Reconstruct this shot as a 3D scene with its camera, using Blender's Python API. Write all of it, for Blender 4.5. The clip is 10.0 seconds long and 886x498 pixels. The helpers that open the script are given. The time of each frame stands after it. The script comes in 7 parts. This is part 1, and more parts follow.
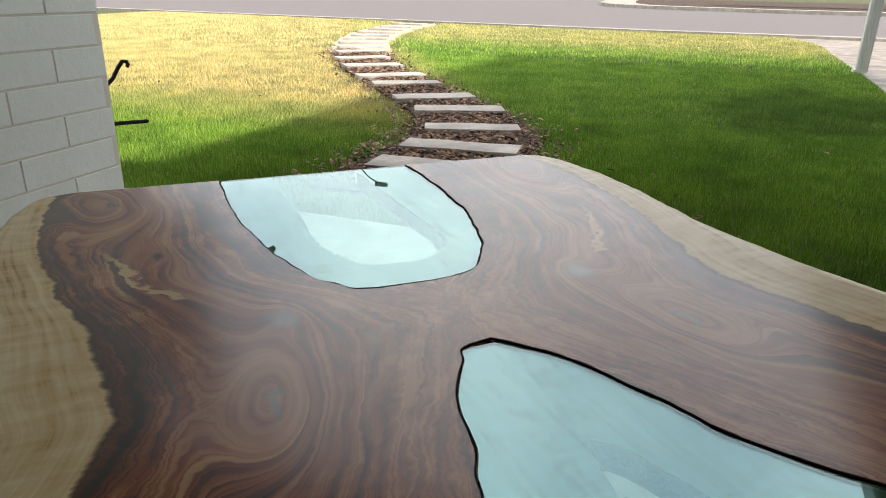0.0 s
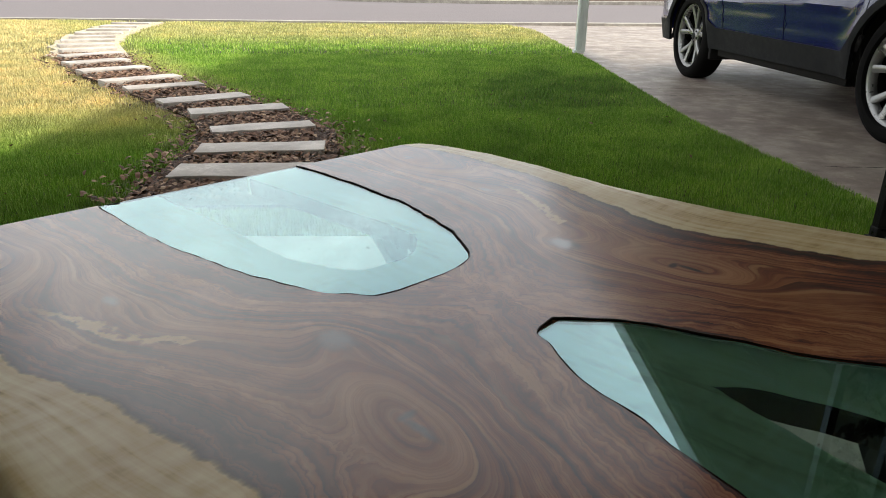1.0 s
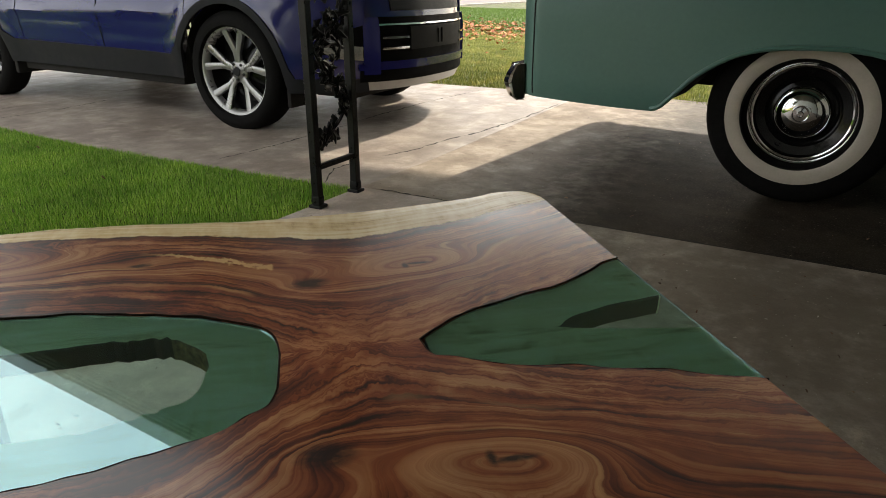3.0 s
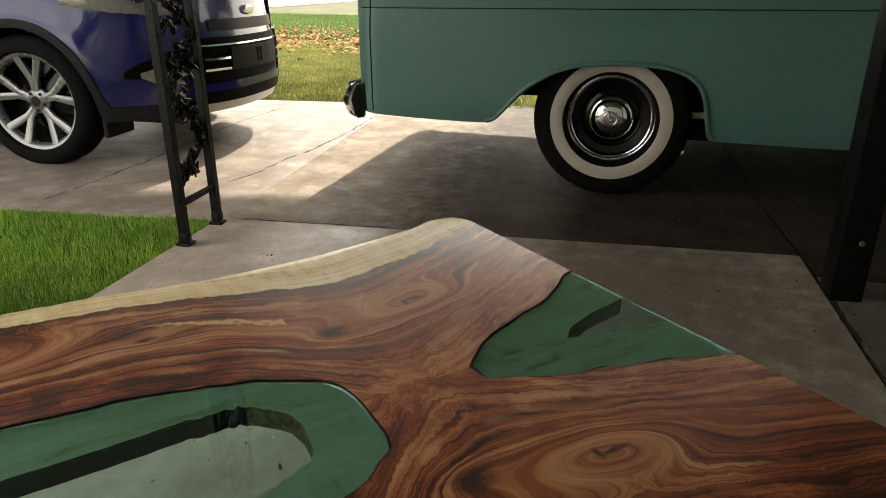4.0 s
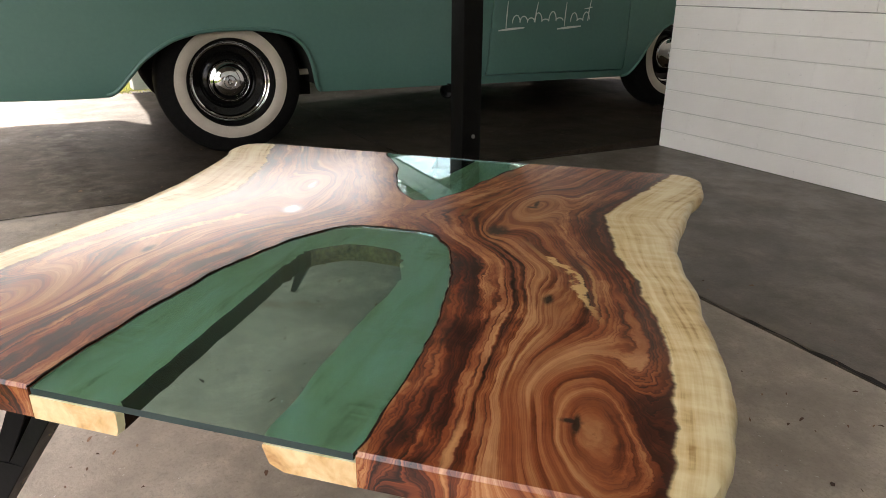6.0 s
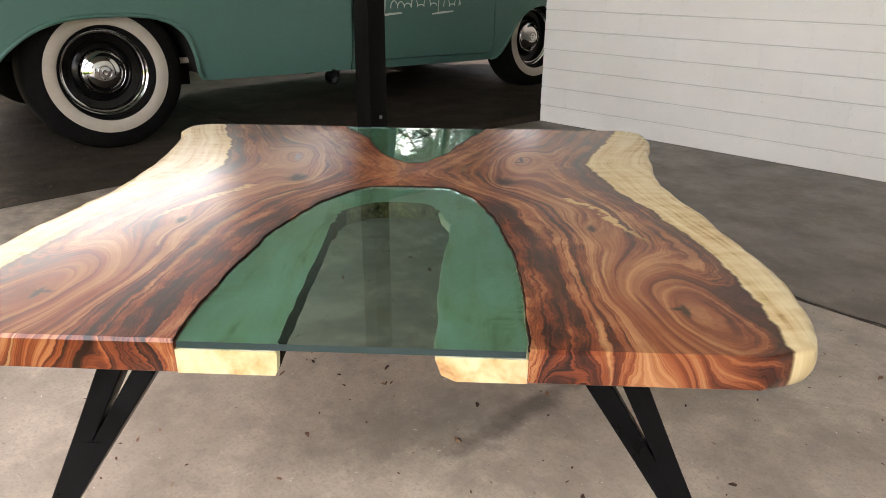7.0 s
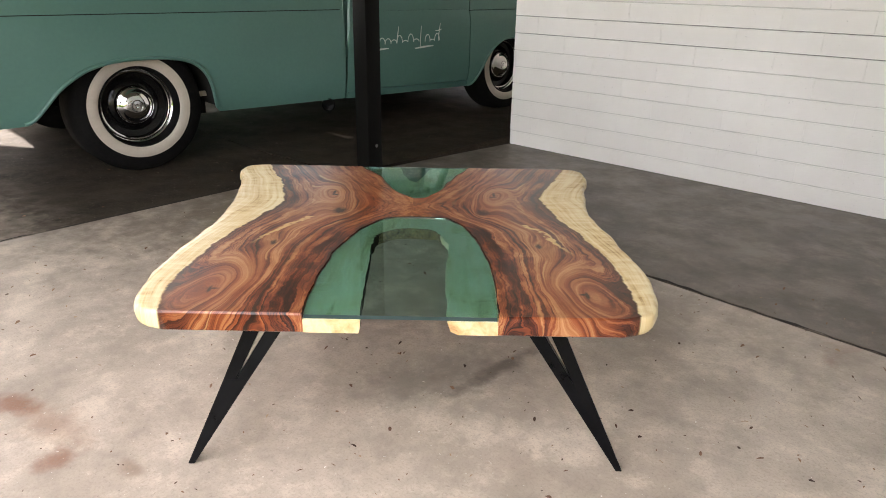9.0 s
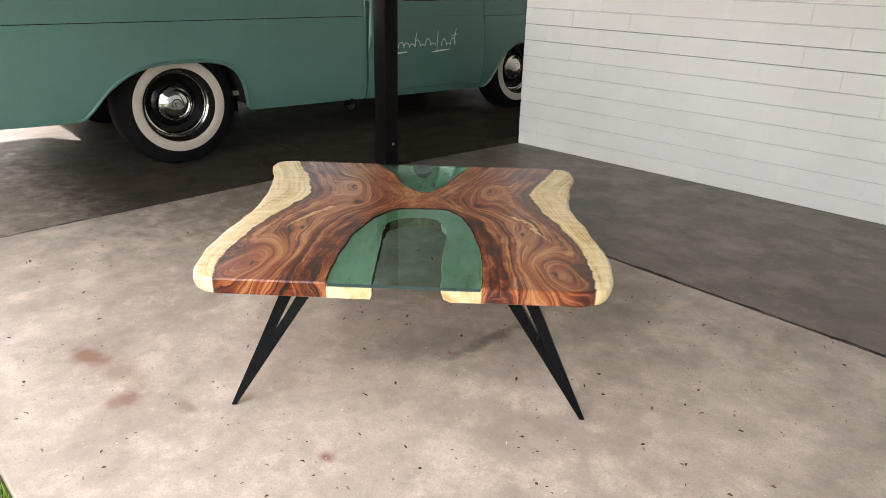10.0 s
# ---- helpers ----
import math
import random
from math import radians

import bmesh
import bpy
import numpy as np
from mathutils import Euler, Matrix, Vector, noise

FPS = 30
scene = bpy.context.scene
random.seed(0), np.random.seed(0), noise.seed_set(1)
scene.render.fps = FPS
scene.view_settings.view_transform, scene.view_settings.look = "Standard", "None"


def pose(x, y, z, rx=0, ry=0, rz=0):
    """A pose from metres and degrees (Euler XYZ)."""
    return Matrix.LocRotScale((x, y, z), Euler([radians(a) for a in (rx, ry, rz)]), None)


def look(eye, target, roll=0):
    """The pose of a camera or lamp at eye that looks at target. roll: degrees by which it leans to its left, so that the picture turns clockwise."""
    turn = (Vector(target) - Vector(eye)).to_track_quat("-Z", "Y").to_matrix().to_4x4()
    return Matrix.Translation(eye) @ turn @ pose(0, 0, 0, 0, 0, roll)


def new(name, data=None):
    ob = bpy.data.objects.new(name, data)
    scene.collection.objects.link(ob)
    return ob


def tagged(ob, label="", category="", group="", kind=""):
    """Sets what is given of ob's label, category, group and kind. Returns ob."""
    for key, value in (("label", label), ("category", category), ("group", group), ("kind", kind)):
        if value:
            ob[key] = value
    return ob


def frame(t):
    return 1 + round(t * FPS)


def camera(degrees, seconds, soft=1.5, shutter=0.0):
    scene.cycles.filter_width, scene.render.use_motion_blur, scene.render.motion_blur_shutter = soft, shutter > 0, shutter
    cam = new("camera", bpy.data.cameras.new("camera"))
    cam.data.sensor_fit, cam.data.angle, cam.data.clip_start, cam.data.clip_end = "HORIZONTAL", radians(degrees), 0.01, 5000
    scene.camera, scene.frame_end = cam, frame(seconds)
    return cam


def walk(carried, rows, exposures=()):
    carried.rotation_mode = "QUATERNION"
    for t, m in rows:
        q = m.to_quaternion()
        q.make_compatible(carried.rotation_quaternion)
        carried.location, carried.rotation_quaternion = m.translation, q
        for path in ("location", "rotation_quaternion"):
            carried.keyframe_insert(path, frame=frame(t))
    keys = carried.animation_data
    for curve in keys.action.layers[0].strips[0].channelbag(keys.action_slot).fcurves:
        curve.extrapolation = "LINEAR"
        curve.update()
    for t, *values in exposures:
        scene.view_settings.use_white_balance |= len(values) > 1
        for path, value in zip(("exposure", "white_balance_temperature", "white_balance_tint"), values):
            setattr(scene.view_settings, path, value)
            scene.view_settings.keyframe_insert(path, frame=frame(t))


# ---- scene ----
cam = camera(66.4, 10.0, 0.9)
PATH = [
    (0, (0.304, -0.862, 0.836), (-0.265, 0.915, 0.115), 1.2),
    (0.5, (0.108, -0.912, 0.819), (-0.101, 0.941, 0.095), 1.0),
    (1, (-0.043, -0.875, 0.814), (0.094, 0.985, 0.091), 0.6),
    (1.5, (-0.195, -0.84, 0.839), (0.349, 0.945, 0.119), 0.6),
    (2, (-0.345, -0.804, 0.856), (0.685, 0.754, 0.141), 0.5),
    (2.5, (-0.459, -0.706, 0.855), (0.943, 0.524, 0.133), -0.0),
    (3, (-0.549, -0.576, 0.889), (1.084, 0.322, 0.164), -0.1),
    (4.5, (-0.911, -0.062, 1.019), (0.953, -0.035, 0.295), 0.1),
    (5, (-1.059, 0.196, 0.988), (0.775, -0.129, 0.261), 0.4),
    (5.5, (-1.105, 0.347, 0.922), (0.638, -0.304, 0.188), 0.1),
    (6.8, (-1.009, 0.832, 0.859), (0.298, -0.487, 0.114), 0.6),
    (7, (-0.971, 0.871, 0.846), (0.317, -0.463, 0.096), 0.5),
    (7.5, (-0.9, 0.964, 0.851), (0.373, -0.383, 0.1), 0.8),
    (8, (-0.974, 1.087, 0.911), (0.289, -0.274, 0.167), 0.7),
    (8.5, (-1.124, 1.187, 1.011), (0.118, -0.191, 0.263), 0.7),
    (9, (-1.331, 1.35, 1.11), (-0.098, -0.039, 0.369), 1.0),
    (9.5, (-1.502, 1.482, 1.198), (-0.264, 0.1, 0.45), 1.1),
    (10, (-1.611, 1.568, 1.222), (-0.341, 0.222, 0.465), 1.4),
]
EXPOSURES = [(0.0, 0.64, 6750, 11), (1.0, 0.54, 6700, 10), (2.5, 0.80, 6850, 9), (3.0, 1.02, 7000, 10), (4.5, 1.42, 7500, 12), (5.5, 1.78, 7150, 16), (7.0, 2.38, 6950, 18), (10.0, 2.50, 6750, 17)]
walk(cam, [(t, look(eye, target, roll)) for t, eye, target, roll in PATH], EXPOSURES)

# ---- daylight: hazy sun from the open side of the carport, bright sky ----
SUN_ELEVATION, SUN_AZIMUTH = 34.8, 93.5          # degrees; azimuth from +y towards +x
world = bpy.data.worlds.new("sky")
scene.world = world
world.use_nodes = True
wn = world.node_tree
wn.nodes.clear()
sky = wn.nodes.new("ShaderNodeTexSky")
sky.sky_type = 'NISHITA'
sky.sun_disc = False
sky.sun_elevation = radians(SUN_ELEVATION)
sky.sun_rotation = radians(SUN_AZIMUTH)
sky.dust_density = 2.5
sky.air_density = 1.0
bg = wn.nodes.new("ShaderNodeBackground")
bg.inputs[1].default_value = 0.15
wo = wn.nodes.new("ShaderNodeOutputWorld")
# thin bright cloud over the sky
wt = wn.nodes.new("ShaderNodeTexCoord")
wc = wn.nodes.new("ShaderNodeTexNoise")
wc.inputs["Scale"].default_value = 2.2
wc.inputs["Detail"].default_value = 5.0
wc.inputs["Distortion"].default_value = 0.4
wr = wn.nodes.new("ShaderNodeValToRGB")
wr.color_ramp.elements[0].position, wr.color_ramp.elements[1].position = 0.35, 0.65
wr.color_ramp.elements[0].color, wr.color_ramp.elements[1].color = (0.35, 0.35, 0.35, 1), (0.9, 0.9, 0.9, 1)
wm = wn.nodes.new("ShaderNodeMix")
wm.data_type = 'RGBA'
wm.inputs[7].default_value = (9.6, 9.8, 9.85, 1.0)
wn.links.new(wt.outputs["Generated"], wc.inputs["Vector"])
wn.links.new(wc.outputs[0], wr.inputs[0])
wn.links.new(wr.outputs[0], wm.inputs[0])
wn.links.new(sky.outputs[0], wm.inputs[6])
wn.links.new(wm.outputs[2], bg.inputs[0])
wn.links.new(bg.outputs[0], wo.inputs[0])

sun_data = bpy.data.lights.new("sun", 'SUN')
sun_data.energy = 3.2
sun_data.angle = radians(1.6)
sun_data.color = (1.0, 0.94, 0.84)
sun_ob = new("sun", sun_data)
_az, _el = radians(SUN_AZIMUTH), radians(SUN_ELEVATION)
sun_dir = Vector((math.sin(_az) * math.cos(_el), math.cos(_az) * math.cos(_el), math.sin(_el)))
sun_ob.matrix_world = look(sun_dir * 60, (0, 0, 0))


# ---- tools ----
def mesh_from(name, bm):
    me = bpy.data.meshes.new(name)
    bm.normal_update()
    bm.to_mesh(me)
    bm.free()
    return me


def smooth(me, angle=40):
    me.polygons.foreach_set("use_smooth", [True] * len(me.polygons))
    me.set_sharp_from_angle(angle=radians(angle))


def part(name, bm, material, parent, label="", shade=40):
    """One mesh object under a thing or a part."""
    me = mesh_from(name, bm) if isinstance(bm, bmesh.types.BMesh) else bm
    if shade:
        smooth(me, shade)
    if material and not me.materials:
        me.materials.append(material)
    ob = new(name, me)
    ob.parent = parent
    if label:
        tagged(ob, label)
    return ob


def thing(name, m, label, category, group="", kind=""):
    ob = new(name)
    ob.empty_display_size = 0.1
    ob.matrix_world = m
    return tagged(ob, label, category, group, kind)


def solid(name, bm, material, label, category="", kind="structure", shade=40):
    """A top-level single mesh."""
    return tagged(part(name, bm, material, None, "", shade), label, category, "", kind)


def box(x0, x1, y0, y1, z0, z1, bevel=0.0, bm=None, segments=2):
    own = bm is None
    b = bmesh.new()
    vs = [b.verts.new((x, y, z)) for z in (z0, z1) for y in (y0, y1) for x in (x0, x1)]
    for f in ((0, 2, 3, 1), (4, 5, 7, 6), (0, 1, 5, 4), (2, 6, 7, 3), (0, 4, 6, 2), (1, 3, 7, 5)):
        b.faces.new([vs[i] for i in f])
    if bevel:
        bmesh.ops.bevel(b, geom=b.edges[:], offset=bevel, segments=segments, affect='EDGES', profile=0.6)
    if own:
        return b
    join(bm, b)
    return bm


def join(bm, other, m=None):
    """Adds the other bmesh to bm, moved by m."""
    if m is not None:
        bmesh.ops.transform(other, matrix=m, verts=other.verts)
    me = bpy.data.meshes.new("tmp")
    other.to_mesh(me)
    other.free()
    bm.from_mesh(me)
    bpy.data.meshes.remove(me)
    return bm


def lathe(profile, n=48, closed=False):
    """Revolves (radius, height) pairs about z."""
    b = bmesh.new()
    rings = []
    for r, h in profile:
        if r < 1e-6:
            rings.append([b.verts.new((0, 0, h))])
        else:
            rings.append([b.verts.new((r * math.cos(2 * math.pi * i / n), r * math.sin(2 * math.pi * i / n), h)) for i in range(n)])
    pairs = list(zip(rings, rings[1:])) + ([(rings[-1], rings[0])] if closed else [])
    for p, q in pairs:
        for i in range(n):
            j = (i + 1) % n
            if len(p) == 1 and len(q) == 1:
                continue
            if len(p) == 1:
                b.faces.new((p[0], q[i], q[j]))
            elif len(q) == 1:
                b.faces.new((p[i], q[0], p[j]))
            else:
                b.faces.new((p[i], q[i], q[j], p[j]))
    bmesh.ops.recalc_face_normals(b, faces=b.faces[:])
    return b


def tube(points, radius, n=8, bm=None, square=False):
    """A round bar along points; radius may be a list."""
    b = bmesh.new()
    pts = [Vector(p) for p in points]
    rad = radius if isinstance(radius, (list, tuple)) else [radius] * len(pts)
    rings = []
    side = None
    for i, p in enumerate(pts):
        d = (pts[min(i + 1, len(pts) - 1)] - pts[max(i - 1, 0)]).normalized()
        if side is None:
            side = d.orthogonal().normalized()
        side = (side - d * side.dot(d)).normalized()
        up = d.cross(side)
        rings.append([b.verts.new(p + (side * math.cos(2 * math.pi * k / n) + up * math.sin(2 * math.pi * k / n)) * rad[i]) for k in range(n)])
    for p, q in zip(rings, rings[1:]):
        for k in range(n):
            b.faces.new((p[k], p[(k + 1) % n], q[(k + 1) % n], q[k]))
    b.faces.new(rings[0][::-1])
    b.faces.new(rings[-1])
    if bm is None:
        return b
    return join(bm, b)


def grid_bm(rows, close_u=False):
    """A sheet through rows of points."""
    b = bmesh.new()
    vs = [[b.verts.new(p) for p in r] for r in rows]
    for r, q in zip(vs, vs[1:]):
        n = len(r)
        for i in range(n if close_u else n - 1):
            j = (i + 1) % n
            b.faces.new((r[i], r[j], q[j], q[i]))
    return b


def thicken(bm, depth):
    """Gives a sheet a thickness, inwards along its normals."""
    bm.normal_update()
    bmesh.ops.solidify(bm, geom=bm.faces[:], thickness=depth)
    return bm


def curve_at(keys, x):
    """A smooth curve through (x, y) keys, at x."""
    if x <= keys[0][0]:
        return keys[0][1]
    if x >= keys[-1][0]:
        return keys[-1][1]
    for i in range(len(keys) - 1):
        if keys[i][0] <= x <= keys[i + 1][0]:
            break
    (x0, y0), (x1, y1) = keys[i], keys[i + 1]
    d = (y1 - y0) / (x1 - x0)

    def slope(k):
        if k <= 0 or k >= len(keys) - 1:
            return d
        a = (keys[k][1] - keys[k - 1][1]) / (keys[k][0] - keys[k - 1][0])
        c = (keys[k + 1][1] - keys[k][1]) / (keys[k + 1][0] - keys[k][0])
        return 0.0 if a * c <= 0 else 2 * a * c / (a + c)
    m0, m1 = slope(i) * (x1 - x0), slope(i + 1) * (x1 - x0)
    t = (x - x0) / (x1 - x0)
    return (2 * t ** 3 - 3 * t ** 2 + 1) * y0 + (t ** 3 - 2 * t ** 2 + t) * m0 + (-2 * t ** 3 + 3 * t ** 2) * y1 + (t ** 3 - t ** 2) * m1


def ground_z(y):
    """The lawn and the driveway rise gently to the street."""
    return 0.0145 * min(max(y - 3.2, 0.0), 9.8) + 0.002 * min(max(y - 13.0, 0.0), 60.0)


# ---- materials ----
class Nodes:
    def __init__(self, name):
        self.mat = bpy.data.materials.new(name)
        self.mat.use_nodes = True
        self.tree = self.mat.node_tree
        self.bsdf = self.tree.nodes["Principled BSDF"]

    def add(self, kind, **inputs):
        n = self.tree.nodes.new(kind)
        for k, v in inputs.items():
            key = k.replace("_", " ")
            if hasattr(v, "is_output"):
                self.tree.links.new(v, n.inputs[key])
            else:
                n.inputs[key].default_value = v
        return n

    def link(self, a, b):
        self.tree.links.new(a, b)

    def math(self, op, a, b=0.0, c=0.0):
        n = self.tree.nodes.new("ShaderNodeMath")
        n.operation = op
        for i, v in enumerate((a, b, c)):
            if hasattr(v, "is_output"):
                self.link(v, n.inputs[i])
            else:
                n.inputs[i].default_value = v
        return n.outputs[0]

    def mix(self, fac, a, b, mode='MIX'):
        n = self.tree.nodes.new("ShaderNodeMix")
        n.data_type = 'RGBA'
        n.blend_type = mode
        n.clamp_factor = True
        for i, v in ((0, fac), (6, a), (7, b)):
            if hasattr(v, "is_output"):
                self.link(v, n.inputs[i])
            else:
                n.inputs[i].default_value = (*v, 1.0) if isinstance(v, tuple) else v
        return n.outputs[2]

    def noise(self, vec, scale, detail=4.0, rough=0.55, distort=0.0):
        n = self.tree.nodes.new("ShaderNodeTexNoise")
        n.inputs["Scale"].default_value = scale
        n.inputs["Detail"].default_value = detail
        n.inputs["Roughness"].default_value = rough
        n.inputs["Distortion"].default_value = distort
        if vec is not None:
            self.link(vec, n.inputs["Vector"])
        return n.outputs[0]

    def ramp(self, fac, stops, mode='LINEAR'):
        n = self.tree.nodes.new("ShaderNodeValToRGB")
        cr = n.color_ramp
        cr.interpolation = mode
        while len(cr.elements) < len(stops):
            cr.elements.new(0.5)
        for e, (p, c) in zip(cr.elements, stops):
            e.position = p
            e.color = (*c, 1.0) if isinstance(c, tuple) else (c, c, c, 1.0)
        self.link(fac, n.inputs[0])
        return n.outputs[0]

    def coord(self, kind="Object", scale=(1, 1, 1), loc=(0, 0, 0), rot=(0, 0, 0)):
        t = self.tree.nodes.new("ShaderNodeTexCoord")
        m = self.tree.nodes.new("ShaderNodeMapping")
        m.inputs["Scale"].default_value = scale
        m.inputs["Location"].default_value = loc
        m.inputs["Rotation"].default_value = [radians(a) for a in rot]
        self.link(t.outputs[kind], m.inputs["Vector"])
        return m.outputs[0]

    def bump(self, height, strength=0.3, distance=0.01, normal=None):
        n = self.tree.nodes.new("ShaderNodeBump")
        n.inputs["Strength"].default_value = strength
        n.inputs["Distance"].default_value = distance
        self.link(height, n.inputs["Height"])
        if normal is not None:
            self.link(normal, n.inputs["Normal"])
        self.link(n.outputs[0], self.bsdf.inputs["Normal"])
        return n.outputs[0]

    def set(self, **kw):
        for k, v in kw.items():
            key = {"color": "Base Color", "rough": "Roughness", "metal": "Metallic", "coat": "Coat Weight", "coat_rough": "Coat Roughness",
                   "spec": "Specular IOR Level", "ior": "IOR", "trans": "Transmission Weight"}[k]
            if hasattr(v, "is_output"):
                self.link(v, self.bsdf.inputs[key])
            else:
                self.bsdf.inputs[key].default_value = (*v, 1.0) if isinstance(v, tuple) else v
        return self


def plain(name, c1, c2, scale=8.0, rough=0.5, metal=0.0, bump=0.15, fine=120.0, coat=0.0, spec=0.5, rough_var=0.1, dist=0.004):
    """Paint, metal, rubber, concrete: two tones at two scales, with fine relief."""
    n = Nodes(name)
    v = n.coord("Object")
    big = n.noise(v, scale, 5.0, 0.6)
    small = n.noise(v, fine, 4.0, 0.6)
    f = n.math('ADD', n.math('MULTIPLY', big, 0.65), n.math('MULTIPLY', small, 0.35))
    n.set(color=n.ramp(f, [(0.3, c1), (0.7, c2)]), metal=metal, coat=coat, spec=spec, coat_rough=0.04,
          rough=n.ramp(big, [(0.3, max(0.02, rough - rough_var)), (0.7, min(1.0, rough + rough_var))]))
    if bump:
        n.bump(small, bump, dist)
    return n.mat


def weathered_concrete(name, base, dark, rust, dry_rough=0.62, wet=0.0, marks=(), spec=0.4, oil_shade=None):
    """Old poured concrete: cloudy, pitted, stained, with pale worn patches and single marks."""
    n = Nodes(name)
    g = n.tree.nodes.new("ShaderNodeNewGeometry")
    pos = g.outputs["Position"]
    big = n.noise(pos, 1.3, 7.0, 0.68, 0.2)
    mid = n.noise(pos, 5.0, 7.0, 0.68, 0.05)
    worn = n.noise(pos, 3.8, 8.0, 0.70, 0.1)
    fine = n.noise(pos, 140.0, 3.0, 0.6)
    grit = n.noise(pos, 38.0, 4.0, 0.7)
    fleck = n.noise(pos, 75.0, 2.0, 0.5)
    c = n.mix(n.ramp(big, [(0.38, 0.0), (0.64, 1.0)]), base, dark)
    c = n.mix(n.math('MULTIPLY', n.ramp(worn, [(0.50, 0.0), (0.60, 1.0)]), 0.75), c, tuple(min(0.8, v * 1.28) for v in base))
    c = n.mix(n.math('MULTIPLY', n.ramp(worn, [(0.34, 1.0), (0.47, 0.0)]), 0.65), c, tuple(v * 0.72 for v in dark))
    c = n.mix(n.math('MULTIPLY', n.ramp(mid, [(0.45, 0.0), (0.66, 1.0)]), 0.60), c, tuple(v * 0.62 for v in base))
    stain = n.noise(pos, 2.3, 5.0, 0.6, 1.0)
    c = n.mix(n.math('MULTIPLY', n.ramp(stain, [(0.64, 0.0), (0.76, 1.0)]), 0.55), c, rust)
    sep = n.tree.nodes.new("ShaderNodeSeparateXYZ")
    n.link(pos, sep.inputs[0])
    fray = n.math('MULTIPLY', n.math('SUBTRACT', n.noise(pos, 11.0, 5.0, 0.65), 0.5), 2.2)
    for mx, my, ml, mw, turn, tint, strength in marks:
        ct, st = math.cos(radians(turn)), math.sin(radians(turn))
        dx, dy = n.math('SUBTRACT', sep.outputs[0], mx), n.math('SUBTRACT', sep.outputs[1], my)
        al = n.math('ADD', n.math('MULTIPLY', dx, ct / ml), n.math('MULTIPLY', dy, st / ml))
        ac = n.math('ADD', n.math('MULTIPLY', dx, -st / mw), n.math('MULTIPLY', dy, ct / mw))
        d = n.math('SQRT', n.math('ADD', n.math('MULTIPLY', al, al), n.math('MULTIPLY', ac, ac)))
        f = n.ramp(n.math('MULTIPLY', n.math('ADD', d, fray), 0.5), [(0.05, strength), (0.62, 0.0)], 'EASE')
        c = n.mix(f, c, tint)
    if oil_shade:
        # oil dirt plus the roof and truck shade, painted into the concrete where the cars stand
        grime_shade = n.math('ADD', n.math('MULTIPLY', n.math('SUBTRACT', 1.0, sep.outputs[1]), 0.5), n.math('MULTIPLY', fray, 0.16))
        c = n.mix(n.ramp(grime_shade, [(0.10, 0.0), (0.46, 1.0)], 'EASE'), c, n.mix(n.ramp(worn, [(0.4, 0.0), (0.62, 1.0)]), oil_shade, tuple(v * 0.5 for v in oil_shade)))
    c = n.mix(n.math('MULTIPLY', n.ramp(fine, [(0.35, 1.0), (0.5, 0.0)]), 0.30), c, tuple(v * 0.45 for v in base))
    c = n.mix(n.math('MULTIPLY', n.ramp(grit, [(0.66, 0.0), (0.74, 1.0)]), 0.45), c, tuple(min(0.75, v * 1.6) for v in base))
    c = n.mix(n.math('MULTIPLY', n.ramp(fleck, [(0.72, 0.0), (0.76, 1.0)]), 0.4), c, tuple(min(0.8, v * 1.9) for v in base))
    c = n.mix(n.math('MULTIPLY', n.ramp(fleck, [(0.25, 1.0), (0.30, 0.0)]), 0.5), c, tuple(v * 0.3 for v in base))
    n.set(color=c, rough=n.ramp(mid, [(0.35, dry_rough - 0.25 * wet), (0.7, dry_rough + 0.08)]), spec=spec)
    n.bump(n.math('ADD', n.math('MULTIPLY', fine, 0.5), grit), 0.30, 0.003)
    return n.mat


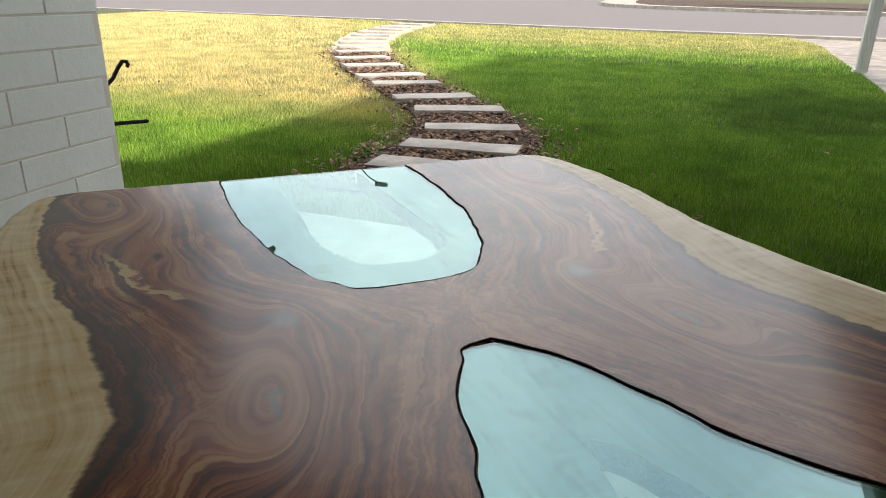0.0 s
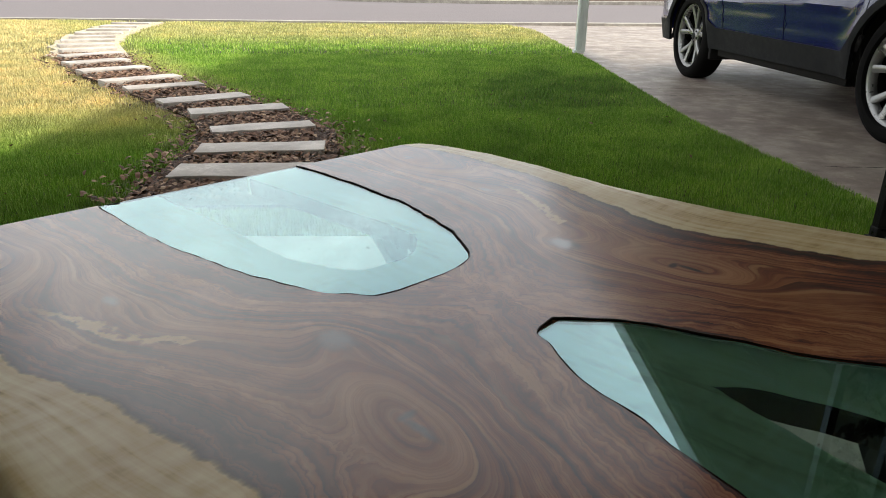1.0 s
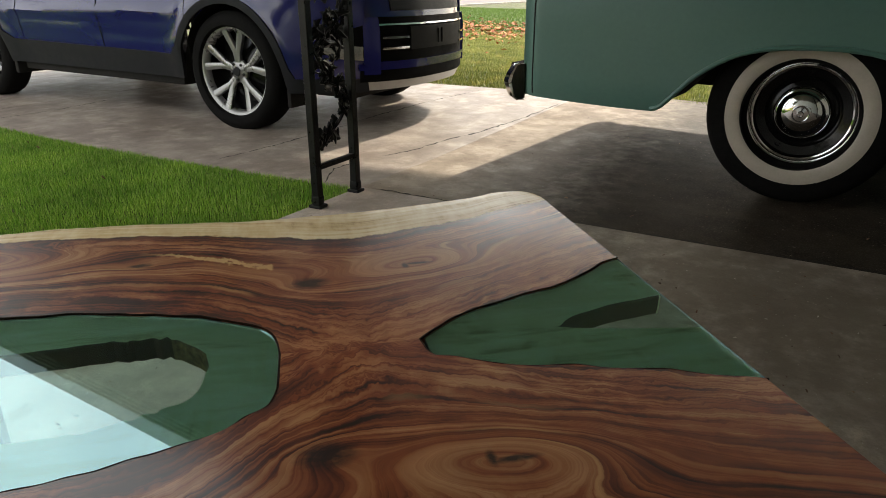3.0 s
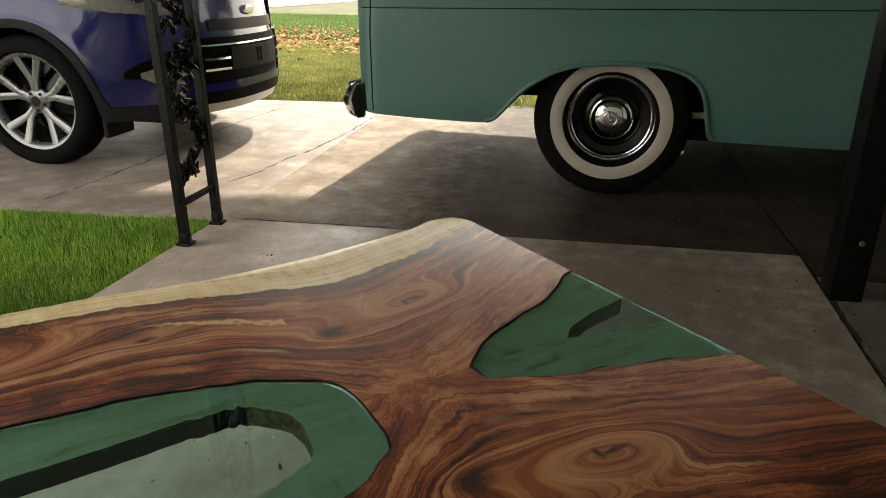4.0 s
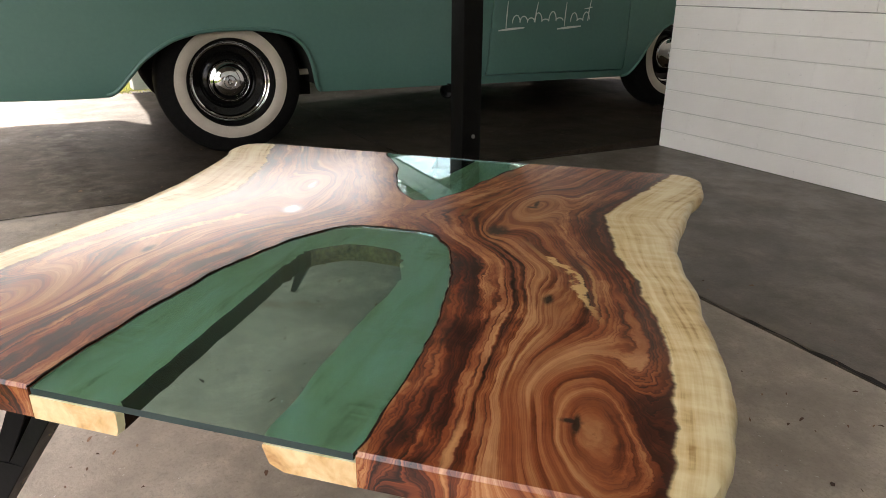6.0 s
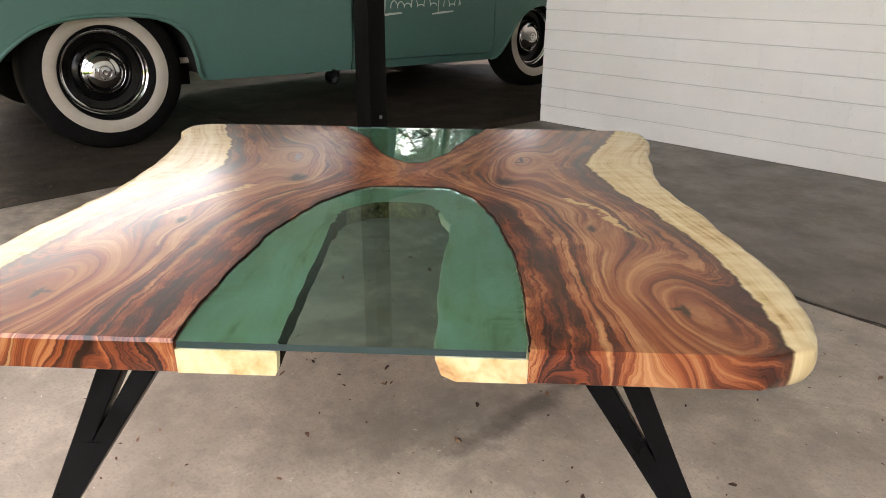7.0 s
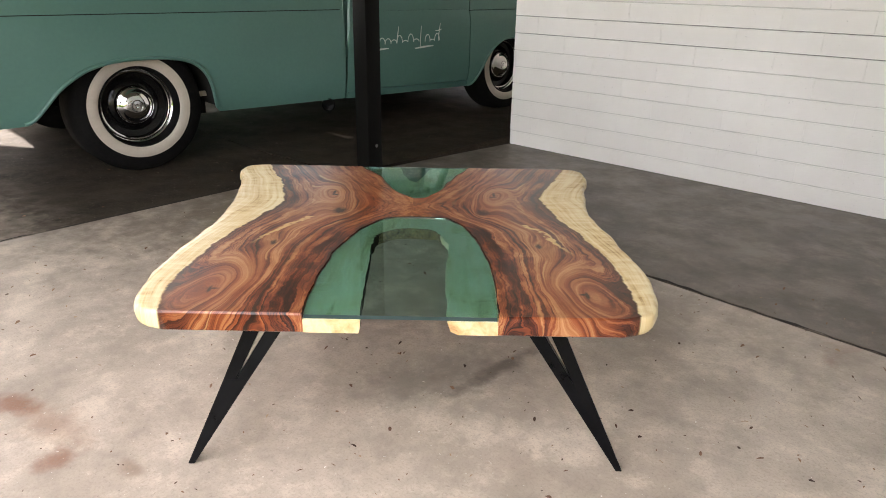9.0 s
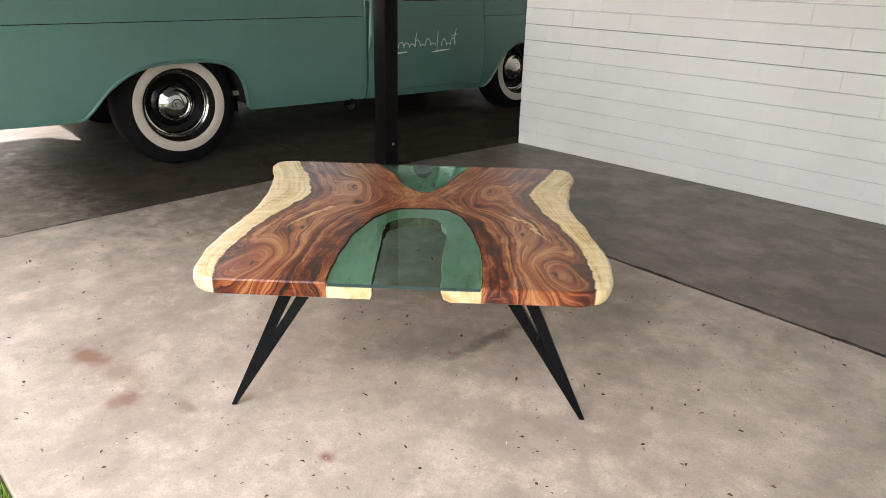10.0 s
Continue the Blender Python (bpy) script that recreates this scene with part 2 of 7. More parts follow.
def wood_material():
    """Bookmatched hardwood: rings that flow along the slab and close round the eyes, pale sapwood outside."""
    n = Nodes("walnut_slab")
    uvn = n.tree.nodes.new("ShaderNodeUVMap")
    uvn.uv_map = "grain"
    sep = n.tree.nodes.new("ShaderNodeSeparateXYZ")
    n.link(uvn.outputs[0], sep.inputs[0])
    s, v = sep.outputs[0], sep.outputs[1]
    tc = n.tree.nodes.new("ShaderNodeTexCoord")
    so = n.tree.nodes.new("ShaderNodeSeparateXYZ")
    n.link(tc.outputs["Object"], so.inputs[0])
    side = n.math('MULTIPLY', n.math('SIGN', so.outputs[0]), 3.0)
    au = n.math('ABSOLUTE', so.outputs[0])

    def vec(a, b, c):
        k = n.tree.nodes.new("ShaderNodeCombineXYZ")
        for i, q in enumerate((a, b, c)):
            if hasattr(q, "is_output"):
                n.link(q, k.inputs[i])
            else:
                k.inputs[i].default_value = q
        return k.outputs[0]

    def eye(cu, cv, a, b):
        dx = n.math('DIVIDE', n.math('SUBTRACT', au, cu), a)
        dy = n.math('DIVIDE', n.math('SUBTRACT', v, cv), b)
        q = n.math('ADD', n.math('MULTIPLY', dx, dx), n.math('MULTIPLY', dy, dy))
        return n.math('POWER', 2.718, n.math('MULTIPLY', q, -1.0))

    z = so.outputs[2]
    # the same figure on both slabs, with a slight difference between them; it runs on over the cut ends
    mirror = vec(n.math('MULTIPLY', au, 5.0), n.math('MULTIPLY', v, 2.4), n.math('MULTIPLY', side, 0.02))
    tilt = n.math('SUBTRACT', n.noise(vec(n.math('MULTIPLY', s, 3.2), 0.0, n.math('ADD', side, 11.0)), 1.0, 1.0, 0.5), 0.5)
    s2 = n.math('ADD', s, n.math('MULTIPLY', n.math('MULTIPLY', z, tilt), 16.0))
    v2 = n.math('SUBTRACT', v, n.math('MULTIPLY', z, 1.4))
    flow = vec(n.math('MULTIPLY', s2, 1.5), n.math('MULTIPLY', v2, 2.3), n.math('MULTIPLY', side, 0.02))
    warp = n.math('SUBTRACT', n.noise(flow, 1.0, 1.0, 0.45), 0.5)
    sway = n.math('SUBTRACT', n.noise(vec(n.math('MULTIPLY', s2, 3.0), n.math('MULTIPLY', v2, 7.0), n.math('MULTIPLY', side, 0.03)), 1.0, 1.0, 0.4), 0.5)
    ruffle = n.math('SUBTRACT', n.noise(vec(n.math('MULTIPLY', s2, 9.0), n.math('MULTIPLY', v2, 15.0), side), 1.0, 2.0, 0.5), 0.5)
    wu = n.math('ADD', au, n.math('MULTIPLY', sway, 0.03))
    wv = n.math('ADD', v2, n.math('MULTIPLY', warp, 0.14))

    def ring(cu, cv, a, b, lean):
        dx = n.math('DIVIDE', n.math('SUBTRACT', n.math('SUBTRACT', wu, cu), n.math('MULTIPLY', n.math('SUBTRACT', wv, cv), lean)), a)
        dy = n.math('DIVIDE', n.math('SUBTRACT', wv, cv), b)
        return n.math('POWER', 2.718, n.math('MULTIPLY', n.math('ADD', n.math('MULTIPLY', dx, dx), n.math('MULTIPLY', dy, dy)), -1.0))
    p = n.math('MULTIPLY', s2, 4.2)
    p = n.math('ADD', p, n.math('MULTIPLY', warp, 0.72))
    p = n.math('ADD', p, n.math('MULTIPLY', sway, 0.28))
    wavy = n.ramp(s, [(0.0, 1.0), (0.35, 0.65), (0.52, 0.22), (0.66, 0.40), (0.80, 0.75), (1.0, 0.8)])
    jag = n.math('SUBTRACT', n.noise(vec(n.math('MULTIPLY', s2, 16.0), n.math('MULTIPLY', v2, 62.0), side), 1.0, 3.0, 0.6), 0.5)
    p = n.math('ADD', p, n.math('MULTIPLY', n.math('MULTIPLY', jag, wavy), 0.22))
    p = n.math('ADD', p, n.math('MULTIPLY', n.math('MULTIPLY', ruffle, wavy), 0.36))
    # rippled crotch figure at the waist
    waist = n.math('POWER', 2.718, n.math('MULTIPLY', n.math('ADD', n.math('POWER', n.math('DIVIDE', au, 0.13), 2.0), n.math('POWER', n.math('DIVIDE', n.math('ADD', v, 0.12), 0.11), 2.0)), -1.0))
    rip = n.math('SUBTRACT', n.noise(vec(n.math('MULTIPLY', au, 22.0), n.math('MULTIPLY', v, 34.0), n.math('ADD', side, 5.0)), 1.0, 3.0, 0.6), 0.5)
    p = n.math('ADD', p, n.math('MULTIPLY', n.math('MULTIPLY', rip, waist), 0.6))
    big = None
    for cu, cv, a, b, lean, k in ((0.428, 0.490, 0.070, 0.140, 0.22, 2.5), (0.262, -0.262, 0.046, 0.120, -0.16, 1.8), (0.218, -0.08, 0.030, 0.045, 0.0, 0.6), (0.356, 0.20, 0.035, 0.09, 0.3, 0.4)):
        e = ring(cu, cv, a, b, lean)
        if k >= 1.5:
            big = e if big is None else n.math('MAXIMUM', big, e)
        p = n.math('ADD', p, n.math('MULTIPLY', e, k))
    open_eye = n.math('SUBTRACT', 1.0, n.math('MULTIPLY', n.ramp(big, [(0.12, 0.0), (0.45, 1.0)]), 0.72))
    # growth rings: uneven in width, each fading slowly to a dark line and then breaking off
    def drift(k, a, b, off):
        return n.math('SUBTRACT', n.noise(vec(n.math('MULTIPLY', p, a), n.math('MULTIPLY', v, b), n.math('ADD', n.math('MULTIPLY', side, 0.03), off)), 1.0, 1.0, 0.5), 0.5)

    def rings(per, wander, off, soft):
        q = n.math('FRACT', n.math('ADD', n.math('MULTIPLY', p, per), n.math('MULTIPLY', drift(p, 0.8 * per ** 0.5, 1.6, off), wander)))
        return n.ramp(q, [(0.0, 0.0), (0.45, 0.10), (soft, 0.50), (0.90, 1.0), (0.955, 0.75), (1.0, 0.0)])
    wide = rings(1.55, 2.2, 1.0, 0.70)
    ring_mid = rings(4.1, 3.0, 5.0, 0.68)
    ring_fine = rings(11.5, 4.5, 9.0, 0.70)
    where1 = n.ramp(n.noise(vec(n.math('MULTIPLY', p, 0.55), n.math('MULTIPLY', v, 1.7), n.math('ADD', n.math('MULTIPLY', side, 0.05), 21.0)), 1.0, 1.0, 0.5), [(0.36, 0.25), (0.62, 1.0)])
    where2 = n.ramp(n.noise(vec(n.math('MULTIPLY', p, 0.9), n.math('MULTIPLY', v, 3.0), n.math('ADD', n.math('MULTIPLY', side, 0.05), 31.0)), 1.0, 1.0, 0.5), [(0.38, 0.10), (0.60, 1.0)])
    def stripes(a, b, off, lo, hi):
        q = n.noise(vec(n.math('MULTIPLY', p, a), n.math('MULTIPLY', v, b), n.math('ADD', n.math('MULTIPLY', side, 0.04), off)), 1.0, 1.0, 0.45)
        return n.math('SUBTRACT', n.ramp(q, [(lo, 0.0), (hi, 1.0)], 'EASE'), 0.5)
    bands = stripes(1.25, 0.6, 41.0, 0.36, 0.64)
    stripe = stripes(3.4, 1.1, 45.0, 0.36, 0.64)
    streak2 = stripes(8.5, 2.4, 48.0, 0.34, 0.66)
    lines = n.noise(vec(n.math('MULTIPLY', p, 5.0), n.math('MULTIPLY', v, 1.3), n.math('ADD', side, 7.0)), 1.0, 2.0, 0.6)
    fine = n.noise(vec(n.math('MULTIPLY', p, 24.0), n.math('MULTIPLY', v, 5.0), n.math('ADD', side, 3.0)), 1.0, 3.0, 0.65)
    pores = n.noise(vec(n.math('MULTIPLY', p, 60.0), n.math('MULTIPLY', v, 16.0), side), 1.0, 4.0, 0.7)
    cloud = n.noise(mirror, 2.0, 4.0, 0.6)
    curl = n.noise(vec(n.math('MULTIPLY', s, 5.0), n.math('MULTIPLY', n.math('ADD', v, n.math('MULTIPLY', sway, 0.2)), 46.0), side), 1.0, 3.0, 0.6)

    # short flame-like flecks between the glass and the eyes
    fleck = n.noise(vec(n.math('MULTIPLY', p, 2.6), n.math('MULTIPLY', n.math('ADD', v, n.math('MULTIPLY', sway, 0.12)), 13.0), n.math('ADD', n.math('MULTIPLY', side, 0.2), 71.0)), 1.0, 2.0, 0.55)
    light_fleck = n.math('MULTIPLY', n.ramp(fleck, [(0.51, 0.0), (0.63, 1.0)]), n.math('MULTIPLY', wavy, open_eye))
    dark_fleck = n.math('MULTIPLY', n.ramp(fleck, [(0.34, 1.0), (0.45, 0.0)]), n.math('MULTIPLY', wavy, open_eye))
    broken = n.ramp(n.noise(vec(n.math('MULTIPLY', p, 1.4), n.math('MULTIPLY', v, 10.0), n.math('ADD', side, 81.0)), 1.0, 2.0, 0.6), [(0.38, 0.15), (0.58, 1.0)])

    # wavy red-brown next to the glass, broad tan in the middle, fine dark lines under the sapwood
    across = n.ramp(s, [(0.0, 0.57), (0.16, 0.61), (0.34, 0.62), (0.62, 0.64), (0.76, 0.54), (0.88, 0.44), (1.0, 0.40)])
    lined = n.ramp(s, [(0.0, 0.85), (0.30, 0.55), (0.55, 0.22), (0.74, 0.55), (0.86, 1.0), (1.0, 1.0)])
    calm = n.ramp(s, [(0.0, 0.95), (0.30, 0.85), (0.60, 0.75), (0.80, 0.60), (1.0, 0.55)])
    tone = n.math('ADD', across, n.math('MULTIPLY', bands, 0.25))
    tone = n.math('ADD', tone, n.math('MULTIPLY', stripe, n.math('MULTIPLY', n.math('MULTIPLY', calm, open_eye), 0.36)))
    tone = n.math('ADD', tone, n.math('MULTIPLY', streak2, n.math('MULTIPLY', lined, 0.20)))
    tone = n.math('ADD', tone, n.math('MULTIPLY', n.math('SUBTRACT', cloud, 0.5), 0.30))
    tone = n.math('ADD', tone, n.math('MULTIPLY', big, 0.09))
    tone = n.math('SUBTRACT', tone, n.math('MULTIPLY', n.math('MULTIPLY', wide, where1), n.math('MULTIPLY', calm, 0.34)))
    tone = n.math('SUBTRACT', tone, n.math('MULTIPLY', n.math('MULTIPLY', ring_mid, n.math('MULTIPLY', where2, broken)), n.math('MULTIPLY', n.math('MULTIPLY', calm, open_eye), 0.46)))
    tone = n.math('SUBTRACT', tone, n.math('MULTIPLY', ring_fine, n.math('MULTIPLY', n.math('MULTIPLY', lined, open_eye), 0.26)))
    tone = n.math('ADD', tone, n.math('MULTIPLY', n.math('SUBTRACT', lines, 0.5), 0.20))
    tone = n.math('ADD', tone, n.math('MULTIPLY', n.math('SUBTRACT', fine, 0.5), 0.32))
    tone = n.math('ADD', tone, n.math('MULTIPLY', n.math('SUBTRACT', curl, 0.5), n.math('MULTIPLY', wavy, 0.30)))
    tone = n.math('ADD', tone, n.math('MULTIPLY', light_fleck, 0.24))
    tone = n.math('SUBTRACT', tone, n.math('MULTIPLY', dark_fleck, 0.12))
    tone = n.math('ADD', tone, 0.034)
    heart = n.ramp(tone, [(0.02, (0.017, 0.005, 0.0035)), (0.20, (0.056, 0.013, 0.0065)), (0.36, (0.136, 0.032, 0.0125)), (0.52, (0.250, 0.072, 0.025)),
                          (0.68, (0.355, 0.150, 0.062)), (0.90, (0.50, 0.275, 0.130))])
    # thin pale streaks of sapwood caught inside
    for at, wide_, off in ((2.45, 0.050, 51.0), (1.25, 0.065, 57.0), (3.15, 0.035, 63.0)):
        mask = n.ramp(n.noise(vec(3.0, n.math('MULTIPLY', v, 5.0), n.math('ADD', n.math('MULTIPLY', side, 0.1), off)), 1.0, 1.0, 0.5), [(0.53, 0.0), (0.62, 0.85)])
        d = n.math('ABSOLUTE', n.math('SUBTRACT', p, at))
        heart = n.mix(n.math('MULTIPLY', n.ramp(d, [(0.0, 1.0), (wide_, 0.7), (wide_ * 1.5, 0.0)]), mask), heart, (0.52, 0.31, 0.14))
    track = n.math('ADD', n.math('ADD', 0.63, n.math('MULTIPLY', v, 0.40)), n.math('MULTIPLY', n.math('ADD', ruffle, n.math('MULTIPLY', jag, 0.6)), 0.16))
    reach = n.ramp(n.math('ADD', v, n.math('MULTIPLY', side, 0.008)), [(-0.03, 0.0), (0.0, 1.0), (0.16, 1.0), (0.24, 0.0)])
    heart = n.mix(n.math('MULTIPLY', n.ramp(n.math('ABSOLUTE', n.math('SUBTRACT', s, track)), [(0.012, 0.9), (0.026, 0.0)]), reach), heart, (0.66, 0.47, 0.21))
    heart = n.mix(n.math('MULTIPLY', n.ramp(pores, [(0.3, 1.0), (0.44, 0.0)]), 0.30), heart, (0.06, 0.020, 0.011))
    red = n.noise(mirror, 1.2, 2.0, 0.5)
    redder = n.math('ADD', n.math('MULTIPLY', n.ramp(red, [(0.42, 0.0), (0.62, 1.0)]), 0.40), n.ramp(s, [(0.0, 0.60), (0.40, 0.15)]))
    heart = n.mix(redder, heart, (1.0, 0.78, 0.68), 'MULTIPLY')
    # knots
    knot = None
    for cu, cv, a, b in ((0.218, -0.080, 0.024, 0.034), (0.264, -0.268, 0.006, 0.030), (0.258, -0.245, 0.014, 0.007), (0.430, 0.505, 0.006, 0.022), (0.424, 0.50, 0.016, 0.006), (0.356, 0.20, 0.010, 0.022)):
        e = eye(cu, cv, a, b)
        knot = e if knot is None else n.math('MAXIMUM', knot, e)
    kfac = n.math('MULTIPLY', knot, n.ramp(n.noise(mirror, 22.0, 3.0, 0.6), [(0.35, 0.72), (0.6, 1.0)]))
    heart = n.mix(n.ramp(kfac, [(0.25, 0.0), (0.75, 0.92)]), heart, (0.016, 0.010, 0.009))
    # sapwood
    streak = n.noise(vec(n.math('MULTIPLY', s, 26.0), n.math('MULTIPLY', v, 3.2), side), 1.0, 4.0, 0.6)
    cross = n.noise(vec(n.math('MULTIPLY', s, 5.0), n.math('MULTIPLY', v, 38.0), side), 1.0, 3.0, 0.6)
    sap = n.ramp(n.math('ADD', n.math('MULTIPLY', streak, 0.62), n.math('MULTIPLY', cross, 0.38)),
                 [(0.33, (0.40, 0.225, 0.075)), (0.44, (0.69, 0.50, 0.235)), (0.60, (0.84, 0.70, 0.42))])
    wob = n.math('SUBTRACT', n.noise(vec(n.math('MULTIPLY', s, 2.0), n.math('MULTIPLY', v, 16.0), side), 1.0, 4.0, 0.6), 0.5)
    sb = n.math('ADD', s, n.math('MULTIPLY', wob, 0.10))
    c = n.mix(n.ramp(sb, [(0.985, 0.0), (1.0, 1.0)]), heart, sap)
    rim = n.ramp(sb, [(0.93, 0.0), (0.985, 1.0), (1.0, 0.0)])
    c = n.mix(n.math('MULTIPLY', rim, 0.65), c, (0.05, 0.017, 0.010))
    n.set(color=c, spec=0.25, coat=n.math('ADD', n.ramp(sb, [(0.97, 0.72), (1.03, 0.50)]), n.math('MULTIPLY', n.ramp(kfac, [(0.45, 0.0), (0.65, 1.0)]), 0.3)), coat_rough=n.ramp(kfac, [(0.45, 0.17), (0.65, 0.04)]),
          rough=n.ramp(n.math('ADD', n.noise(tc.outputs["Object"], 9.0, 4.0), n.ramp(sb, [(0.97, 0.0), (1.03, 0.6)])), [(0.3, 0.30), (0.7, 0.40), (1.0, 0.44)]))
    n.bsdf.inputs["Coat IOR"].default_value = 1.5
    n.bump(n.math('MULTIPLY', pores, 0.3), 0.025, 0.0010)
    return n.mat


def ledge_material(name, deep, mid, light):
    """Routed pale wood: long soft streaks, saw marks across and dirty clouds."""
    n = Nodes(name)
    a = n.noise(n.coord("Object", (1.0, 0.10, 1.0)), 42.0, 4.0, 0.6, 0.5)
    b = n.noise(n.coord("Object", (1.0, 0.45, 0.5)), 10.0, 5.0, 0.62, 1.2)
    saw = n.noise(n.coord("Object", (0.12, 1.0, 1.0), rot=(0, 0, 8)), 90.0, 3.0, 0.6)
    where = n.ramp(n.noise(n.coord("Object"), 7.0, 2.0, 0.5), [(0.48, 0.0), (0.62, 1.0)])
    f = n.math('ADD', n.math('MULTIPLY', a, 0.42), n.math('MULTIPLY', b, 0.58))
    f = n.math('ADD', f, n.math('MULTIPLY', n.math('MULTIPLY', n.math('SUBTRACT', saw, 0.5), where), 0.35))
    n.set(color=n.ramp(f, [(0.33, deep), (0.45, mid), (0.60, light)]), rough=0.42)
    n.bump(a, 0.15, 0.002)
    return n.mat


def glass_material(name, tint, rough=0.0):
    n = Nodes(name)
    n.set(color=tint, trans=1.0, rough=rough, ior=2.12)
    n.bsdf.inputs["Specular Tint"].default_value = (0.60, 0.885, 1.0, 1.0)
    return n.mat


def block_paint(name, c1, c2):
    """Thick paint over pitted concrete block."""
    n = Nodes(name)
    v = n.coord("Object")
    info = n.tree.nodes.new("ShaderNodeObjectInfo")
    g = n.tree.nodes.new("ShaderNodeNewGeometry")
    pos = g.outputs["Position"]
    pit = n.noise(pos, 60.0, 4.0, 0.7)
    lump = n.noise(pos, 14.0, 3.0, 0.5)
    dirt = n.noise(pos, 2.0, 5.0, 0.6)
    c = n.mix(n.ramp(dirt, [(0.35, 0.0), (0.7, 1.0)]), c1, c2)
    c = n.mix(n.math('MULTIPLY', info.outputs["Random"], 0.25), c, tuple(q * 0.86 for q in c1))
    c = n.mix(n.math('MULTIPLY', n.ramp(pit, [(0.26, 1.0), (0.34, 0.0)]), 0.5), c, tuple(q * 0.5 for q in c1))
    n.set(color=c, rough=0.55)
    n.bump(n.math('ADD', pit, n.math('MULTIPLY', lump, 1.4)), 0.3, 0.006)
    return n.mat


def grass_ground():
    n = Nodes("lawn_soil")
    g = n.tree.nodes.new("ShaderNodeNewGeometry")
    pos = g.outputs["Position"]
    f = n.noise(pos, 30.0, 5.0, 0.65)
    patch = n.noise(pos, 0.6, 4.0, 0.6)
    c = n.ramp(f, [(0.3, (0.030, 0.035, 0.012)), (0.5, (0.055, 0.075, 0.018)), (0.7, (0.10, 0.11, 0.035))])
    n.set(color=n.mix(n.ramp(patch, [(0.4, 0.0), (0.7, 0.6)]), c, (0.14, 0.12, 0.045)), rough=0.9)
    n.bump(f, 0.8, 0.02)
    return n.mat


def blade_material(name, c1, c2, c3):
    """Grass blades: each blade its own tone, straw-coloured patches by place."""
    n = Nodes(name)
    g = n.tree.nodes.new("ShaderNodeNewGeometry")
    r = g.outputs["Random Per Island"]
    pos = g.outputs["Position"]
    c = n.ramp(r, [(0.0, c1), (0.6, c2), (1.0, c3)])
    sep = n.tree.nodes.new("ShaderNodeSeparateXYZ")
    n.link(pos, sep.inputs[0])
    x, y = sep.outputs[0], sep.outputs[1]
    # the lawn west of the path and its far edge are dormant, the rest is green
    west = n.math('SUBTRACT', n.math('MULTIPLY', n.math('SUBTRACT', -1.15, x), 0.55), n.math('MULTIPLY', n.math('SUBTRACT', y, 4.0), 0.30))
    west = n.math('MULTIPLY', n.ramp(n.math('ADD', west, 0.5), [(0.25, 0.0), (0.75, 1.0)]), n.ramp(n.math('MULTIPLY', y, 0.1), [(0.27, 0.0), (0.42, 1.0)]))
    far = n.ramp(n.math('MULTIPLY', y, 0.05), [(0.42, 0.0), (0.52, 0.75)])
    blotch = n.noise(pos, 0.9, 4.0, 0.6)
    dry = n.math('MULTIPLY', n.math('MAXIMUM', west, far), n.ramp(blotch, [(0.25, 0.80), (0.45, 1.0)]))
    dry = n.math('MULTIPLY', dry, n.ramp(n.noise(pos, 9.0, 3.0, 0.6), [(0.3, 0.80), (0.55, 1.0)]))
    straw = n.ramp(r, [(0.0, (0.48, 0.38, 0.14)), (0.5, (0.74, 0.60, 0.27)), (1.0, (0.86, 0.75, 0.42))])
    # soft tree shadow, painted on the blades as a darker green patch
    shadow_patch = n.math('ADD', n.math('POWER', n.math('DIVIDE', n.math('SUBTRACT', x, 1.35), 0.75), 2.0), n.math('POWER', n.math('DIVIDE', n.math('SUBTRACT', y, 4.9), 1.1), 2.0))
    shadow_patch = n.ramp(n.math('ADD', n.math('MULTIPLY', shadow_patch, 0.4), n.math('MULTIPLY', n.math('SUBTRACT', n.noise(pos, 1.6, 4.0, 0.6), 0.5), 1.2)), [(0.1, 0.5), (0.6, 0.0)], 'EASE')
    c = n.mix(shadow_patch, c, (0.035, 0.11, 0.022))
    tuft = n.ramp(n.noise(pos, 2.4, 4.0, 0.65), [(0.32, (0.62, 0.68, 0.62)), (0.5, (0.95, 0.97, 0.95)), (0.68, (1.30, 1.20, 1.15))])
    n.set(color=n.mix(1.0, n.mix(dry, c, straw), tuft, 'MULTIPLY'), rough=0.6, spec=0.25)
    return n.mat


# dark drip streak, rust spots and painted shade on the porch floor: x, y, half length, half width, turn, colour,
# strength
PORCH_MARKS = ((-0.27, -0.12, 0.24, 0.035, 88, (0.07, 0.06, 0.05), 0.75), (-0.16, 0.06, 0.30, 0.16, 60, (0.16, 0.135, 0.115), 0.6), (0.58, 0.95, 0.09, 0.05, 20, (0.22, 0.09, 0.05), 0.8),
               (0.27, 0.97, 0.07, 0.05, 70, (0.22, 0.09, 0.05), 0.75), (0.42, 0.92, 0.16, 0.08, 10, (0.30, 0.17, 0.11), 0.5), (-0.38, 0.70, 0.03, 0.02, 0, (0.24, 0.07, 0.05), 0.8),
               (0.10, 0.86, 0.05, 0.035, 0, (0.22, 0.14, 0.09), 0.6), (0.85, 0.35, 0.22, 0.10, 30, (0.26, 0.19, 0.15), 0.5),
               # dim floor towards post and back joint: shade painted as two broad dark ellipses
               (1.55, -0.55, 1.15, 0.80, 62, (0.15, 0.115, 0.080), 0.85), (0.15, -0.85, 1.35, 0.34, -4, (0.27, 0.22, 0.175), 0.6))

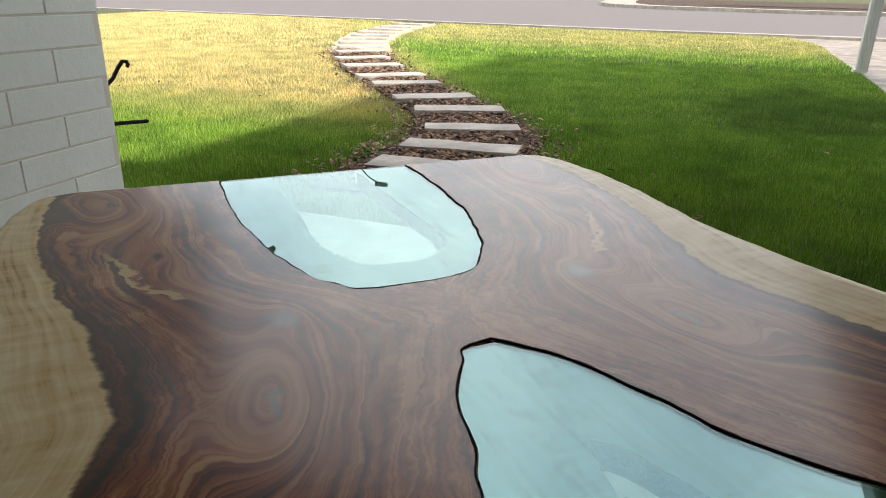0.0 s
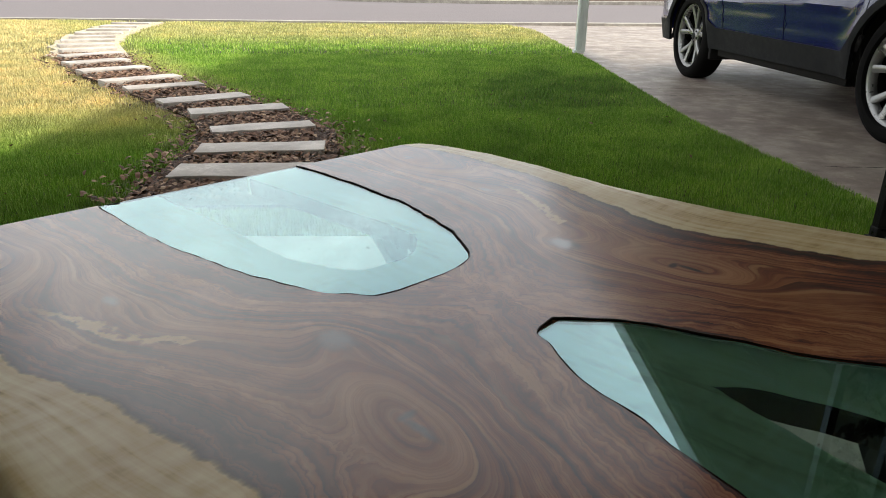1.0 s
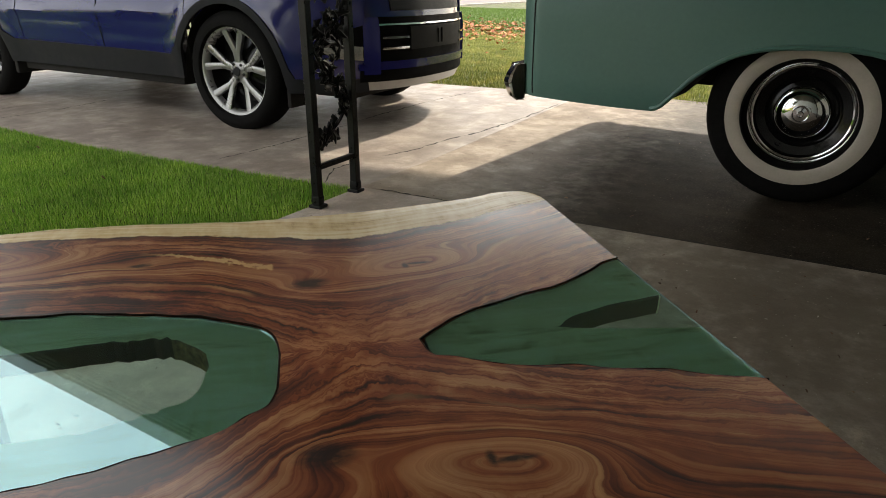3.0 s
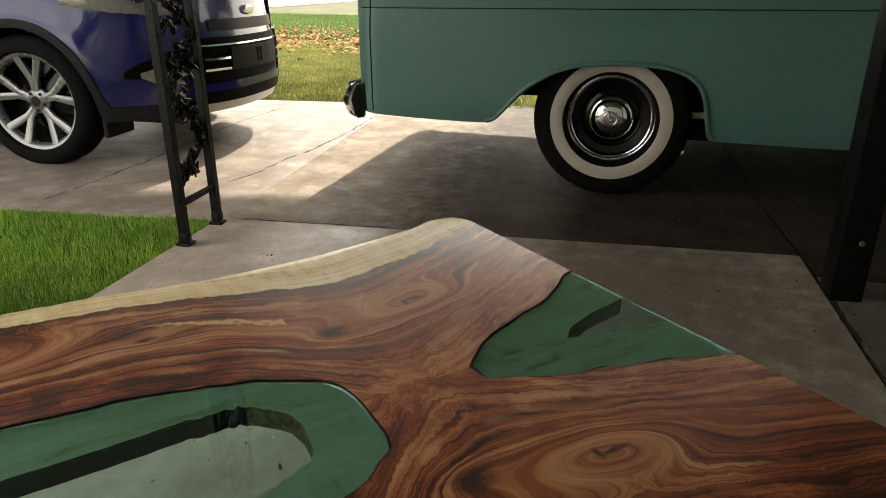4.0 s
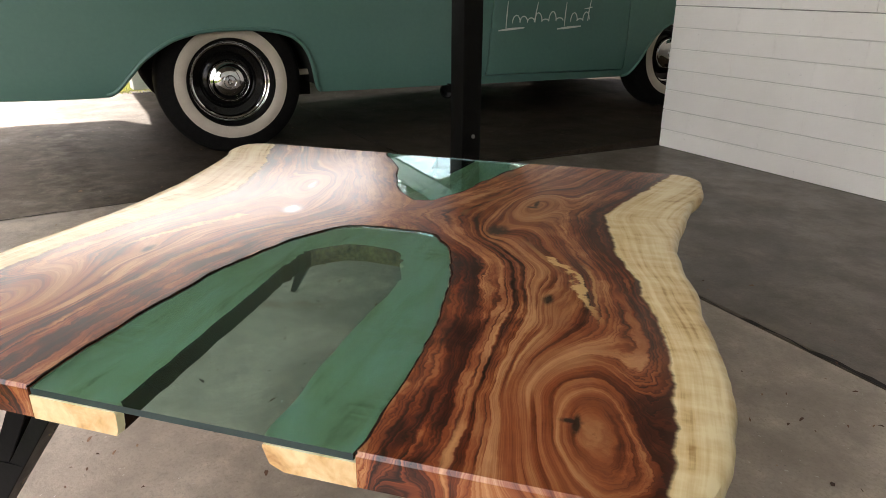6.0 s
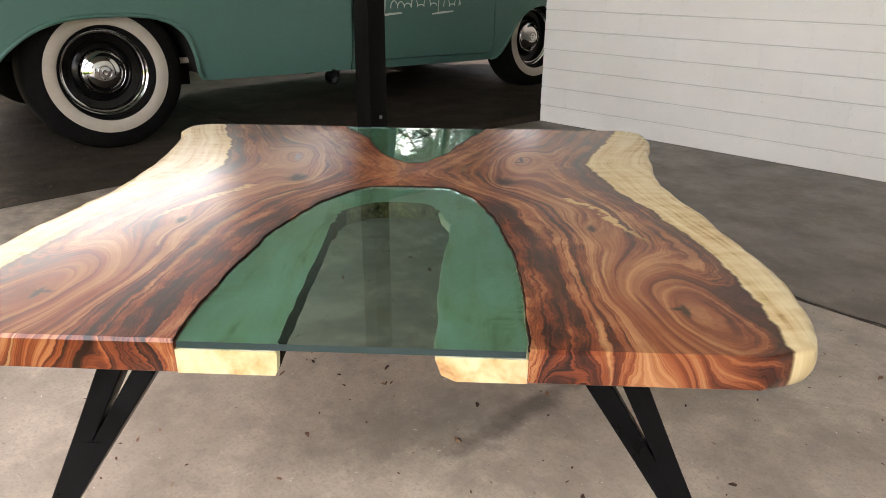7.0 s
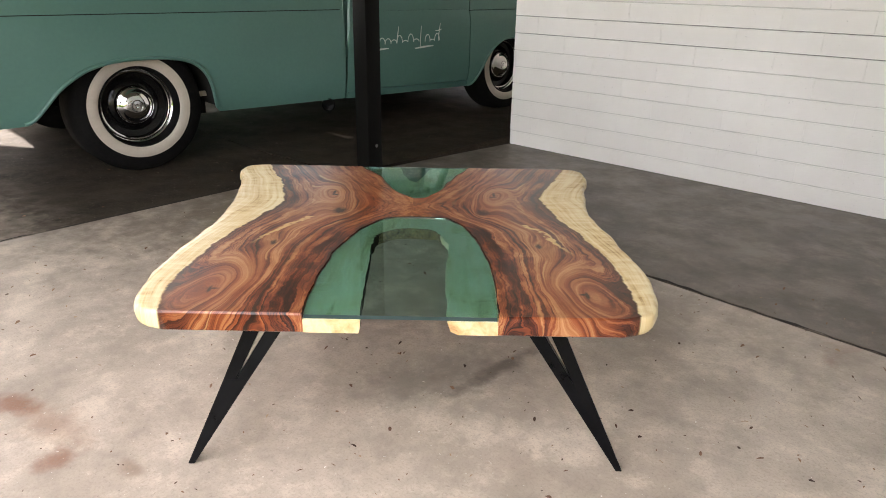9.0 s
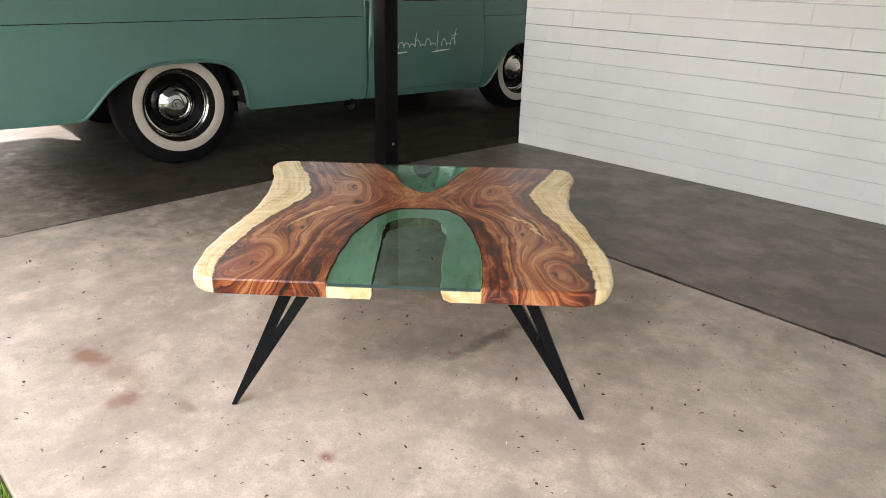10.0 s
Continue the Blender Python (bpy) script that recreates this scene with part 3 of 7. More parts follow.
M_WOOD = wood_material()
M_LEDGE = ledge_material("pale_ledge_wood", (0.40, 0.34, 0.16), (0.80, 0.76, 0.46), (0.93, 0.91, 0.70))
M_LEDGE_END = ledge_material("ledge_end_grain", (0.36, 0.16, 0.06), (0.66, 0.41, 0.19), (0.84, 0.64, 0.38))
M_GLASS = glass_material("green_glass", (0.60, 0.985, 0.945))
M_GLASSEDGE = glass_material("cut_glass_edge", (0.004, 0.030, 0.022), 0.35)
M_CLEAR = glass_material("clear_glass", (0.92, 0.96, 0.95))
M_STEEL = plain("blackened_steel", (0.002, 0.002, 0.002), (0.005, 0.005, 0.006), 20, 0.34, 0.0, 0.06, spec=0.10)
M_IRON = plain("painted_iron", (0.003, 0.003, 0.003), (0.009, 0.009, 0.009), 30, 0.34, 0.0, 0.3, spec=0.2)
M_POST = plain("black_post_paint", (0.003, 0.003, 0.003), (0.007, 0.007, 0.006), 9, 0.5, 0.0, 0.25, dist=0.003, spec=0.07)
M_PORCH = weathered_concrete("porch_concrete", (0.53, 0.445, 0.365), (0.40, 0.33, 0.268), (0.24, 0.10, 0.06), 0.46, 0.5, PORCH_MARKS)
# panel behind the joint: the same concrete recipe in a much darker tone
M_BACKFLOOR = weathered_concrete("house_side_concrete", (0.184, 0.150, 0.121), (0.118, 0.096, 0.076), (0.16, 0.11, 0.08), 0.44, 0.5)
M_CARPORT = weathered_concrete("carport_concrete", (0.38, 0.322, 0.263), (0.245, 0.196, 0.153), (0.11, 0.06, 0.042), 0.60, 0.3, spec=0.04, oil_shade=(0.050, 0.039, 0.029))
M_DRIVE = weathered_concrete("driveway_concrete", (0.33, 0.28, 0.236), (0.20, 0.155, 0.126), (0.10, 0.055, 0.042), 0.55, 0.5)
M_STONE = weathered_concrete("paver_concrete", (0.50, 0.46, 0.42), (0.38, 0.34, 0.30), (0.28, 0.20, 0.14), 0.7, 0.0)
M_KERB = weathered_concrete("kerb_concrete", (0.40, 0.37, 0.32), (0.31, 0.28, 0.24), (0.30, 0.24, 0.18), 0.75, 0.0)
M_ASPHALT = plain("asphalt", (0.118, 0.101, 0.103), (0.175, 0.152, 0.154), 0.7, 0.8, 0.0, 0.5, 90)
M_BLOCK = block_paint("white_block_paint", (0.87, 0.845, 0.80), (0.80, 0.77, 0.725))
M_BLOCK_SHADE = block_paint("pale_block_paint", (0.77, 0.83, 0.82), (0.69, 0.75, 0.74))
M_MORTAR = block_paint("painted_mortar", (0.68, 0.66, 0.62), (0.60, 0.58, 0.54))
M_GUTTER = plain("gutter_paint", (0.20, 0.215, 0.205), (0.28, 0.295, 0.28), 6, 0.5, 0.0, 0.1)
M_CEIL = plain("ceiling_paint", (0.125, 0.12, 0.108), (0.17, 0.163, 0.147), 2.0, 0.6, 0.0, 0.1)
M_ALU = plain("white_aluminium", (0.62, 0.66, 0.66), (0.72, 0.75, 0.74), 6, 0.4, 0.0, 0.05)
M_SOIL = plain("mulch_soil", (0.030, 0.018, 0.012), (0.09, 0.052, 0.034), 25, 0.95, 0.0, 0.9, 60, dist=0.02)
M_JOINTCRACK = plain("joint_crack_shadow", (0.10, 0.095, 0.085), (0.26, 0.25, 0.23), 12, 0.9, 0.0, 0.3)
M_CRACK = plain("crack_dirt", (0.012, 0.010, 0.008), (0.035, 0.028, 0.022), 30, 0.95, 0.0, 0.3)
M_LAWN = grass_ground()
M_DRYEARTH = plain("dry_earth", (0.36, 0.30, 0.21), (0.60, 0.53, 0.40), 6.0, 0.9, 0.0, 0.6, 70, dist=0.01)
M_YELLOW = plain("yellow_petals", (0.70, 0.52, 0.04), (0.85, 0.68, 0.08), 40, 0.6, 0.0, 0.05)
M_BLADE = blade_material("grass_blades", (0.125, 0.275, 0.028), (0.25, 0.455, 0.055), (0.50, 0.62, 0.17))
M_FARBLADE = plain("far_green_grass", (0.10, 0.20, 0.03), (0.20, 0.30, 0.06), 3.0, 0.7, 0.0, 0.0)
M_SIDEBLADE = blade_material("side_grass", (0.24, 0.29, 0.07), (0.44, 0.45, 0.15), (0.66, 0.60, 0.30))
M_BROKEN = plain("broken_bark", (0.004, 0.003, 0.002), (0.34, 0.26, 0.13), 60, 0.85, 0.0, 0.9, spec=0.05, dist=0.01)
M_BARK = plain("dark_bark_edge", (0.006, 0.004, 0.003), (0.035, 0.018, 0.010), 40, 0.85, 0.0, 0.5, spec=0.08)
M_TWIG = plain("shrub_twigs", (0.10, 0.06, 0.045), (0.22, 0.13, 0.10), 10.0, 0.85, 0.0, 0.3)
M_TEAL = plain("teal_truck_paint", (0.070, 0.160, 0.132), (0.090, 0.197, 0.163), 1.6, 0.42, 0.0, 0.03, 45, rough_var=0.06)
M_CREAM = plain("door_lettering", (0.62, 0.66, 0.60), (0.72, 0.74, 0.68), 20, 0.5, 0.0, 0.0)
M_RUBBER = plain("tyre_rubber", (0.004, 0.004, 0.004), (0.011, 0.0105, 0.010), 30, 0.8, 0.0, 0.3, spec=0.06)
M_WHITEWALL = plain("whitewall_rubber", (0.42, 0.37, 0.30), (0.52, 0.46, 0.38), 14, 0.6, 0.0, 0.1)
M_CHROME = plain("chrome", (0.70, 0.70, 0.70), (0.82, 0.82, 0.81), 12, 0.08, 1.0, 0.0, rough_var=0.04)
M_ALLOY = plain("alloy_wheel", (0.22, 0.22, 0.215), (0.30, 0.30, 0.294), 10, 0.30, 0.7, 0.03)
M_BLACK = plain("black_enamel", (0.004, 0.004, 0.004), (0.008, 0.008, 0.008), 10, 0.16, 0.0, 0.03, spec=0.25)
M_DARK = plain("underbody", (0.010, 0.010, 0.010), (0.028, 0.026, 0.024), 12, 0.8, 0.0, 0.3, spec=0.08)
M_BLUE = plain("blue_car_paint", (0.009, 0.010, 0.075), (0.012, 0.014, 0.098), 3.0, 0.16, 0.0, 0.0, coat=0.7, spec=0.3, rough_var=0.03)
M_CLAD = plain("grey_plastic_cladding", (0.009, 0.0095, 0.011), (0.017, 0.018, 0.020), 20, 0.6, 0.0, 0.2, 300, spec=0.15)
M_SLOT = plain("black_grille_plastic", (0.002, 0.002, 0.002), (0.005, 0.005, 0.005), 20, 0.7, 0.0, 0.1, spec=0.04)
M_PLATE = plain("dark_plate_panel", (0.008, 0.008, 0.008), (0.016, 0.016, 0.015), 8, 0.6, 0.0, 0.05, spec=0.06)
M_LAMPGLASS = plain("lamp_lens", (0.12, 0.12, 0.105), (0.26, 0.25, 0.22), 30, 0.10, 0.1, 0.05)
M_SILVER = plain("silver_trim", (0.09, 0.09, 0.088), (0.14, 0.14, 0.135), 12, 0.45, 0.3, 0.05)
M_SKID = plain("skid_plate_paint", (0.30, 0.30, 0.295), (0.40, 0.40, 0.39), 12, 0.42, 0.2, 0.05)
M_WINDOW = plain("dark_window_glass", (0.010, 0.013, 0.013), (0.016, 0.020, 0.020), 3, 0.04, 0.0, 0.0, spec=0.7, rough_var=0.02)


# ---- the ground, street and slabs ----
def strip(points_a, points_b, lift, depth):
    """A slab between two lines that follows the slope of the ground."""
    rows = [[(x, y, ground_z(y) + lift) for x, y in pair] for pair in zip(points_a, points_b)]
    b = grid_bm(rows)
    b.normal_update()
    b.faces.ensure_lookup_table()
    if b.faces[0].normal.z < 0:
        bmesh.ops.reverse_faces(b, faces=b.faces[:])
    ex = bmesh.ops.extrude_face_region(b, geom=b.faces[:])
    low = [v for v in ex["geom"] if isinstance(v, bmesh.types.BMVert)]
    bmesh.ops.translate(b, verts=low, vec=(0, 0, -depth))
    bmesh.ops.recalc_face_normals(b, faces=b.faces[:])
    return b


g = bmesh.new()
ys = [-400, -60, -12, 1.20, 1.27, 1.8, 3, 6, 9, 13, 20, 30, 45, 73, 400]
xs = [-400, -60, -15, -6, 0, 6, 15, 60, 400]
join(g, grid_bm([[(x, y, ground_z(y) - (0.06 if y < 1.25 else 0.025)) for x in xs] for y in ys]))
solid("ground", g, M_LAWN, "green and straw-coloured lawn earth rising gently to the street", "ground")


def road_y(x):
    return 12.85 - 0.075 * min(x, 0.0)


RX = [-120, -30, -15, -10, -5, 0, 2, 6, 30, 120]
road = bmesh.new()
for q0, q1 in ((0.0, 0.3), (0.3, 1.0)):
    join(road, strip([(x, (road_y(x) + 0.30) * (1 - q0) + 58.0 * q0) for x in RX], [(x, (road_y(x) + 0.30) * (1 - q1) + 58.0 * q1) for x in RX], 0.012, 0.05))
solid("road", road, M_ASPHALT,
      "grey asphalt street beyond the front lawn", "road")
solid("kerb_near", strip([(x, road_y(x)) for x in RX], [(x, road_y(x) + 0.30) for x in RX], 0.03, 0.12), M_KERB,
      "pale rolled concrete kerb between lawn and street", "kerb")
# the far corner, where a side road leaves
CORNER = [(-4.2, 58.0), (-3.8, 42.0), (-3.3, 34.0), (-2.4, 30.6), (-1.0, 29.2), (0.6, 28.5), (4.0, 27.6), (10.0, 27.6), (40.0, 27.6), (120.0, 27.6)]


def set_back(d):
    out = []
    for i, (x, y) in enumerate(CORNER):
        p, q = CORNER[max(0, i - 1)], CORNER[min(len(CORNER) - 1, i + 1)]
        t = Vector((q[0] - p[0], q[1] - p[1])).normalized()
        out.append((x - t.y * d, y + t.x * d))
    return out


solid("kerb_far", strip(CORNER, set_back(0.35), 0.14, 0.25), M_KERB, "pale concrete kerb round the corner across the street", "kerb")
solid("pavement", strip(set_back(0.36), set_back(1.7), 0.13, 0.2), M_KERB, "pale concrete pavement across the street", "pavement")
solid("verge", strip(set_back(1.71), [(x + 30.0, max(y, 58.0)) for x, y in CORNER], 0.10, 0.2), M_SOIL, "brown planted earth across the street", "ground")

# driveway, with joints between its panels
DRIVE = [(1.27, 1.99), (2.2, 1.965), (3.4, 1.97), (4.8, 2.06), (7.3, 2.25), (9.5, 2.36), (11.4, 2.46), (12.85, 2.2)]


def drive_edge(y):
    return curve_at(DRIVE, y)


driveway = thing("driveway", pose(0, 0, 0), "stained pale concrete driveway with cracks, running out to the street", "driveway", kind="structure")
for y0, y1 in ((1.2665, 4.95), (4.96, 8.6), (8.61, 12.85)):
    yy = [y0 + (y1 - y0) * k / 6 for k in range(7)]
    part("concrete_panel", strip([(drive_edge(y), y) for y in yy], [(5.42, y) for y in yy], -0.018, 0.1), M_DRIVE, driveway)


def crack(parent, keys, width, seed, lift=0.0015):
    """A wandering thin crack filled with dirt."""
    rnd = random.Random(seed)
    pts = []
    for (x0, y0), (x1, y1) in zip(keys, keys[1:]):
        n = max(2, int(math.hypot(x1 - x0, y1 - y0) / 0.04))
        for k in range(n):
            t = k / n
            pts.append((x0 + (x1 - x0) * t + rnd.uniform(-1, 1) * 0.008, y0 + (y1 - y0) * t + rnd.uniform(-1, 1) * 0.008))
    rows = []
    for i, (x, y) in enumerate(pts):
        a, b = pts[max(i - 1, 0)], pts[min(i + 1, len(pts) - 1)]
        d = Vector((b[0] - a[0], b[1] - a[1])).normalized()
        w = width * rnd.choice((0.12, 0.3, 0.5, 0.7, 1.0, 1.3)) * (0.3 if i in (0, len(pts) - 1) else 1)
        z = ground_z(y) + lift
        rows.append([(x - d.y * w, y + d.x * w, z), (x + d.y * w, y - d.x * w, z)])
    b = grid_bm(rows)
    b.normal_update()
    b.faces.ensure_lookup_table()
    if b.faces[0].normal.z < 0:
        bmesh.ops.reverse_faces(b, faces=b.faces[:])
    return part("crack", b, M_CRACK, parent, "dark dirt-filled crack", 0)


crack(driveway, [(2.62, 1.55), (2.85, 1.47), (3.11, 1.45), (3.5, 1.36), (4.04, 1.31), (4.5, 1.30), (4.85, 1.285)], 0.0075, 3, -0.0165)
crack(driveway, [(2.1, 2.32), (2.55, 2.29), (3.03, 2.28), (3.7, 2.31), (4.35, 2.30), (5.29, 2.20)], 0.0055, 5, -0.0165)
crack(driveway, [(2.0, 1.50), (2.25, 1.62), (2.45, 1.60)], 0.006, 7, -0.0165)
crack(driveway, [(2.06, 4.6), (2.6, 4.55), (3.2, 4.65)], 0.0045, 9, -0.0165)

# porch and carport floor: poured panels with open joints
floor = thing("floor", pose(0, 0, 0), "stained grey concrete porch and carport floor with open joints", "floor", kind="structure")
part("floor_bed", box(-2.05, 5.6, -9.0, 1.262, -0.20, -0.062), M_CRACK, floor, "dark dirt in the joints")


def poured_panel(corners, m, worn=0.005):
    """A poured slab with worn arrises over a four-cornered plan."""
    b = bmesh.new()
    lo = [b.verts.new((x, y, -0.08)) for x, y in corners]
    hi = [b.verts.new((x, y, 0.0)) for x, y in corners]
    b.faces.new(lo[::-1])
    b.faces.new(hi)
    for i in range(4):
        j = (i + 1) % 4
        b.faces.new((lo[i], lo[j], hi[j], hi[i]))
    bmesh.ops.recalc_face_normals(b, faces=b.faces[:])
    bmesh.ops.bevel(b, geom=b.edges[:], offset=worn, segments=1, affect='EDGES')
    return part("concrete_panel", b, m, floor)


def joint_y(x):
    """The open joint across the porch and the carport."""
    return -1.056 - 0.064 * (x + 0.9)


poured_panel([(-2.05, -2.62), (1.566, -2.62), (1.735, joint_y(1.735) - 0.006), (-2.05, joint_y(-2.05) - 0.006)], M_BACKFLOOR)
poured_panel([(-2.05, joint_y(-2.05) + 0.006), (1.940, joint_y(1.94) + 0.006), (1.985, 1.266), (-2.05, 1.410)], M_PORCH)


def dish(x, y):
    """How far the carport floor lies below the porch."""
    return -(0.04 - 0.021 * min(1.0, max(0.0, (y - 0.1) / 0.9))) * min(1.0, max(0.0, (x - 1.75) / 1.0)) * min(1.0, max(0.0, (y + 3.2) / 1.6))


def dished_panel(near, far, m):
    """A poured slab that falls by four centimetres towards the place where the truck stands; near and far give its edges."""
    rows = []
    for k in range(13):
        q = (k / 12) ** 1.5
        x0, x1 = near[0] + (5.6 - near[0]) * q, far[0] + (5.6 - far[0]) * q
        row = []
        for i in range(13):
            w = 1.0 - (1.0 - i / 12) ** 1.6
            x, y = x0 + (x1 - x0) * w, near[1](x0) + (far[1](x1) - near[1](x0)) * w
            row.append((x, y, dish(x, y)))
        rows.append(row)
    b = grid_bm(rows)
    ex = bmesh.ops.extrude_face_region(b, geom=b.faces[:])
    bmesh.ops.translate(b, verts=[v for v in ex["geom"] if isinstance(v, bmesh.types.BMVert)], vec=(0, 0, -0.08))
    bmesh.ops.recalc_face_normals(b, faces=b.faces[:])
    return part("concrete_panel", b, m, floor)


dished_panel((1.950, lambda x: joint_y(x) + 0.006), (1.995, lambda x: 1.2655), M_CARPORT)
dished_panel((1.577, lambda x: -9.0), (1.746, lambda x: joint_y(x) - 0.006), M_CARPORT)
crack(floor, [(x, joint_y(x)) for x in (1.75, 1.2, 0.5, -0.2, -0.9, -1.6, -2.04)], 0.008, 21, 0.0012)
crack(floor, [(x, joint_y(x)) for x in (4.6, 3.6, 2.8)], 0.008, 24, -0.0385)
crack(floor, [(1.945, -1.20), (1.955, -0.6), (1.97, 0.2), (1.99, 1.25)], 0.006, 22, 0.0012)
crack(floor, [(1.741, -1.25), (1.71, -1.6), (1.64, -2.15), (1.575, -2.60)], 0.006, 23, 0.0012)


# ---- walls of painted block ----
def block_wall(name, m, length, COURSE, BLOCK, JOINT, material, label, depth=0.19, phase=0.0, first=0.03, upright=0.0015):
    """A wall along its local x that faces local -y; each block an object on shared meshes."""
    courses = int((2.398 - first) / COURSE) + 1
    w = thing(name, m, label, "wall", kind="structure")
    part("wall_core", box(0.001, length - 0.001, 0.0045, depth, 0.0, 2.398), M_MORTAR, w)
    cache = {}

    def piece(l):
        key = round(l, 3)
        if key not in cache:
            b = box(0, l - upright, 0, 0.03, 0, COURSE - JOINT)
            long_edges = [q for q in b.edges if upright > 0.003 or abs(q.verts[0].co.x - q.verts[1].co.x) > 0.001]
            bmesh.ops.bevel(b, geom=long_edges, offset=0.0024, segments=1, affect='EDGES')
            me = mesh_from("block", b)
            me.materials.append(material)
            cache[key] = me
        return cache[key]
    rnd = random.Random(11)
    part("footing", box(0.002, length - 0.002, -0.001, 0.03, 0.0, first - 0.004, 0.002, segments=1), material, w)
    for c in range(courses):
        x = -BLOCK * (0.5 if c % 2 else 0.0) - phase
        while x < length:
            a, e = max(x, 0.0), min(x + BLOCK, length)
            if e - a > 0.03:
                if first + (c + 1) * COURSE > 2.399:
                    break
                ob = new("block", piece(e - a))
                ob.parent = w
                ob.location = (a, rnd.uniform(-0.0008, 0.0006), first + c * COURSE)
            x += BLOCK
    return w


south = block_wall("wall_south", pose(1.564, -2.623, 0, 0, 0, 180), 3.302, 0.1123, 0.437, 0.004, M_BLOCK, "white painted block wall of the porch", phase=0.250, first=0.102, upright=0.0010)
for zc, x0, x1 in ((0.7743, 0.01, 3.0), (0.8866, 0.01, 3.1)):
    b = box(x0, x1, -0.0004, 0.004, zc - 0.0009, zc + 0.0009)
    bmesh.ops.subdivide_edges(b, edges=[e for e in b.edges if abs(e.verts[0].co.x - e.verts[1].co.x) > 1], cuts=90)
    for v in b.verts:
        v.co.z += 0.0011 * noise.noise(Vector((v.co.x * 16.0, 0.0, zc * 9)))
        v.co.y += 0.0022 * max(0.0, noise.noise(Vector((v.co.x * 4.0, 7.0, zc * 9))))
    part("joint_crack", b, M_JOINTCRACK, south, "thin grey open mortar crack")
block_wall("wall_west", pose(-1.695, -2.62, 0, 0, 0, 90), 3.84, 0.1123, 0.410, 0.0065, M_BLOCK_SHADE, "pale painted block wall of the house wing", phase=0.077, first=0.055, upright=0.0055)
solid("wall_east", box(1.374, 1.564, -9.0, -2.815, 0, 2.40), M_BLOCK, "white painted house wall beside the carport", "wall")
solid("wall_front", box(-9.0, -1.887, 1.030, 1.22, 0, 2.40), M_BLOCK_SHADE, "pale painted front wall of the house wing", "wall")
solid("wall_back", box(1.564, 5.6, -9.2, -9.005, 0, 2.40), M_BLOCK, "white painted wall closing the carport", "wall")

# ---- roofs ----
def boarded(x0, x1, y0, y1, z0, z1, wide):
    """A roof deck with grooved boards on its underside."""
    b = box(x0, x1, y0, y1, z0 + 0.012, z1)
    x = x0
    while x < x1 - 0.02:
        box(x + 0.003, min(x + wide, x1) - 0.003, y0 + 0.002, y1 - 0.002, z0, z0 + 0.0125, 0, b)
        x += wide
    return b


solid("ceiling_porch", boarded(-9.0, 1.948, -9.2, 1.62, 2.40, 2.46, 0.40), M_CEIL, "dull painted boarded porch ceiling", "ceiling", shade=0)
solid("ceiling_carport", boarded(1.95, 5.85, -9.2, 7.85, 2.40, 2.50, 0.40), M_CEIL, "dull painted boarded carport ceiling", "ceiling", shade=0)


def eave_x(y):
    """The west edge of the carport roof, slightly askew."""
    return 1.425 + 0.058 * y


def askew(a, far, z0, z1, bevel=0.0):
    """A strip that follows the roof edge, from a metres inside it to far metres inside it, or to the straight roof where far is None."""
    b = box(0.0, 1.0, 1.626, 7.85, z0, z1)
    for v in b.verts:
        x0, x1 = eave_x(v.co.y) + a, (1.948 if far is None else eave_x(v.co.y) + far)
        v.co.x = x0 + (x1 - x0) * v.co.x
    if bevel:
        bmesh.ops.bevel(b, geom=b.edges[:], offset=bevel, segments=1, affect='EDGES')
    return b


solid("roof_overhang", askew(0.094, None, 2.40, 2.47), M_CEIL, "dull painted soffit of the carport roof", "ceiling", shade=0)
fascia = thing("fascia", pose(0, 0, 0), "grey-green metal gutter along the carport roof edge", "trim", kind="structure")
part("gutter", askew(0.0, 0.092, 2.405, 2.53, 0.006), M_GUTTER, fascia)
for a in (0.018, 0.046, 0.074):
    part("gutter_rib", askew(a, a + 0.012, 2.392, 2.4045, 0.003), M_GUTTER, fascia)
# added out of view: keeps sun and sky off the floor under the truck
solid("wall_carport", box(5.36, 5.55, -9.2, -0.35, 0.0, 0.95), M_BLOCK, "unseen low white wall added to block sun and sky under the truck", "wall")


# ---- posts ----
def square_post(x, y):
    t = thing("carport_post", pose(x, y, 0), "black painted square timber post with chipped edges", "post")
    b = box(-0.052, 0.052, -0.052, 0.052, 0.0, 2.40, 0.006)
    bmesh.ops.subdivide_edges(b, edges=[e for e in b.edges if abs(e.verts[0].co.z - e.verts[1].co.z) > 1], cuts=24)
    for v in b.verts:
        k = noise.noise(v.co * 9.0) * 0.0022
        v.co.x += k
        v.co.y -= k
    part("shaft", b, M_POST, t)
    bolt = lathe([(0.0, 0.006), (0.007, 0.005), (0.010, 0.0)], 10)
    bmesh.ops.transform(bolt, matrix=Matrix.Translation((-0.052, -0.01, 0.21)) @ Matrix.Rotation(radians(-90), 4, 'Y'), verts=bolt.verts)
    part("bolt", bolt, M_SILVER, t, "small worn steel bolt head")
    return t


square_post(1.566, -1.253)


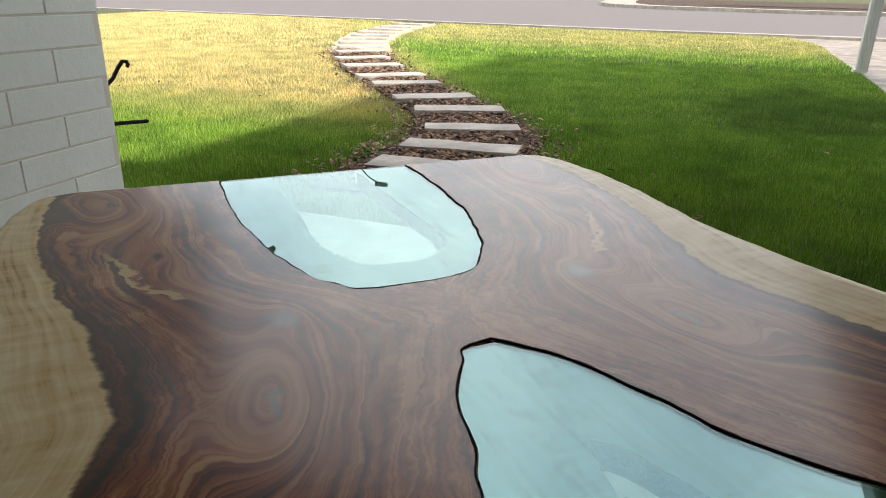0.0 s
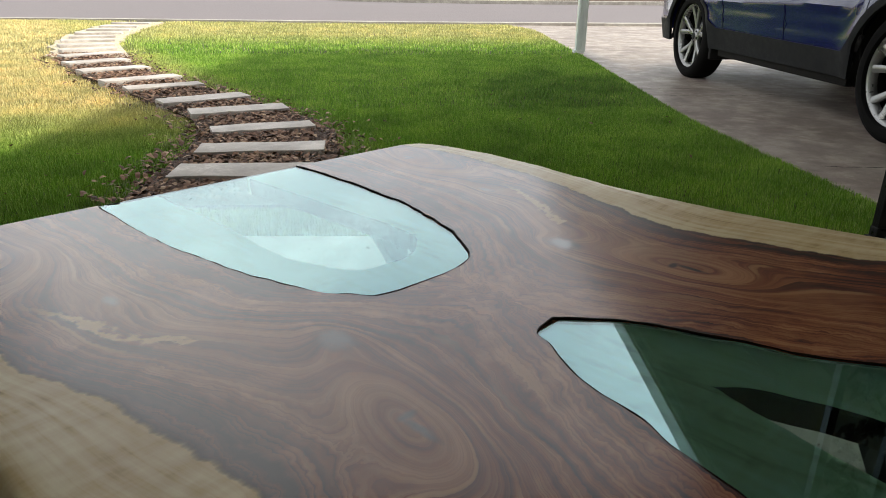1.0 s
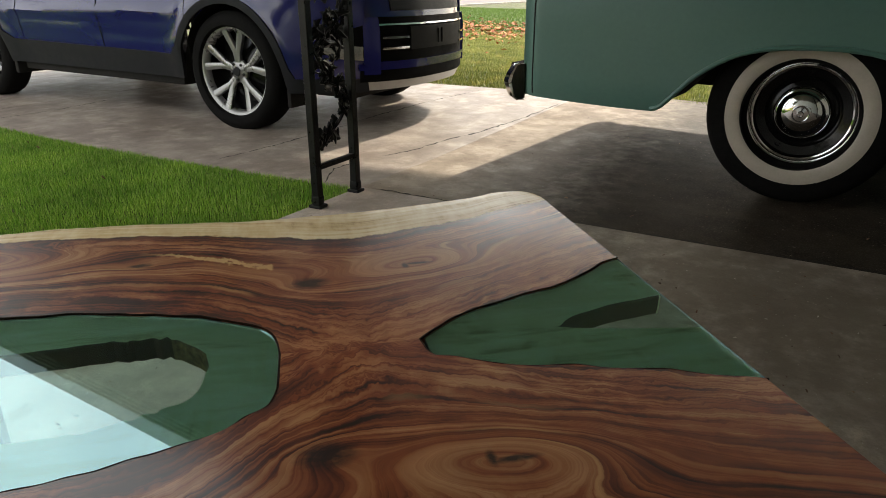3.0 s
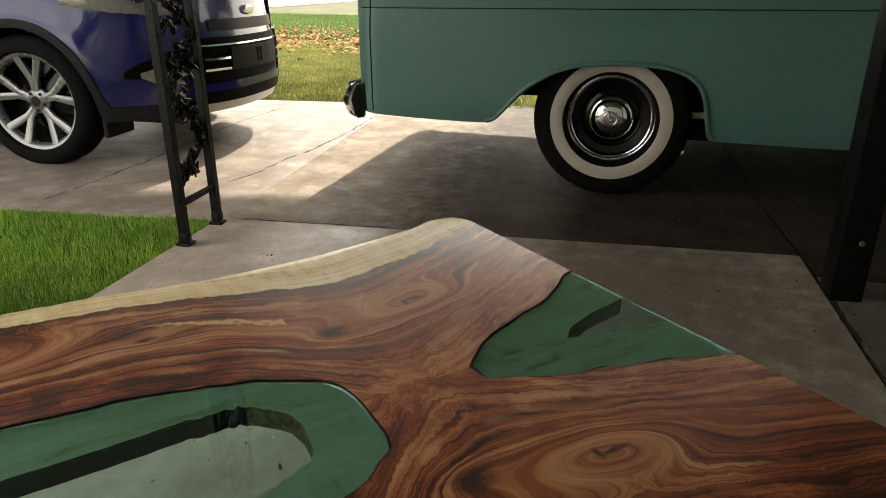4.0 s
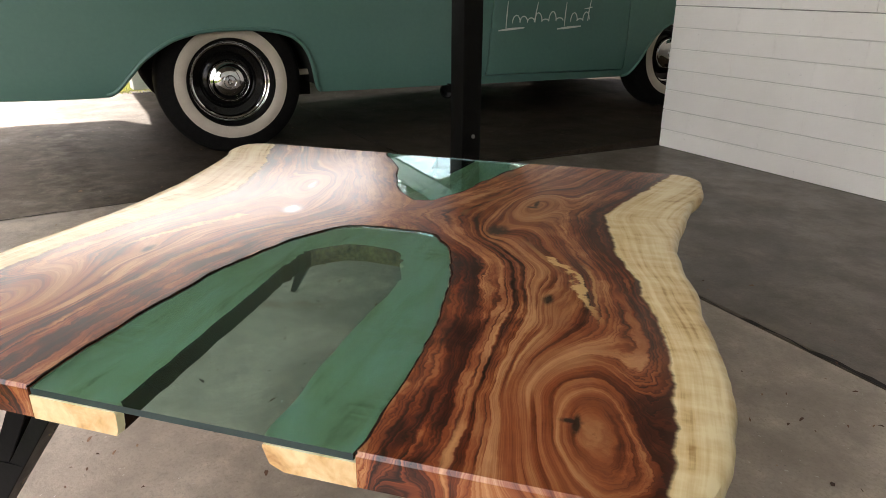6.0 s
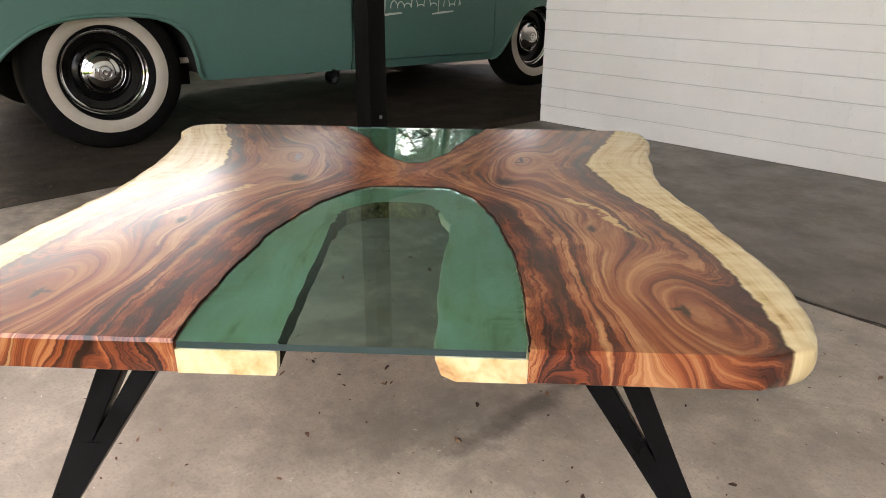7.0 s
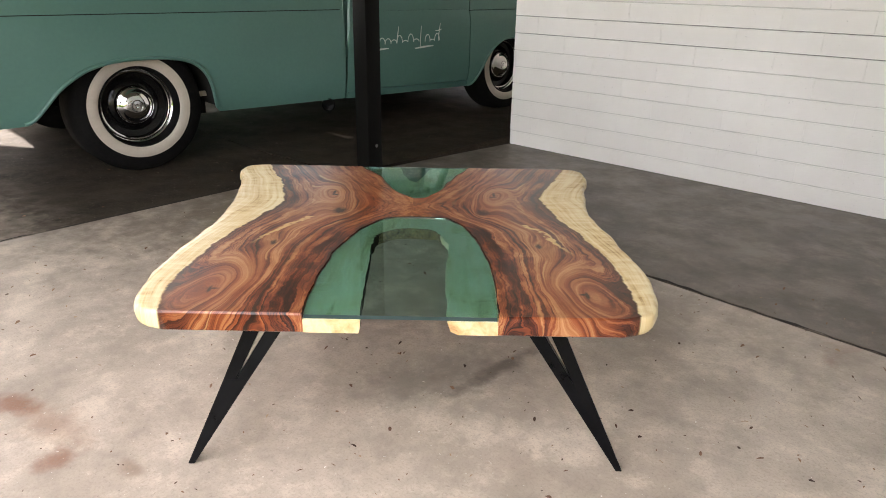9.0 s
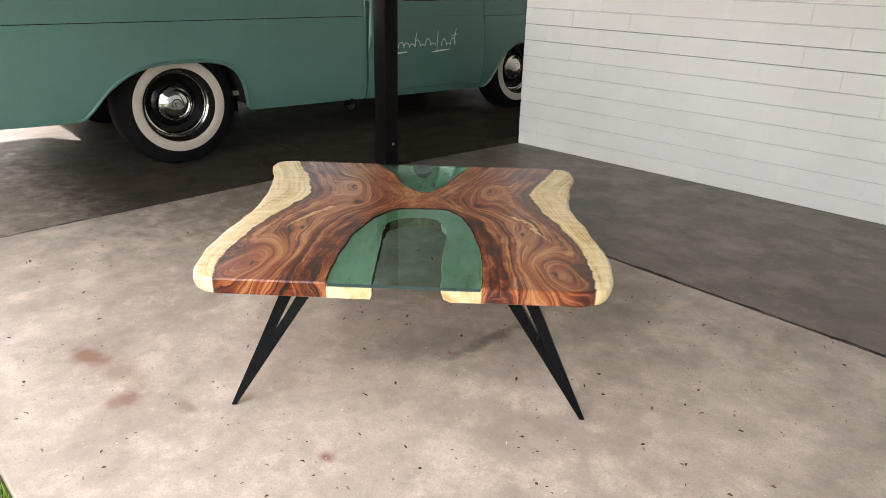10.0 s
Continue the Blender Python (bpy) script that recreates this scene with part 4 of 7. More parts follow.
def leaf_mesh(size):
    """A cast oak-like leaf with lobes, slightly cupped."""
    b = bmesh.new()
    n = 18
    ring = []
    for i in range(n):
        a = 2 * math.pi * i / n
        r = size * (0.62 + 0.30 * math.cos(a) ** 2 + 0.22 * math.cos(5 * a))
        ring.append(b.verts.new((r * math.cos(a), r * 0.62 * math.sin(a), 0.12 * r * math.cos(3 * a))))
    c = b.verts.new((0, 0, 0.22 * size))
    for i in range(n):
        b.faces.new((c, ring[i], ring[(i + 1) % n]))
    ex = bmesh.ops.extrude_face_region(b, geom=b.faces[:])
    bmesh.ops.translate(b, verts=[v for v in ex["geom"] if isinstance(v, bmesh.types.BMVert)], vec=(0, 0, -0.005))
    bmesh.ops.recalc_face_normals(b, faces=b.faces[:])
    return b


def iron_trellis(x0, x1, y):
    t = thing("iron_porch_post", pose((x0 + x1) / 2, y, 0), "black wrought iron porch post with cast leaf scrollwork", "post")
    h = (x1 - x0) / 2
    for sx in (-h, h):
        up = part("upright", box(sx - 0.0175, sx + 0.0175, -0.0175, 0.0175, 0.012, 2.37, 0.002, segments=1), M_IRON, t)
        fb = box(sx - 0.028, sx + 0.028, -0.03, 0.03, 0.0, 0.014, 0.004)
        join(fb, box(sx - 0.020, sx + 0.020, -0.020, 0.020, 0.014, 0.052, 0.006))
        part("foot_plate", fb, M_IRON, up)
    for z in (0.172, 2.25):
        part("cross_bar", box(-h + 0.0175, h - 0.0175, -0.011, 0.011, z - 0.011, z + 0.011, 0.002, segments=1), M_IRON, t)
    rnd = random.Random(4)
    z, k = 0.215, 0
    while z < 2.12:
        sgn = 1 if k % 2 else -1
        pts = []
        for i in range(13):
            q = i / 12
            pts.append((sgn * h * 0.86 * math.cos(math.pi * q), 0.010 * math.sin(q * 6), z + 0.24 * q + 0.02 * math.sin(q * 9)))
        part("vine", tube(pts, [0.0080 - 0.002 * abs(2 * i / 12 - 1) for i in range(13)], 6), M_IRON, t)
        for i in range(10):
            q = rnd.uniform(0.05, 0.95)
            p = Vector(pts[int(q * 12)])
            aim = Vector((rnd.uniform(-0.8, 0.8) * h, rnd.uniform(-0.012, 0.012), p.z + rnd.uniform(-0.05, 0.10)))
            d = aim - p
            part("twig", tube([p, p + d * 0.5 + Vector((0, 0, 0.018)), p + d], [0.0055, 0.005, 0.004], 5), M_IRON, t)
            for frac in (1.0, 0.72, 0.45):
                lf = leaf_mesh(rnd.uniform(0.026, 0.046))
                tip = p + d * frac + Vector((rnd.uniform(-0.012, 0.012), rnd.uniform(-0.010, 0.010), rnd.uniform(-0.012, 0.016)))
                m = Matrix.Translation(tip) @ Euler((radians(90 + rnd.uniform(-25, 25)), 0.0, rnd.uniform(-0.35, 0.35))).to_matrix().to_4x4() @ Matrix.Rotation(rnd.uniform(0, 6.28), 4, 'Z')
                bmesh.ops.transform(lf, matrix=m, verts=lf.verts)
                part("leaf", lf, M_IRON, t)
        z += 0.20
        k += 1
    return t


iron_trellis(1.633, 1.908, 1.236)


def awning_post(x, y):
    z = ground_z(y)
    t = thing("awning_post", pose(x, y, z), "white ribbed aluminium carport post at the driveway edge", "post")
    b = box(-0.05, 0.05, -0.04, 0.04, 0.0, 2.40 - z, 0.005)
    for i in (-1, 0, 1):
        box(-0.008 + i * 0.028, 0.008 + i * 0.028, -0.047, -0.040, 0.01, 2.37 - z, 0.002, b, 1)
    part("shaft", b, M_ALU, t)
    part("base_bracket", box(-0.075, 0.055, -0.05, 0.05, 0.0, 0.03, 0.004), M_ALU, t)
    part("corner_strip", box(0.051, 0.068, -0.03, 0.03, 0.02, 2.37 - z, 0.003), M_ALU, t)
    return t


awning_post(2.26, 7.72)


# ---- the live-edge coffee table ----
TOP, THICK, LEDGE_DROP = 0.446, 0.046, 0.0125
IN_A = {1: [(-0.034, 0.0), (-0.031, 0.030), (-0.022, 0.062), (-0.006, 0.084), (0.034, 0.111), (0.058, 0.124), (0.085, 0.140), (0.126, 0.152), (0.166, 0.163), (0.21, 0.175), (0.255, 0.185),
            (0.31, 0.191), (0.39, 0.197), (0.45, 0.202), (0.52, 0.201), (0.63, 0.201)],
        -1: [(-0.034, 0.0), (-0.0335, 0.050), (-0.030, 0.085), (-0.020, 0.114), (0.002, 0.129), (0.017, 0.143), (0.035, 0.155), (0.075, 0.169), (0.11, 0.181), (0.16, 0.193), (0.21, 0.202),
             (0.255, 0.208), (0.31, 0.217), (0.39, 0.223), (0.47, 0.225), (0.55, 0.224), (0.63, 0.222)]}
IN_B = {1: [(-0.63, 0.216), (-0.58, 0.196), (-0.56, 0.181), (-0.52, 0.155), (-0.48, 0.131), (-0.42, 0.111), (-0.365, 0.090), (-0.331, 0.080), (-0.29, 0.059), (-0.25, 0.028), (-0.232, 0.012), (-0.220, 0.0)],
        -1: [(-0.63, 0.194), (-0.56, 0.169), (-0.507, 0.143), (-0.44, 0.124), (-0.393, 0.107), (-0.338, 0.096), (-0.279, 0.069), (-0.254, 0.054), (-0.232, 0.046), (-0.224, 0.030), (-0.220, 0.0)]}
OUT = {1: [(-0.62, 0.585), (-0.608, 0.632), (-0.58, 0.653), (-0.535, 0.652), (-0.47, 0.632), (-0.41, 0.615), (-0.31, 0.598), (-0.24, 0.585), (-0.15, 0.575), (-0.05, 0.571), (0.03, 0.569),
           (0.12, 0.578), (0.20, 0.590), (0.30, 0.601), (0.40, 0.602), (0.48, 0.596), (0.55, 0.584), (0.60, 0.562), (0.62, 0.510)],
       -1: [(-0.62, 0.560), (-0.605, 0.600), (-0.57, 0.618), (-0.51, 0.618), (-0.45, 0.605), (-0.40, 0.590), (-0.28, 0.572), (-0.19, 0.557), (-0.10, 0.551), (0.0, 0.559),
            (0.07, 0.572), (0.15, 0.582), (0.23, 0.588), (0.32, 0.599), (0.40, 0.604), (0.47, 0.598), (0.53, 0.585), (0.595, 0.560), (0.62, 0.505)]}
SAP = {1: [(-0.62, 0.565), (-0.50, 0.517), (-0.42, 0.478), (-0.31, 0.448), (-0.265, 0.434), (-0.18, 0.416), (-0.12, 0.420), (-0.05, 0.442), (0.02, 0.458), (0.10, 0.486), (0.19, 0.506), (0.28, 0.520), (0.39, 0.530), (0.48, 0.534), (0.53, 0.526), (0.63, 0.502)],
       -1: [(-0.62, 0.550), (-0.45, 0.490), (-0.33, 0.442), (-0.285, 0.426), (-0.23, 0.414), (-0.165, 0.424), (-0.10, 0.435), (-0.03, 0.448), (0.022, 0.461), (0.087, 0.484), (0.147, 0.496), (0.24, 0.519), (0.365, 0.535), (0.50, 0.535), (0.63, 0.524)]}
HOLE_A = {1: [(0.058, 0.0), (0.062, 0.028), (0.080, 0.054), (0.108, 0.080), (0.14, 0.090), (0.20, 0.092), (0.30, 0.086), (0.45, 0.081), (0.63, 0.074)],
          -1: [(0.058, 0.0), (0.061, 0.045), (0.072, 0.070), (0.10, 0.087), (0.14, 0.100), (0.20, 0.113), (0.37, 0.107), (0.50, 0.108), (0.63, 0.112)]}
HOLE_B = {1: [(-0.63, 0.066), (-0.50, 0.040), (-0.45, 0.022), (-0.425, 0.0)], -1: [(-0.63, 0.044), (-0.55, 0.030), (-0.48, 0.014), (-0.425, 0.0)]}


def along(v):
    """From the plan's rows to the table's own length, 1.22 m."""
    return 0.985 * v + 0.003


def ripple(v, side, amount, seed):
    return amount * (noise.noise(Vector((v * 14.0, side * 3.0, seed))) + 0.5 * noise.noise(Vector((v * 38.0, side * 3.0, seed + 5))))


def inner(side, v):
    if v > -0.034:
        e = curve_at(IN_A[side], v)
        k = min(1.0, max(0.0, (v + 0.034) / 0.06))
    elif v < -0.220:
        e = curve_at(IN_B[side], v)
        k = min(1.0, max(0.0, (-0.220 - v) / 0.06))
    else:
        return 0.0
    return max(0.0, e + ripple(v, side, 0.0045, 2.0) * k)


def spread(edges):
    """Rows along the table, packed where the glass openings close."""
    vs = set()
    for a, b, n in edges:
        for i in range(n + 1):
            vs.add(round(a + (b - a) * i / n, 5))
    return sorted(vs)


ROWS_V = spread([(-0.62, -0.616, 1), (-0.616, -0.30, 34), (-0.30, -0.220, 20), (-0.220, -0.034, 16), (-0.034, 0.02, 20), (0.02, 0.12, 14), (0.12, 0.616, 56), (0.616, 0.62, 1)])
PROFILE = [(0.0, 0.0), (0.006, 0.0012), (0.011, 0.0045), (0.0145, 0.012), (0.0155, 0.022), (0.0135, 0.032), (0.008, 0.040), (0.002, 0.0445), (-0.006, 0.046)]


def slab_mesh(side):
    cols = 30
    rows, uvs = [], []
    for v in ROWS_V:
        end = abs(abs(v) - 0.62) < 1e-6
        ui, sp = inner(side, v), curve_at(SAP[side], v)
        flow = sum(inner(side, v + 0.012 * k) for k in range(-8, 9)) / 17.0
        uo = curve_at(OUT[side], v) + ripple(v, side, 0.004, 8.0) - 0.0155
        fat = 1.0 + 0.35 * noise.noise(Vector((v * 5, side * 7.0, 1.0)))
        pts = []
        for k in range(cols):
            u = ui + (uo - ui) * k / cols
            pts.append((u, 0.0))
        for du, dz in PROFILE:
            pts.append((uo + du * fat + 0.003 * noise.noise(Vector((v * 9, dz * 40, side))) * (dz > 0.006), -dz))
        for k in range(cols - 1, -1, -1):
            u = ui + (uo - 0.006 - ui) * k / cols
            pts.append((u, -THICK))
        row, ruv = [], []
        for u, z in pts:
            zz = z
            if end:
                zz = max(min(z, -0.004), -THICK + 0.003)
            row.append((side * u, along(v), zz))
            ruv.append(((u - flow) / max(0.05, sp - flow), v))
        rows.append(row)
        uvs.append(ruv)
    b = bmesh.new()
    lay = b.loops.layers.uv.new("grain")
    vs = [[b.verts.new(p) for p in r] for r in rows]
    n = len(rows[0])

    def face(ids):
        f = b.faces.new([vs[i][j] for i, j in ids])
        for l, (i, j) in zip(f.loops, ids):
            l[lay].uv = uvs[i][j]
    for i in range(len(rows) - 1):
        for j in range(n):
            q = (j + 1) % n
            face([(i, j), (i, q), (i + 1, q), (i + 1, j)])
    last = cols + len(PROFILE) - 1
    for i in (0, len(rows) - 1):
        for j in range(cols):
            face([(i, j), (i, j + 1), (i, n - 2 - j + 0 if j + 1 < cols else last), (i, n - 1 - j)])
        ring = list(range(cols, last + 1))
        face([(i, j) for j in ring])
    bmesh.ops.recalc_face_normals(b, faces=b.faces[:])
    return b


def ledge_mesh(side, lo, hi, hole, kind):
    vs = [v for v in ROWS_V if lo <= v <= hi]
    b = bmesh.new()
    rows = []
    for v in vs:
        a = curve_at(hole[side], v) + (ripple(v, side, 0.004, 12.0 + kind) + (0.010 * noise.noise(Vector((v * 130.0, side * 5.0, 3.0))) if kind == 0 and v < 0.21 else 0.0) if curve_at(hole[side], v) > 0.01 else 0.0)
        e = inner(side, v) - 0.0004
        under = 0.0 if a <= 0.002 else (0.024 if side < 0 and kind == 0 else 0.004)
        a = max(0.0, min(a, e - 0.001))
        rows.append([(side * u, along(min(max(v, -0.6195), 0.6195)), z) for u, z in ((a + (0.002 if a > 0.002 else 0.0), -LEDGE_DROP), ((a + e) / 2, -LEDGE_DROP - 0.0006 + 0.0012 * noise.noise(Vector((v * 12, 0, 3)))), (e, -LEDGE_DROP),
                                                 (e, -THICK + 0.001), (min(e - 0.0005, a + under), -THICK + 0.001), (min(e - 0.0006, a + 0.3 * under), -THICK + 0.009), (a, -LEDGE_DROP - 0.003))])
    b = grid_bm(rows, close_u=True)
    b.verts.ensure_lookup_table()
    n = len(rows[0])
    b.faces.new([b.verts[i] for i in range(n)])
    b.faces.new([b.verts[len(b.verts) - n + i] for i in range(n)])
    bmesh.ops.recalc_face_normals(b, faces=b.faces[:])
    b.normal_update()
    for f in b.faces:
        c = f.calc_center_median()
        if abs(f.normal.z) < 0.85 and abs(c.y) < 0.603 and (kind or c.y <= 0.115 or side > 0):
            f.material_index = 1 if kind or c.y > 0.115 else 3
        elif abs(c.y) > 0.603 and abs(f.normal.y) > 0.8:
            f.material_index = 2
    return b


def pane_mesh(lo, hi):
    vs = [v for v in ROWS_V if lo <= v <= hi]
    rows = []
    for v in vs:
        l, r = inner(1, v) - 0.0032, inner(-1, v) - 0.0032
        if l < 0.004 or r < 0.004:
            continue
        v = along(min(max(v, -0.6185), 0.6185))
        rows.append([(-r, v, -0.0022), (0, v, -0.0022), (l, v, -0.0022), (l, v, -0.0110), (0, v, -0.0110), (-r, v, -0.0110)])
    b = grid_bm(rows, close_u=True)
    b.verts.ensure_lookup_table()
    n = len(rows[0])
    b.faces.new([b.verts[i] for i in range(n)]).material_index = 1
    b.faces.new([b.verts[len(b.verts) - n + i] for i in range(n)]).material_index = 1
    bmesh.ops.recalc_face_normals(b, faces=b.faces[:])
    return b


def table_leg(su, sv):
    """A flat tapering V of steel: two arms that meet in a pointed foot."""
    out = 0.030 if su < 0 and sv > 0 else 0.0
    foot, top = Vector((su * (0.506 + 1.1 * out), sv * 0.548, 0.0)), Vector((su * (0.286 + out), sv * 0.480, TOP - THICK))
    across = Vector((su, 0.0, 0.0))
    b = bmesh.new()
    apex = 0.56
    marks = {"fl": (0.0, -0.0075), "fr": (0.0, 0.0075), "ml": (apex, -0.0300), "m": (apex, 0.0), "mr": (apex, 0.0300),
             "tl": (1.0, -0.0500), "ti": (1.0, -0.0110), "to": (1.0, 0.0110), "tr": (1.0, 0.0500)}
    front, back = {}, {}
    for key, (t, off) in marks.items():
        c = foot.lerp(top, t) + across * off
        deep = 0.009 + 0.014 * t
        ridge = -0.004 * t if key in ("m", "ti", "to") else 0.0
        front[key] = b.verts.new(c + Vector((0, sv * (deep + ridge), 0)))
        back[key] = b.verts.new(c - Vector((0, sv * deep, 0)))
    for ids in (("fl", "fr", "mr", "m", "ml"), ("ml", "m", "ti", "tl"), ("m", "mr", "tr", "to")):
        b.faces.new([front[i] for i in ids])
        b.faces.new([back[i] for i in ids[::-1]])
    edge = ("fl", "fr", "mr", "tr", "to", "m", "ti", "tl", "ml")
    for i, j in zip(edge, edge[1:] + edge[:1]):
        b.faces.new((front[i], front[j], back[j], back[i]))
    bmesh.ops.recalc_face_normals(b, faces=b.faces[:])
    bmesh.ops.bevel(b, geom=b.edges[:], offset=0.0014, segments=1, affect='EDGES')
    return b


table = thing("coffee_table", pose(0, 0, TOP, 0, 0, 41.5), "bookmatched live-edge wood coffee table, green glass insets, black steel legs", "coffee table")
for side in (1, -1):
    sl = part("wood_slab", slab_mesh(side), M_WOOD, table, "figured brown hardwood slab with pale sapwood live edge", 35)
    for bm_ in (ledge_mesh(side, -0.0335, 0.62, HOLE_A, 0), ledge_mesh(side, -0.62, -0.2205, HOLE_B, 1)):
        lg = part("glass_ledge", bm_, M_LEDGE, sl, "pale routed wood ledge with a dark bark edge", 35)
        lg.data.materials.append(M_BARK)
        lg.data.materials.append(M_LEDGE_END)
        lg.data.materials.append(M_BROKEN)


def bark_rim(lo, hi):
    """The dark bark line left along the opening, uneven in thickness."""
    vs = [v for v in ROWS_V if lo <= v <= hi]
    left = [(-inner(-1, v), v) for v in vs]
    right = [(inner(1, v), v) for v in vs]
    pts = left + right[::-1] if lo < -0.3 else left[::-1] + right
    line, last = [], None
    for u, v in pts:
        if last is None or math.hypot(u - last[0], v - last[1]) > 0.0035:
            line.append((u, along(max(-0.6195, min(0.6195, v))), -0.0012))
            last = (u, v)
    rad = [0.0011 + 0.0010 * (0.5 + noise.noise(Vector((u * 30, v * 30, 4.0)))) for u, v, z in line]
    return tube(line, rad, 6)


for lo, hi in ((-0.034, 0.62), (-0.62, -0.220)):
    part("bark_rim", bark_rim(lo, hi), M_BARK, table, "dark bark line along the glass")
    gp = part("glass_pane", pane_mesh(lo, hi), M_GLASS, table, "green tinted glass pane set flush in the wood", 0)
    gp.data.materials.append(M_GLASSEDGE)
    gp.visible_shadow = False
for su in (1, -1):
    for sv in (1, -1):
        lg = part("leg", table_leg(su, sv), M_STEEL, table, "black steel V-shaped splayed leg", 0)
        lg.location = (0, 0, -TOP)
        part("mounting_plate", box(su * 0.284 - 0.07, su * 0.284 + 0.07, sv * 0.48 - 0.045, sv * 0.48 + 0.045, TOP - THICK - 0.005, TOP - THICK - 0.0005), M_STEEL, lg)


# ---- vehicles ----
def wheel_frame(a, b, z, far=False):
    """A wheel's pose in its vehicle: the axle along b, the outer face outwards."""
    return Matrix.Translation((a, b, z)) @ Matrix.Rotation(radians(180 if far else 0), 4, 'Z') @ Matrix.Rotation(radians(90), 4, 'X')


def put_under(ob, parent, m):
    ob.parent = parent
    ob.matrix_local = m
    return ob


def tyre_mesh(R, rim, width, deep=None):
    h = width / 2
    k = deep or h
    b = lathe([(rim, h - 0.018), (rim + 0.010, h - 0.004), (rim + (R - rim) * 0.45, h), (R - 0.030, h - 0.010), (R - 0.008, h - 0.028), (R, h - 0.050), (R + 0.001, 0),
               (R, -k + 0.050), (R - 0.008, -k + 0.028), (R - 0.030, -k + 0.010), (rim + (R - rim) * 0.45, -k), (rim, -k + 0.018)], 72, closed=True)
    return b


def flatten_foot(ob, depth):
    """Presses the tyre's foot flat on the ground, in the wheel's own frame (down is -y)."""
    low = min(v.co.y for v in ob.data.vertices)
    for v in ob.data.vertices:
        if v.co.y < low + depth:
            v.co.y = low + depth


def truck_wheel(truck, a, b, z, floor_z, far=False):
    R = 0.398
    deep = -0.050

    def sunk(profile):
        return [(q, h + deep) for q, h in profile]
    w = part("wheel", lathe(sunk([(0.000, 0.030), (0.064, 0.034), (0.133, 0.030), (0.159, 0.012), (0.196, 0.020), (0.212, 0.050), (0.225, 0.055), (0.229, 0.048), (0.229, -0.06), (0.000, -0.06)]), 64),
             M_BLACK, truck, "black enamel steel wheel")
    put_under(w, truck, wheel_frame(a, b, z, far))
    t = part("tyre", tyre_mesh(R, 0.226, 0.190, 0.150), M_RUBBER, w, "black rubber tyre with a wide whitewall")
    flatten_foot(t, R - z + floor_z + 0.001)
    part("whitewall", lathe([(0.231, 0.040), (0.233, 0.074), (0.240, 0.0900), (0.252, 0.0960), (0.275, 0.0985), (0.302, 0.0960), (0.317, 0.0910), (0.317, 0.080), (0.240, 0.060)], 72, closed=True), M_WHITEWALL, w, "cream whitewall band")
    part("trim_ring", lathe(sunk([(0.196, 0.052), (0.200, 0.062), (0.205, 0.064), (0.210, 0.056), (0.215, 0.066), (0.223, 0.073), (0.232, 0.068), (0.232, 0.05), (0.196, 0.04)]), 72, closed=True), M_CHROME, w, "chrome trim ring")
    part("hubcap", lathe(sunk([(0.000, 0.096), (0.011, 0.097), (0.014, 0.092), (0.030, 0.091), (0.034, 0.086), (0.037, 0.090), (0.051, 0.089), (0.070, 0.084), (0.087, 0.074), (0.098, 0.062), (0.104, 0.060),
                               (0.112, 0.056), (0.117, 0.046), (0.119, 0.030)]), 64), M_CHROME, w, "domed chrome hubcap")
    return w


def skin(cols, rows, low, high, side, depth=0.02, wave=None):
    """A panel over columns a between two edge curves, shaped by side(a, z)."""
    out = []
    for a in cols:
        z0, z1 = low(a), high(a)
        out.append([(a, side(a, z0 + (z1 - z0) * k / rows), z0 + (z1 - z0) * k / rows) for k in range(rows + 1)])
    b = grid_bm(out)
    b.normal_update()
    if sum(f.normal.y for f in b.faces) > 0:
        bmesh.ops.reverse_faces(b, faces=b.faces[:])
    if depth:
        thicken(b, depth)
    return b


def seq(a0, a1, n):
    return [a0 + (a1 - a0) * i / n for i in range(n + 1)]


TW = 1.96     # the truck's width


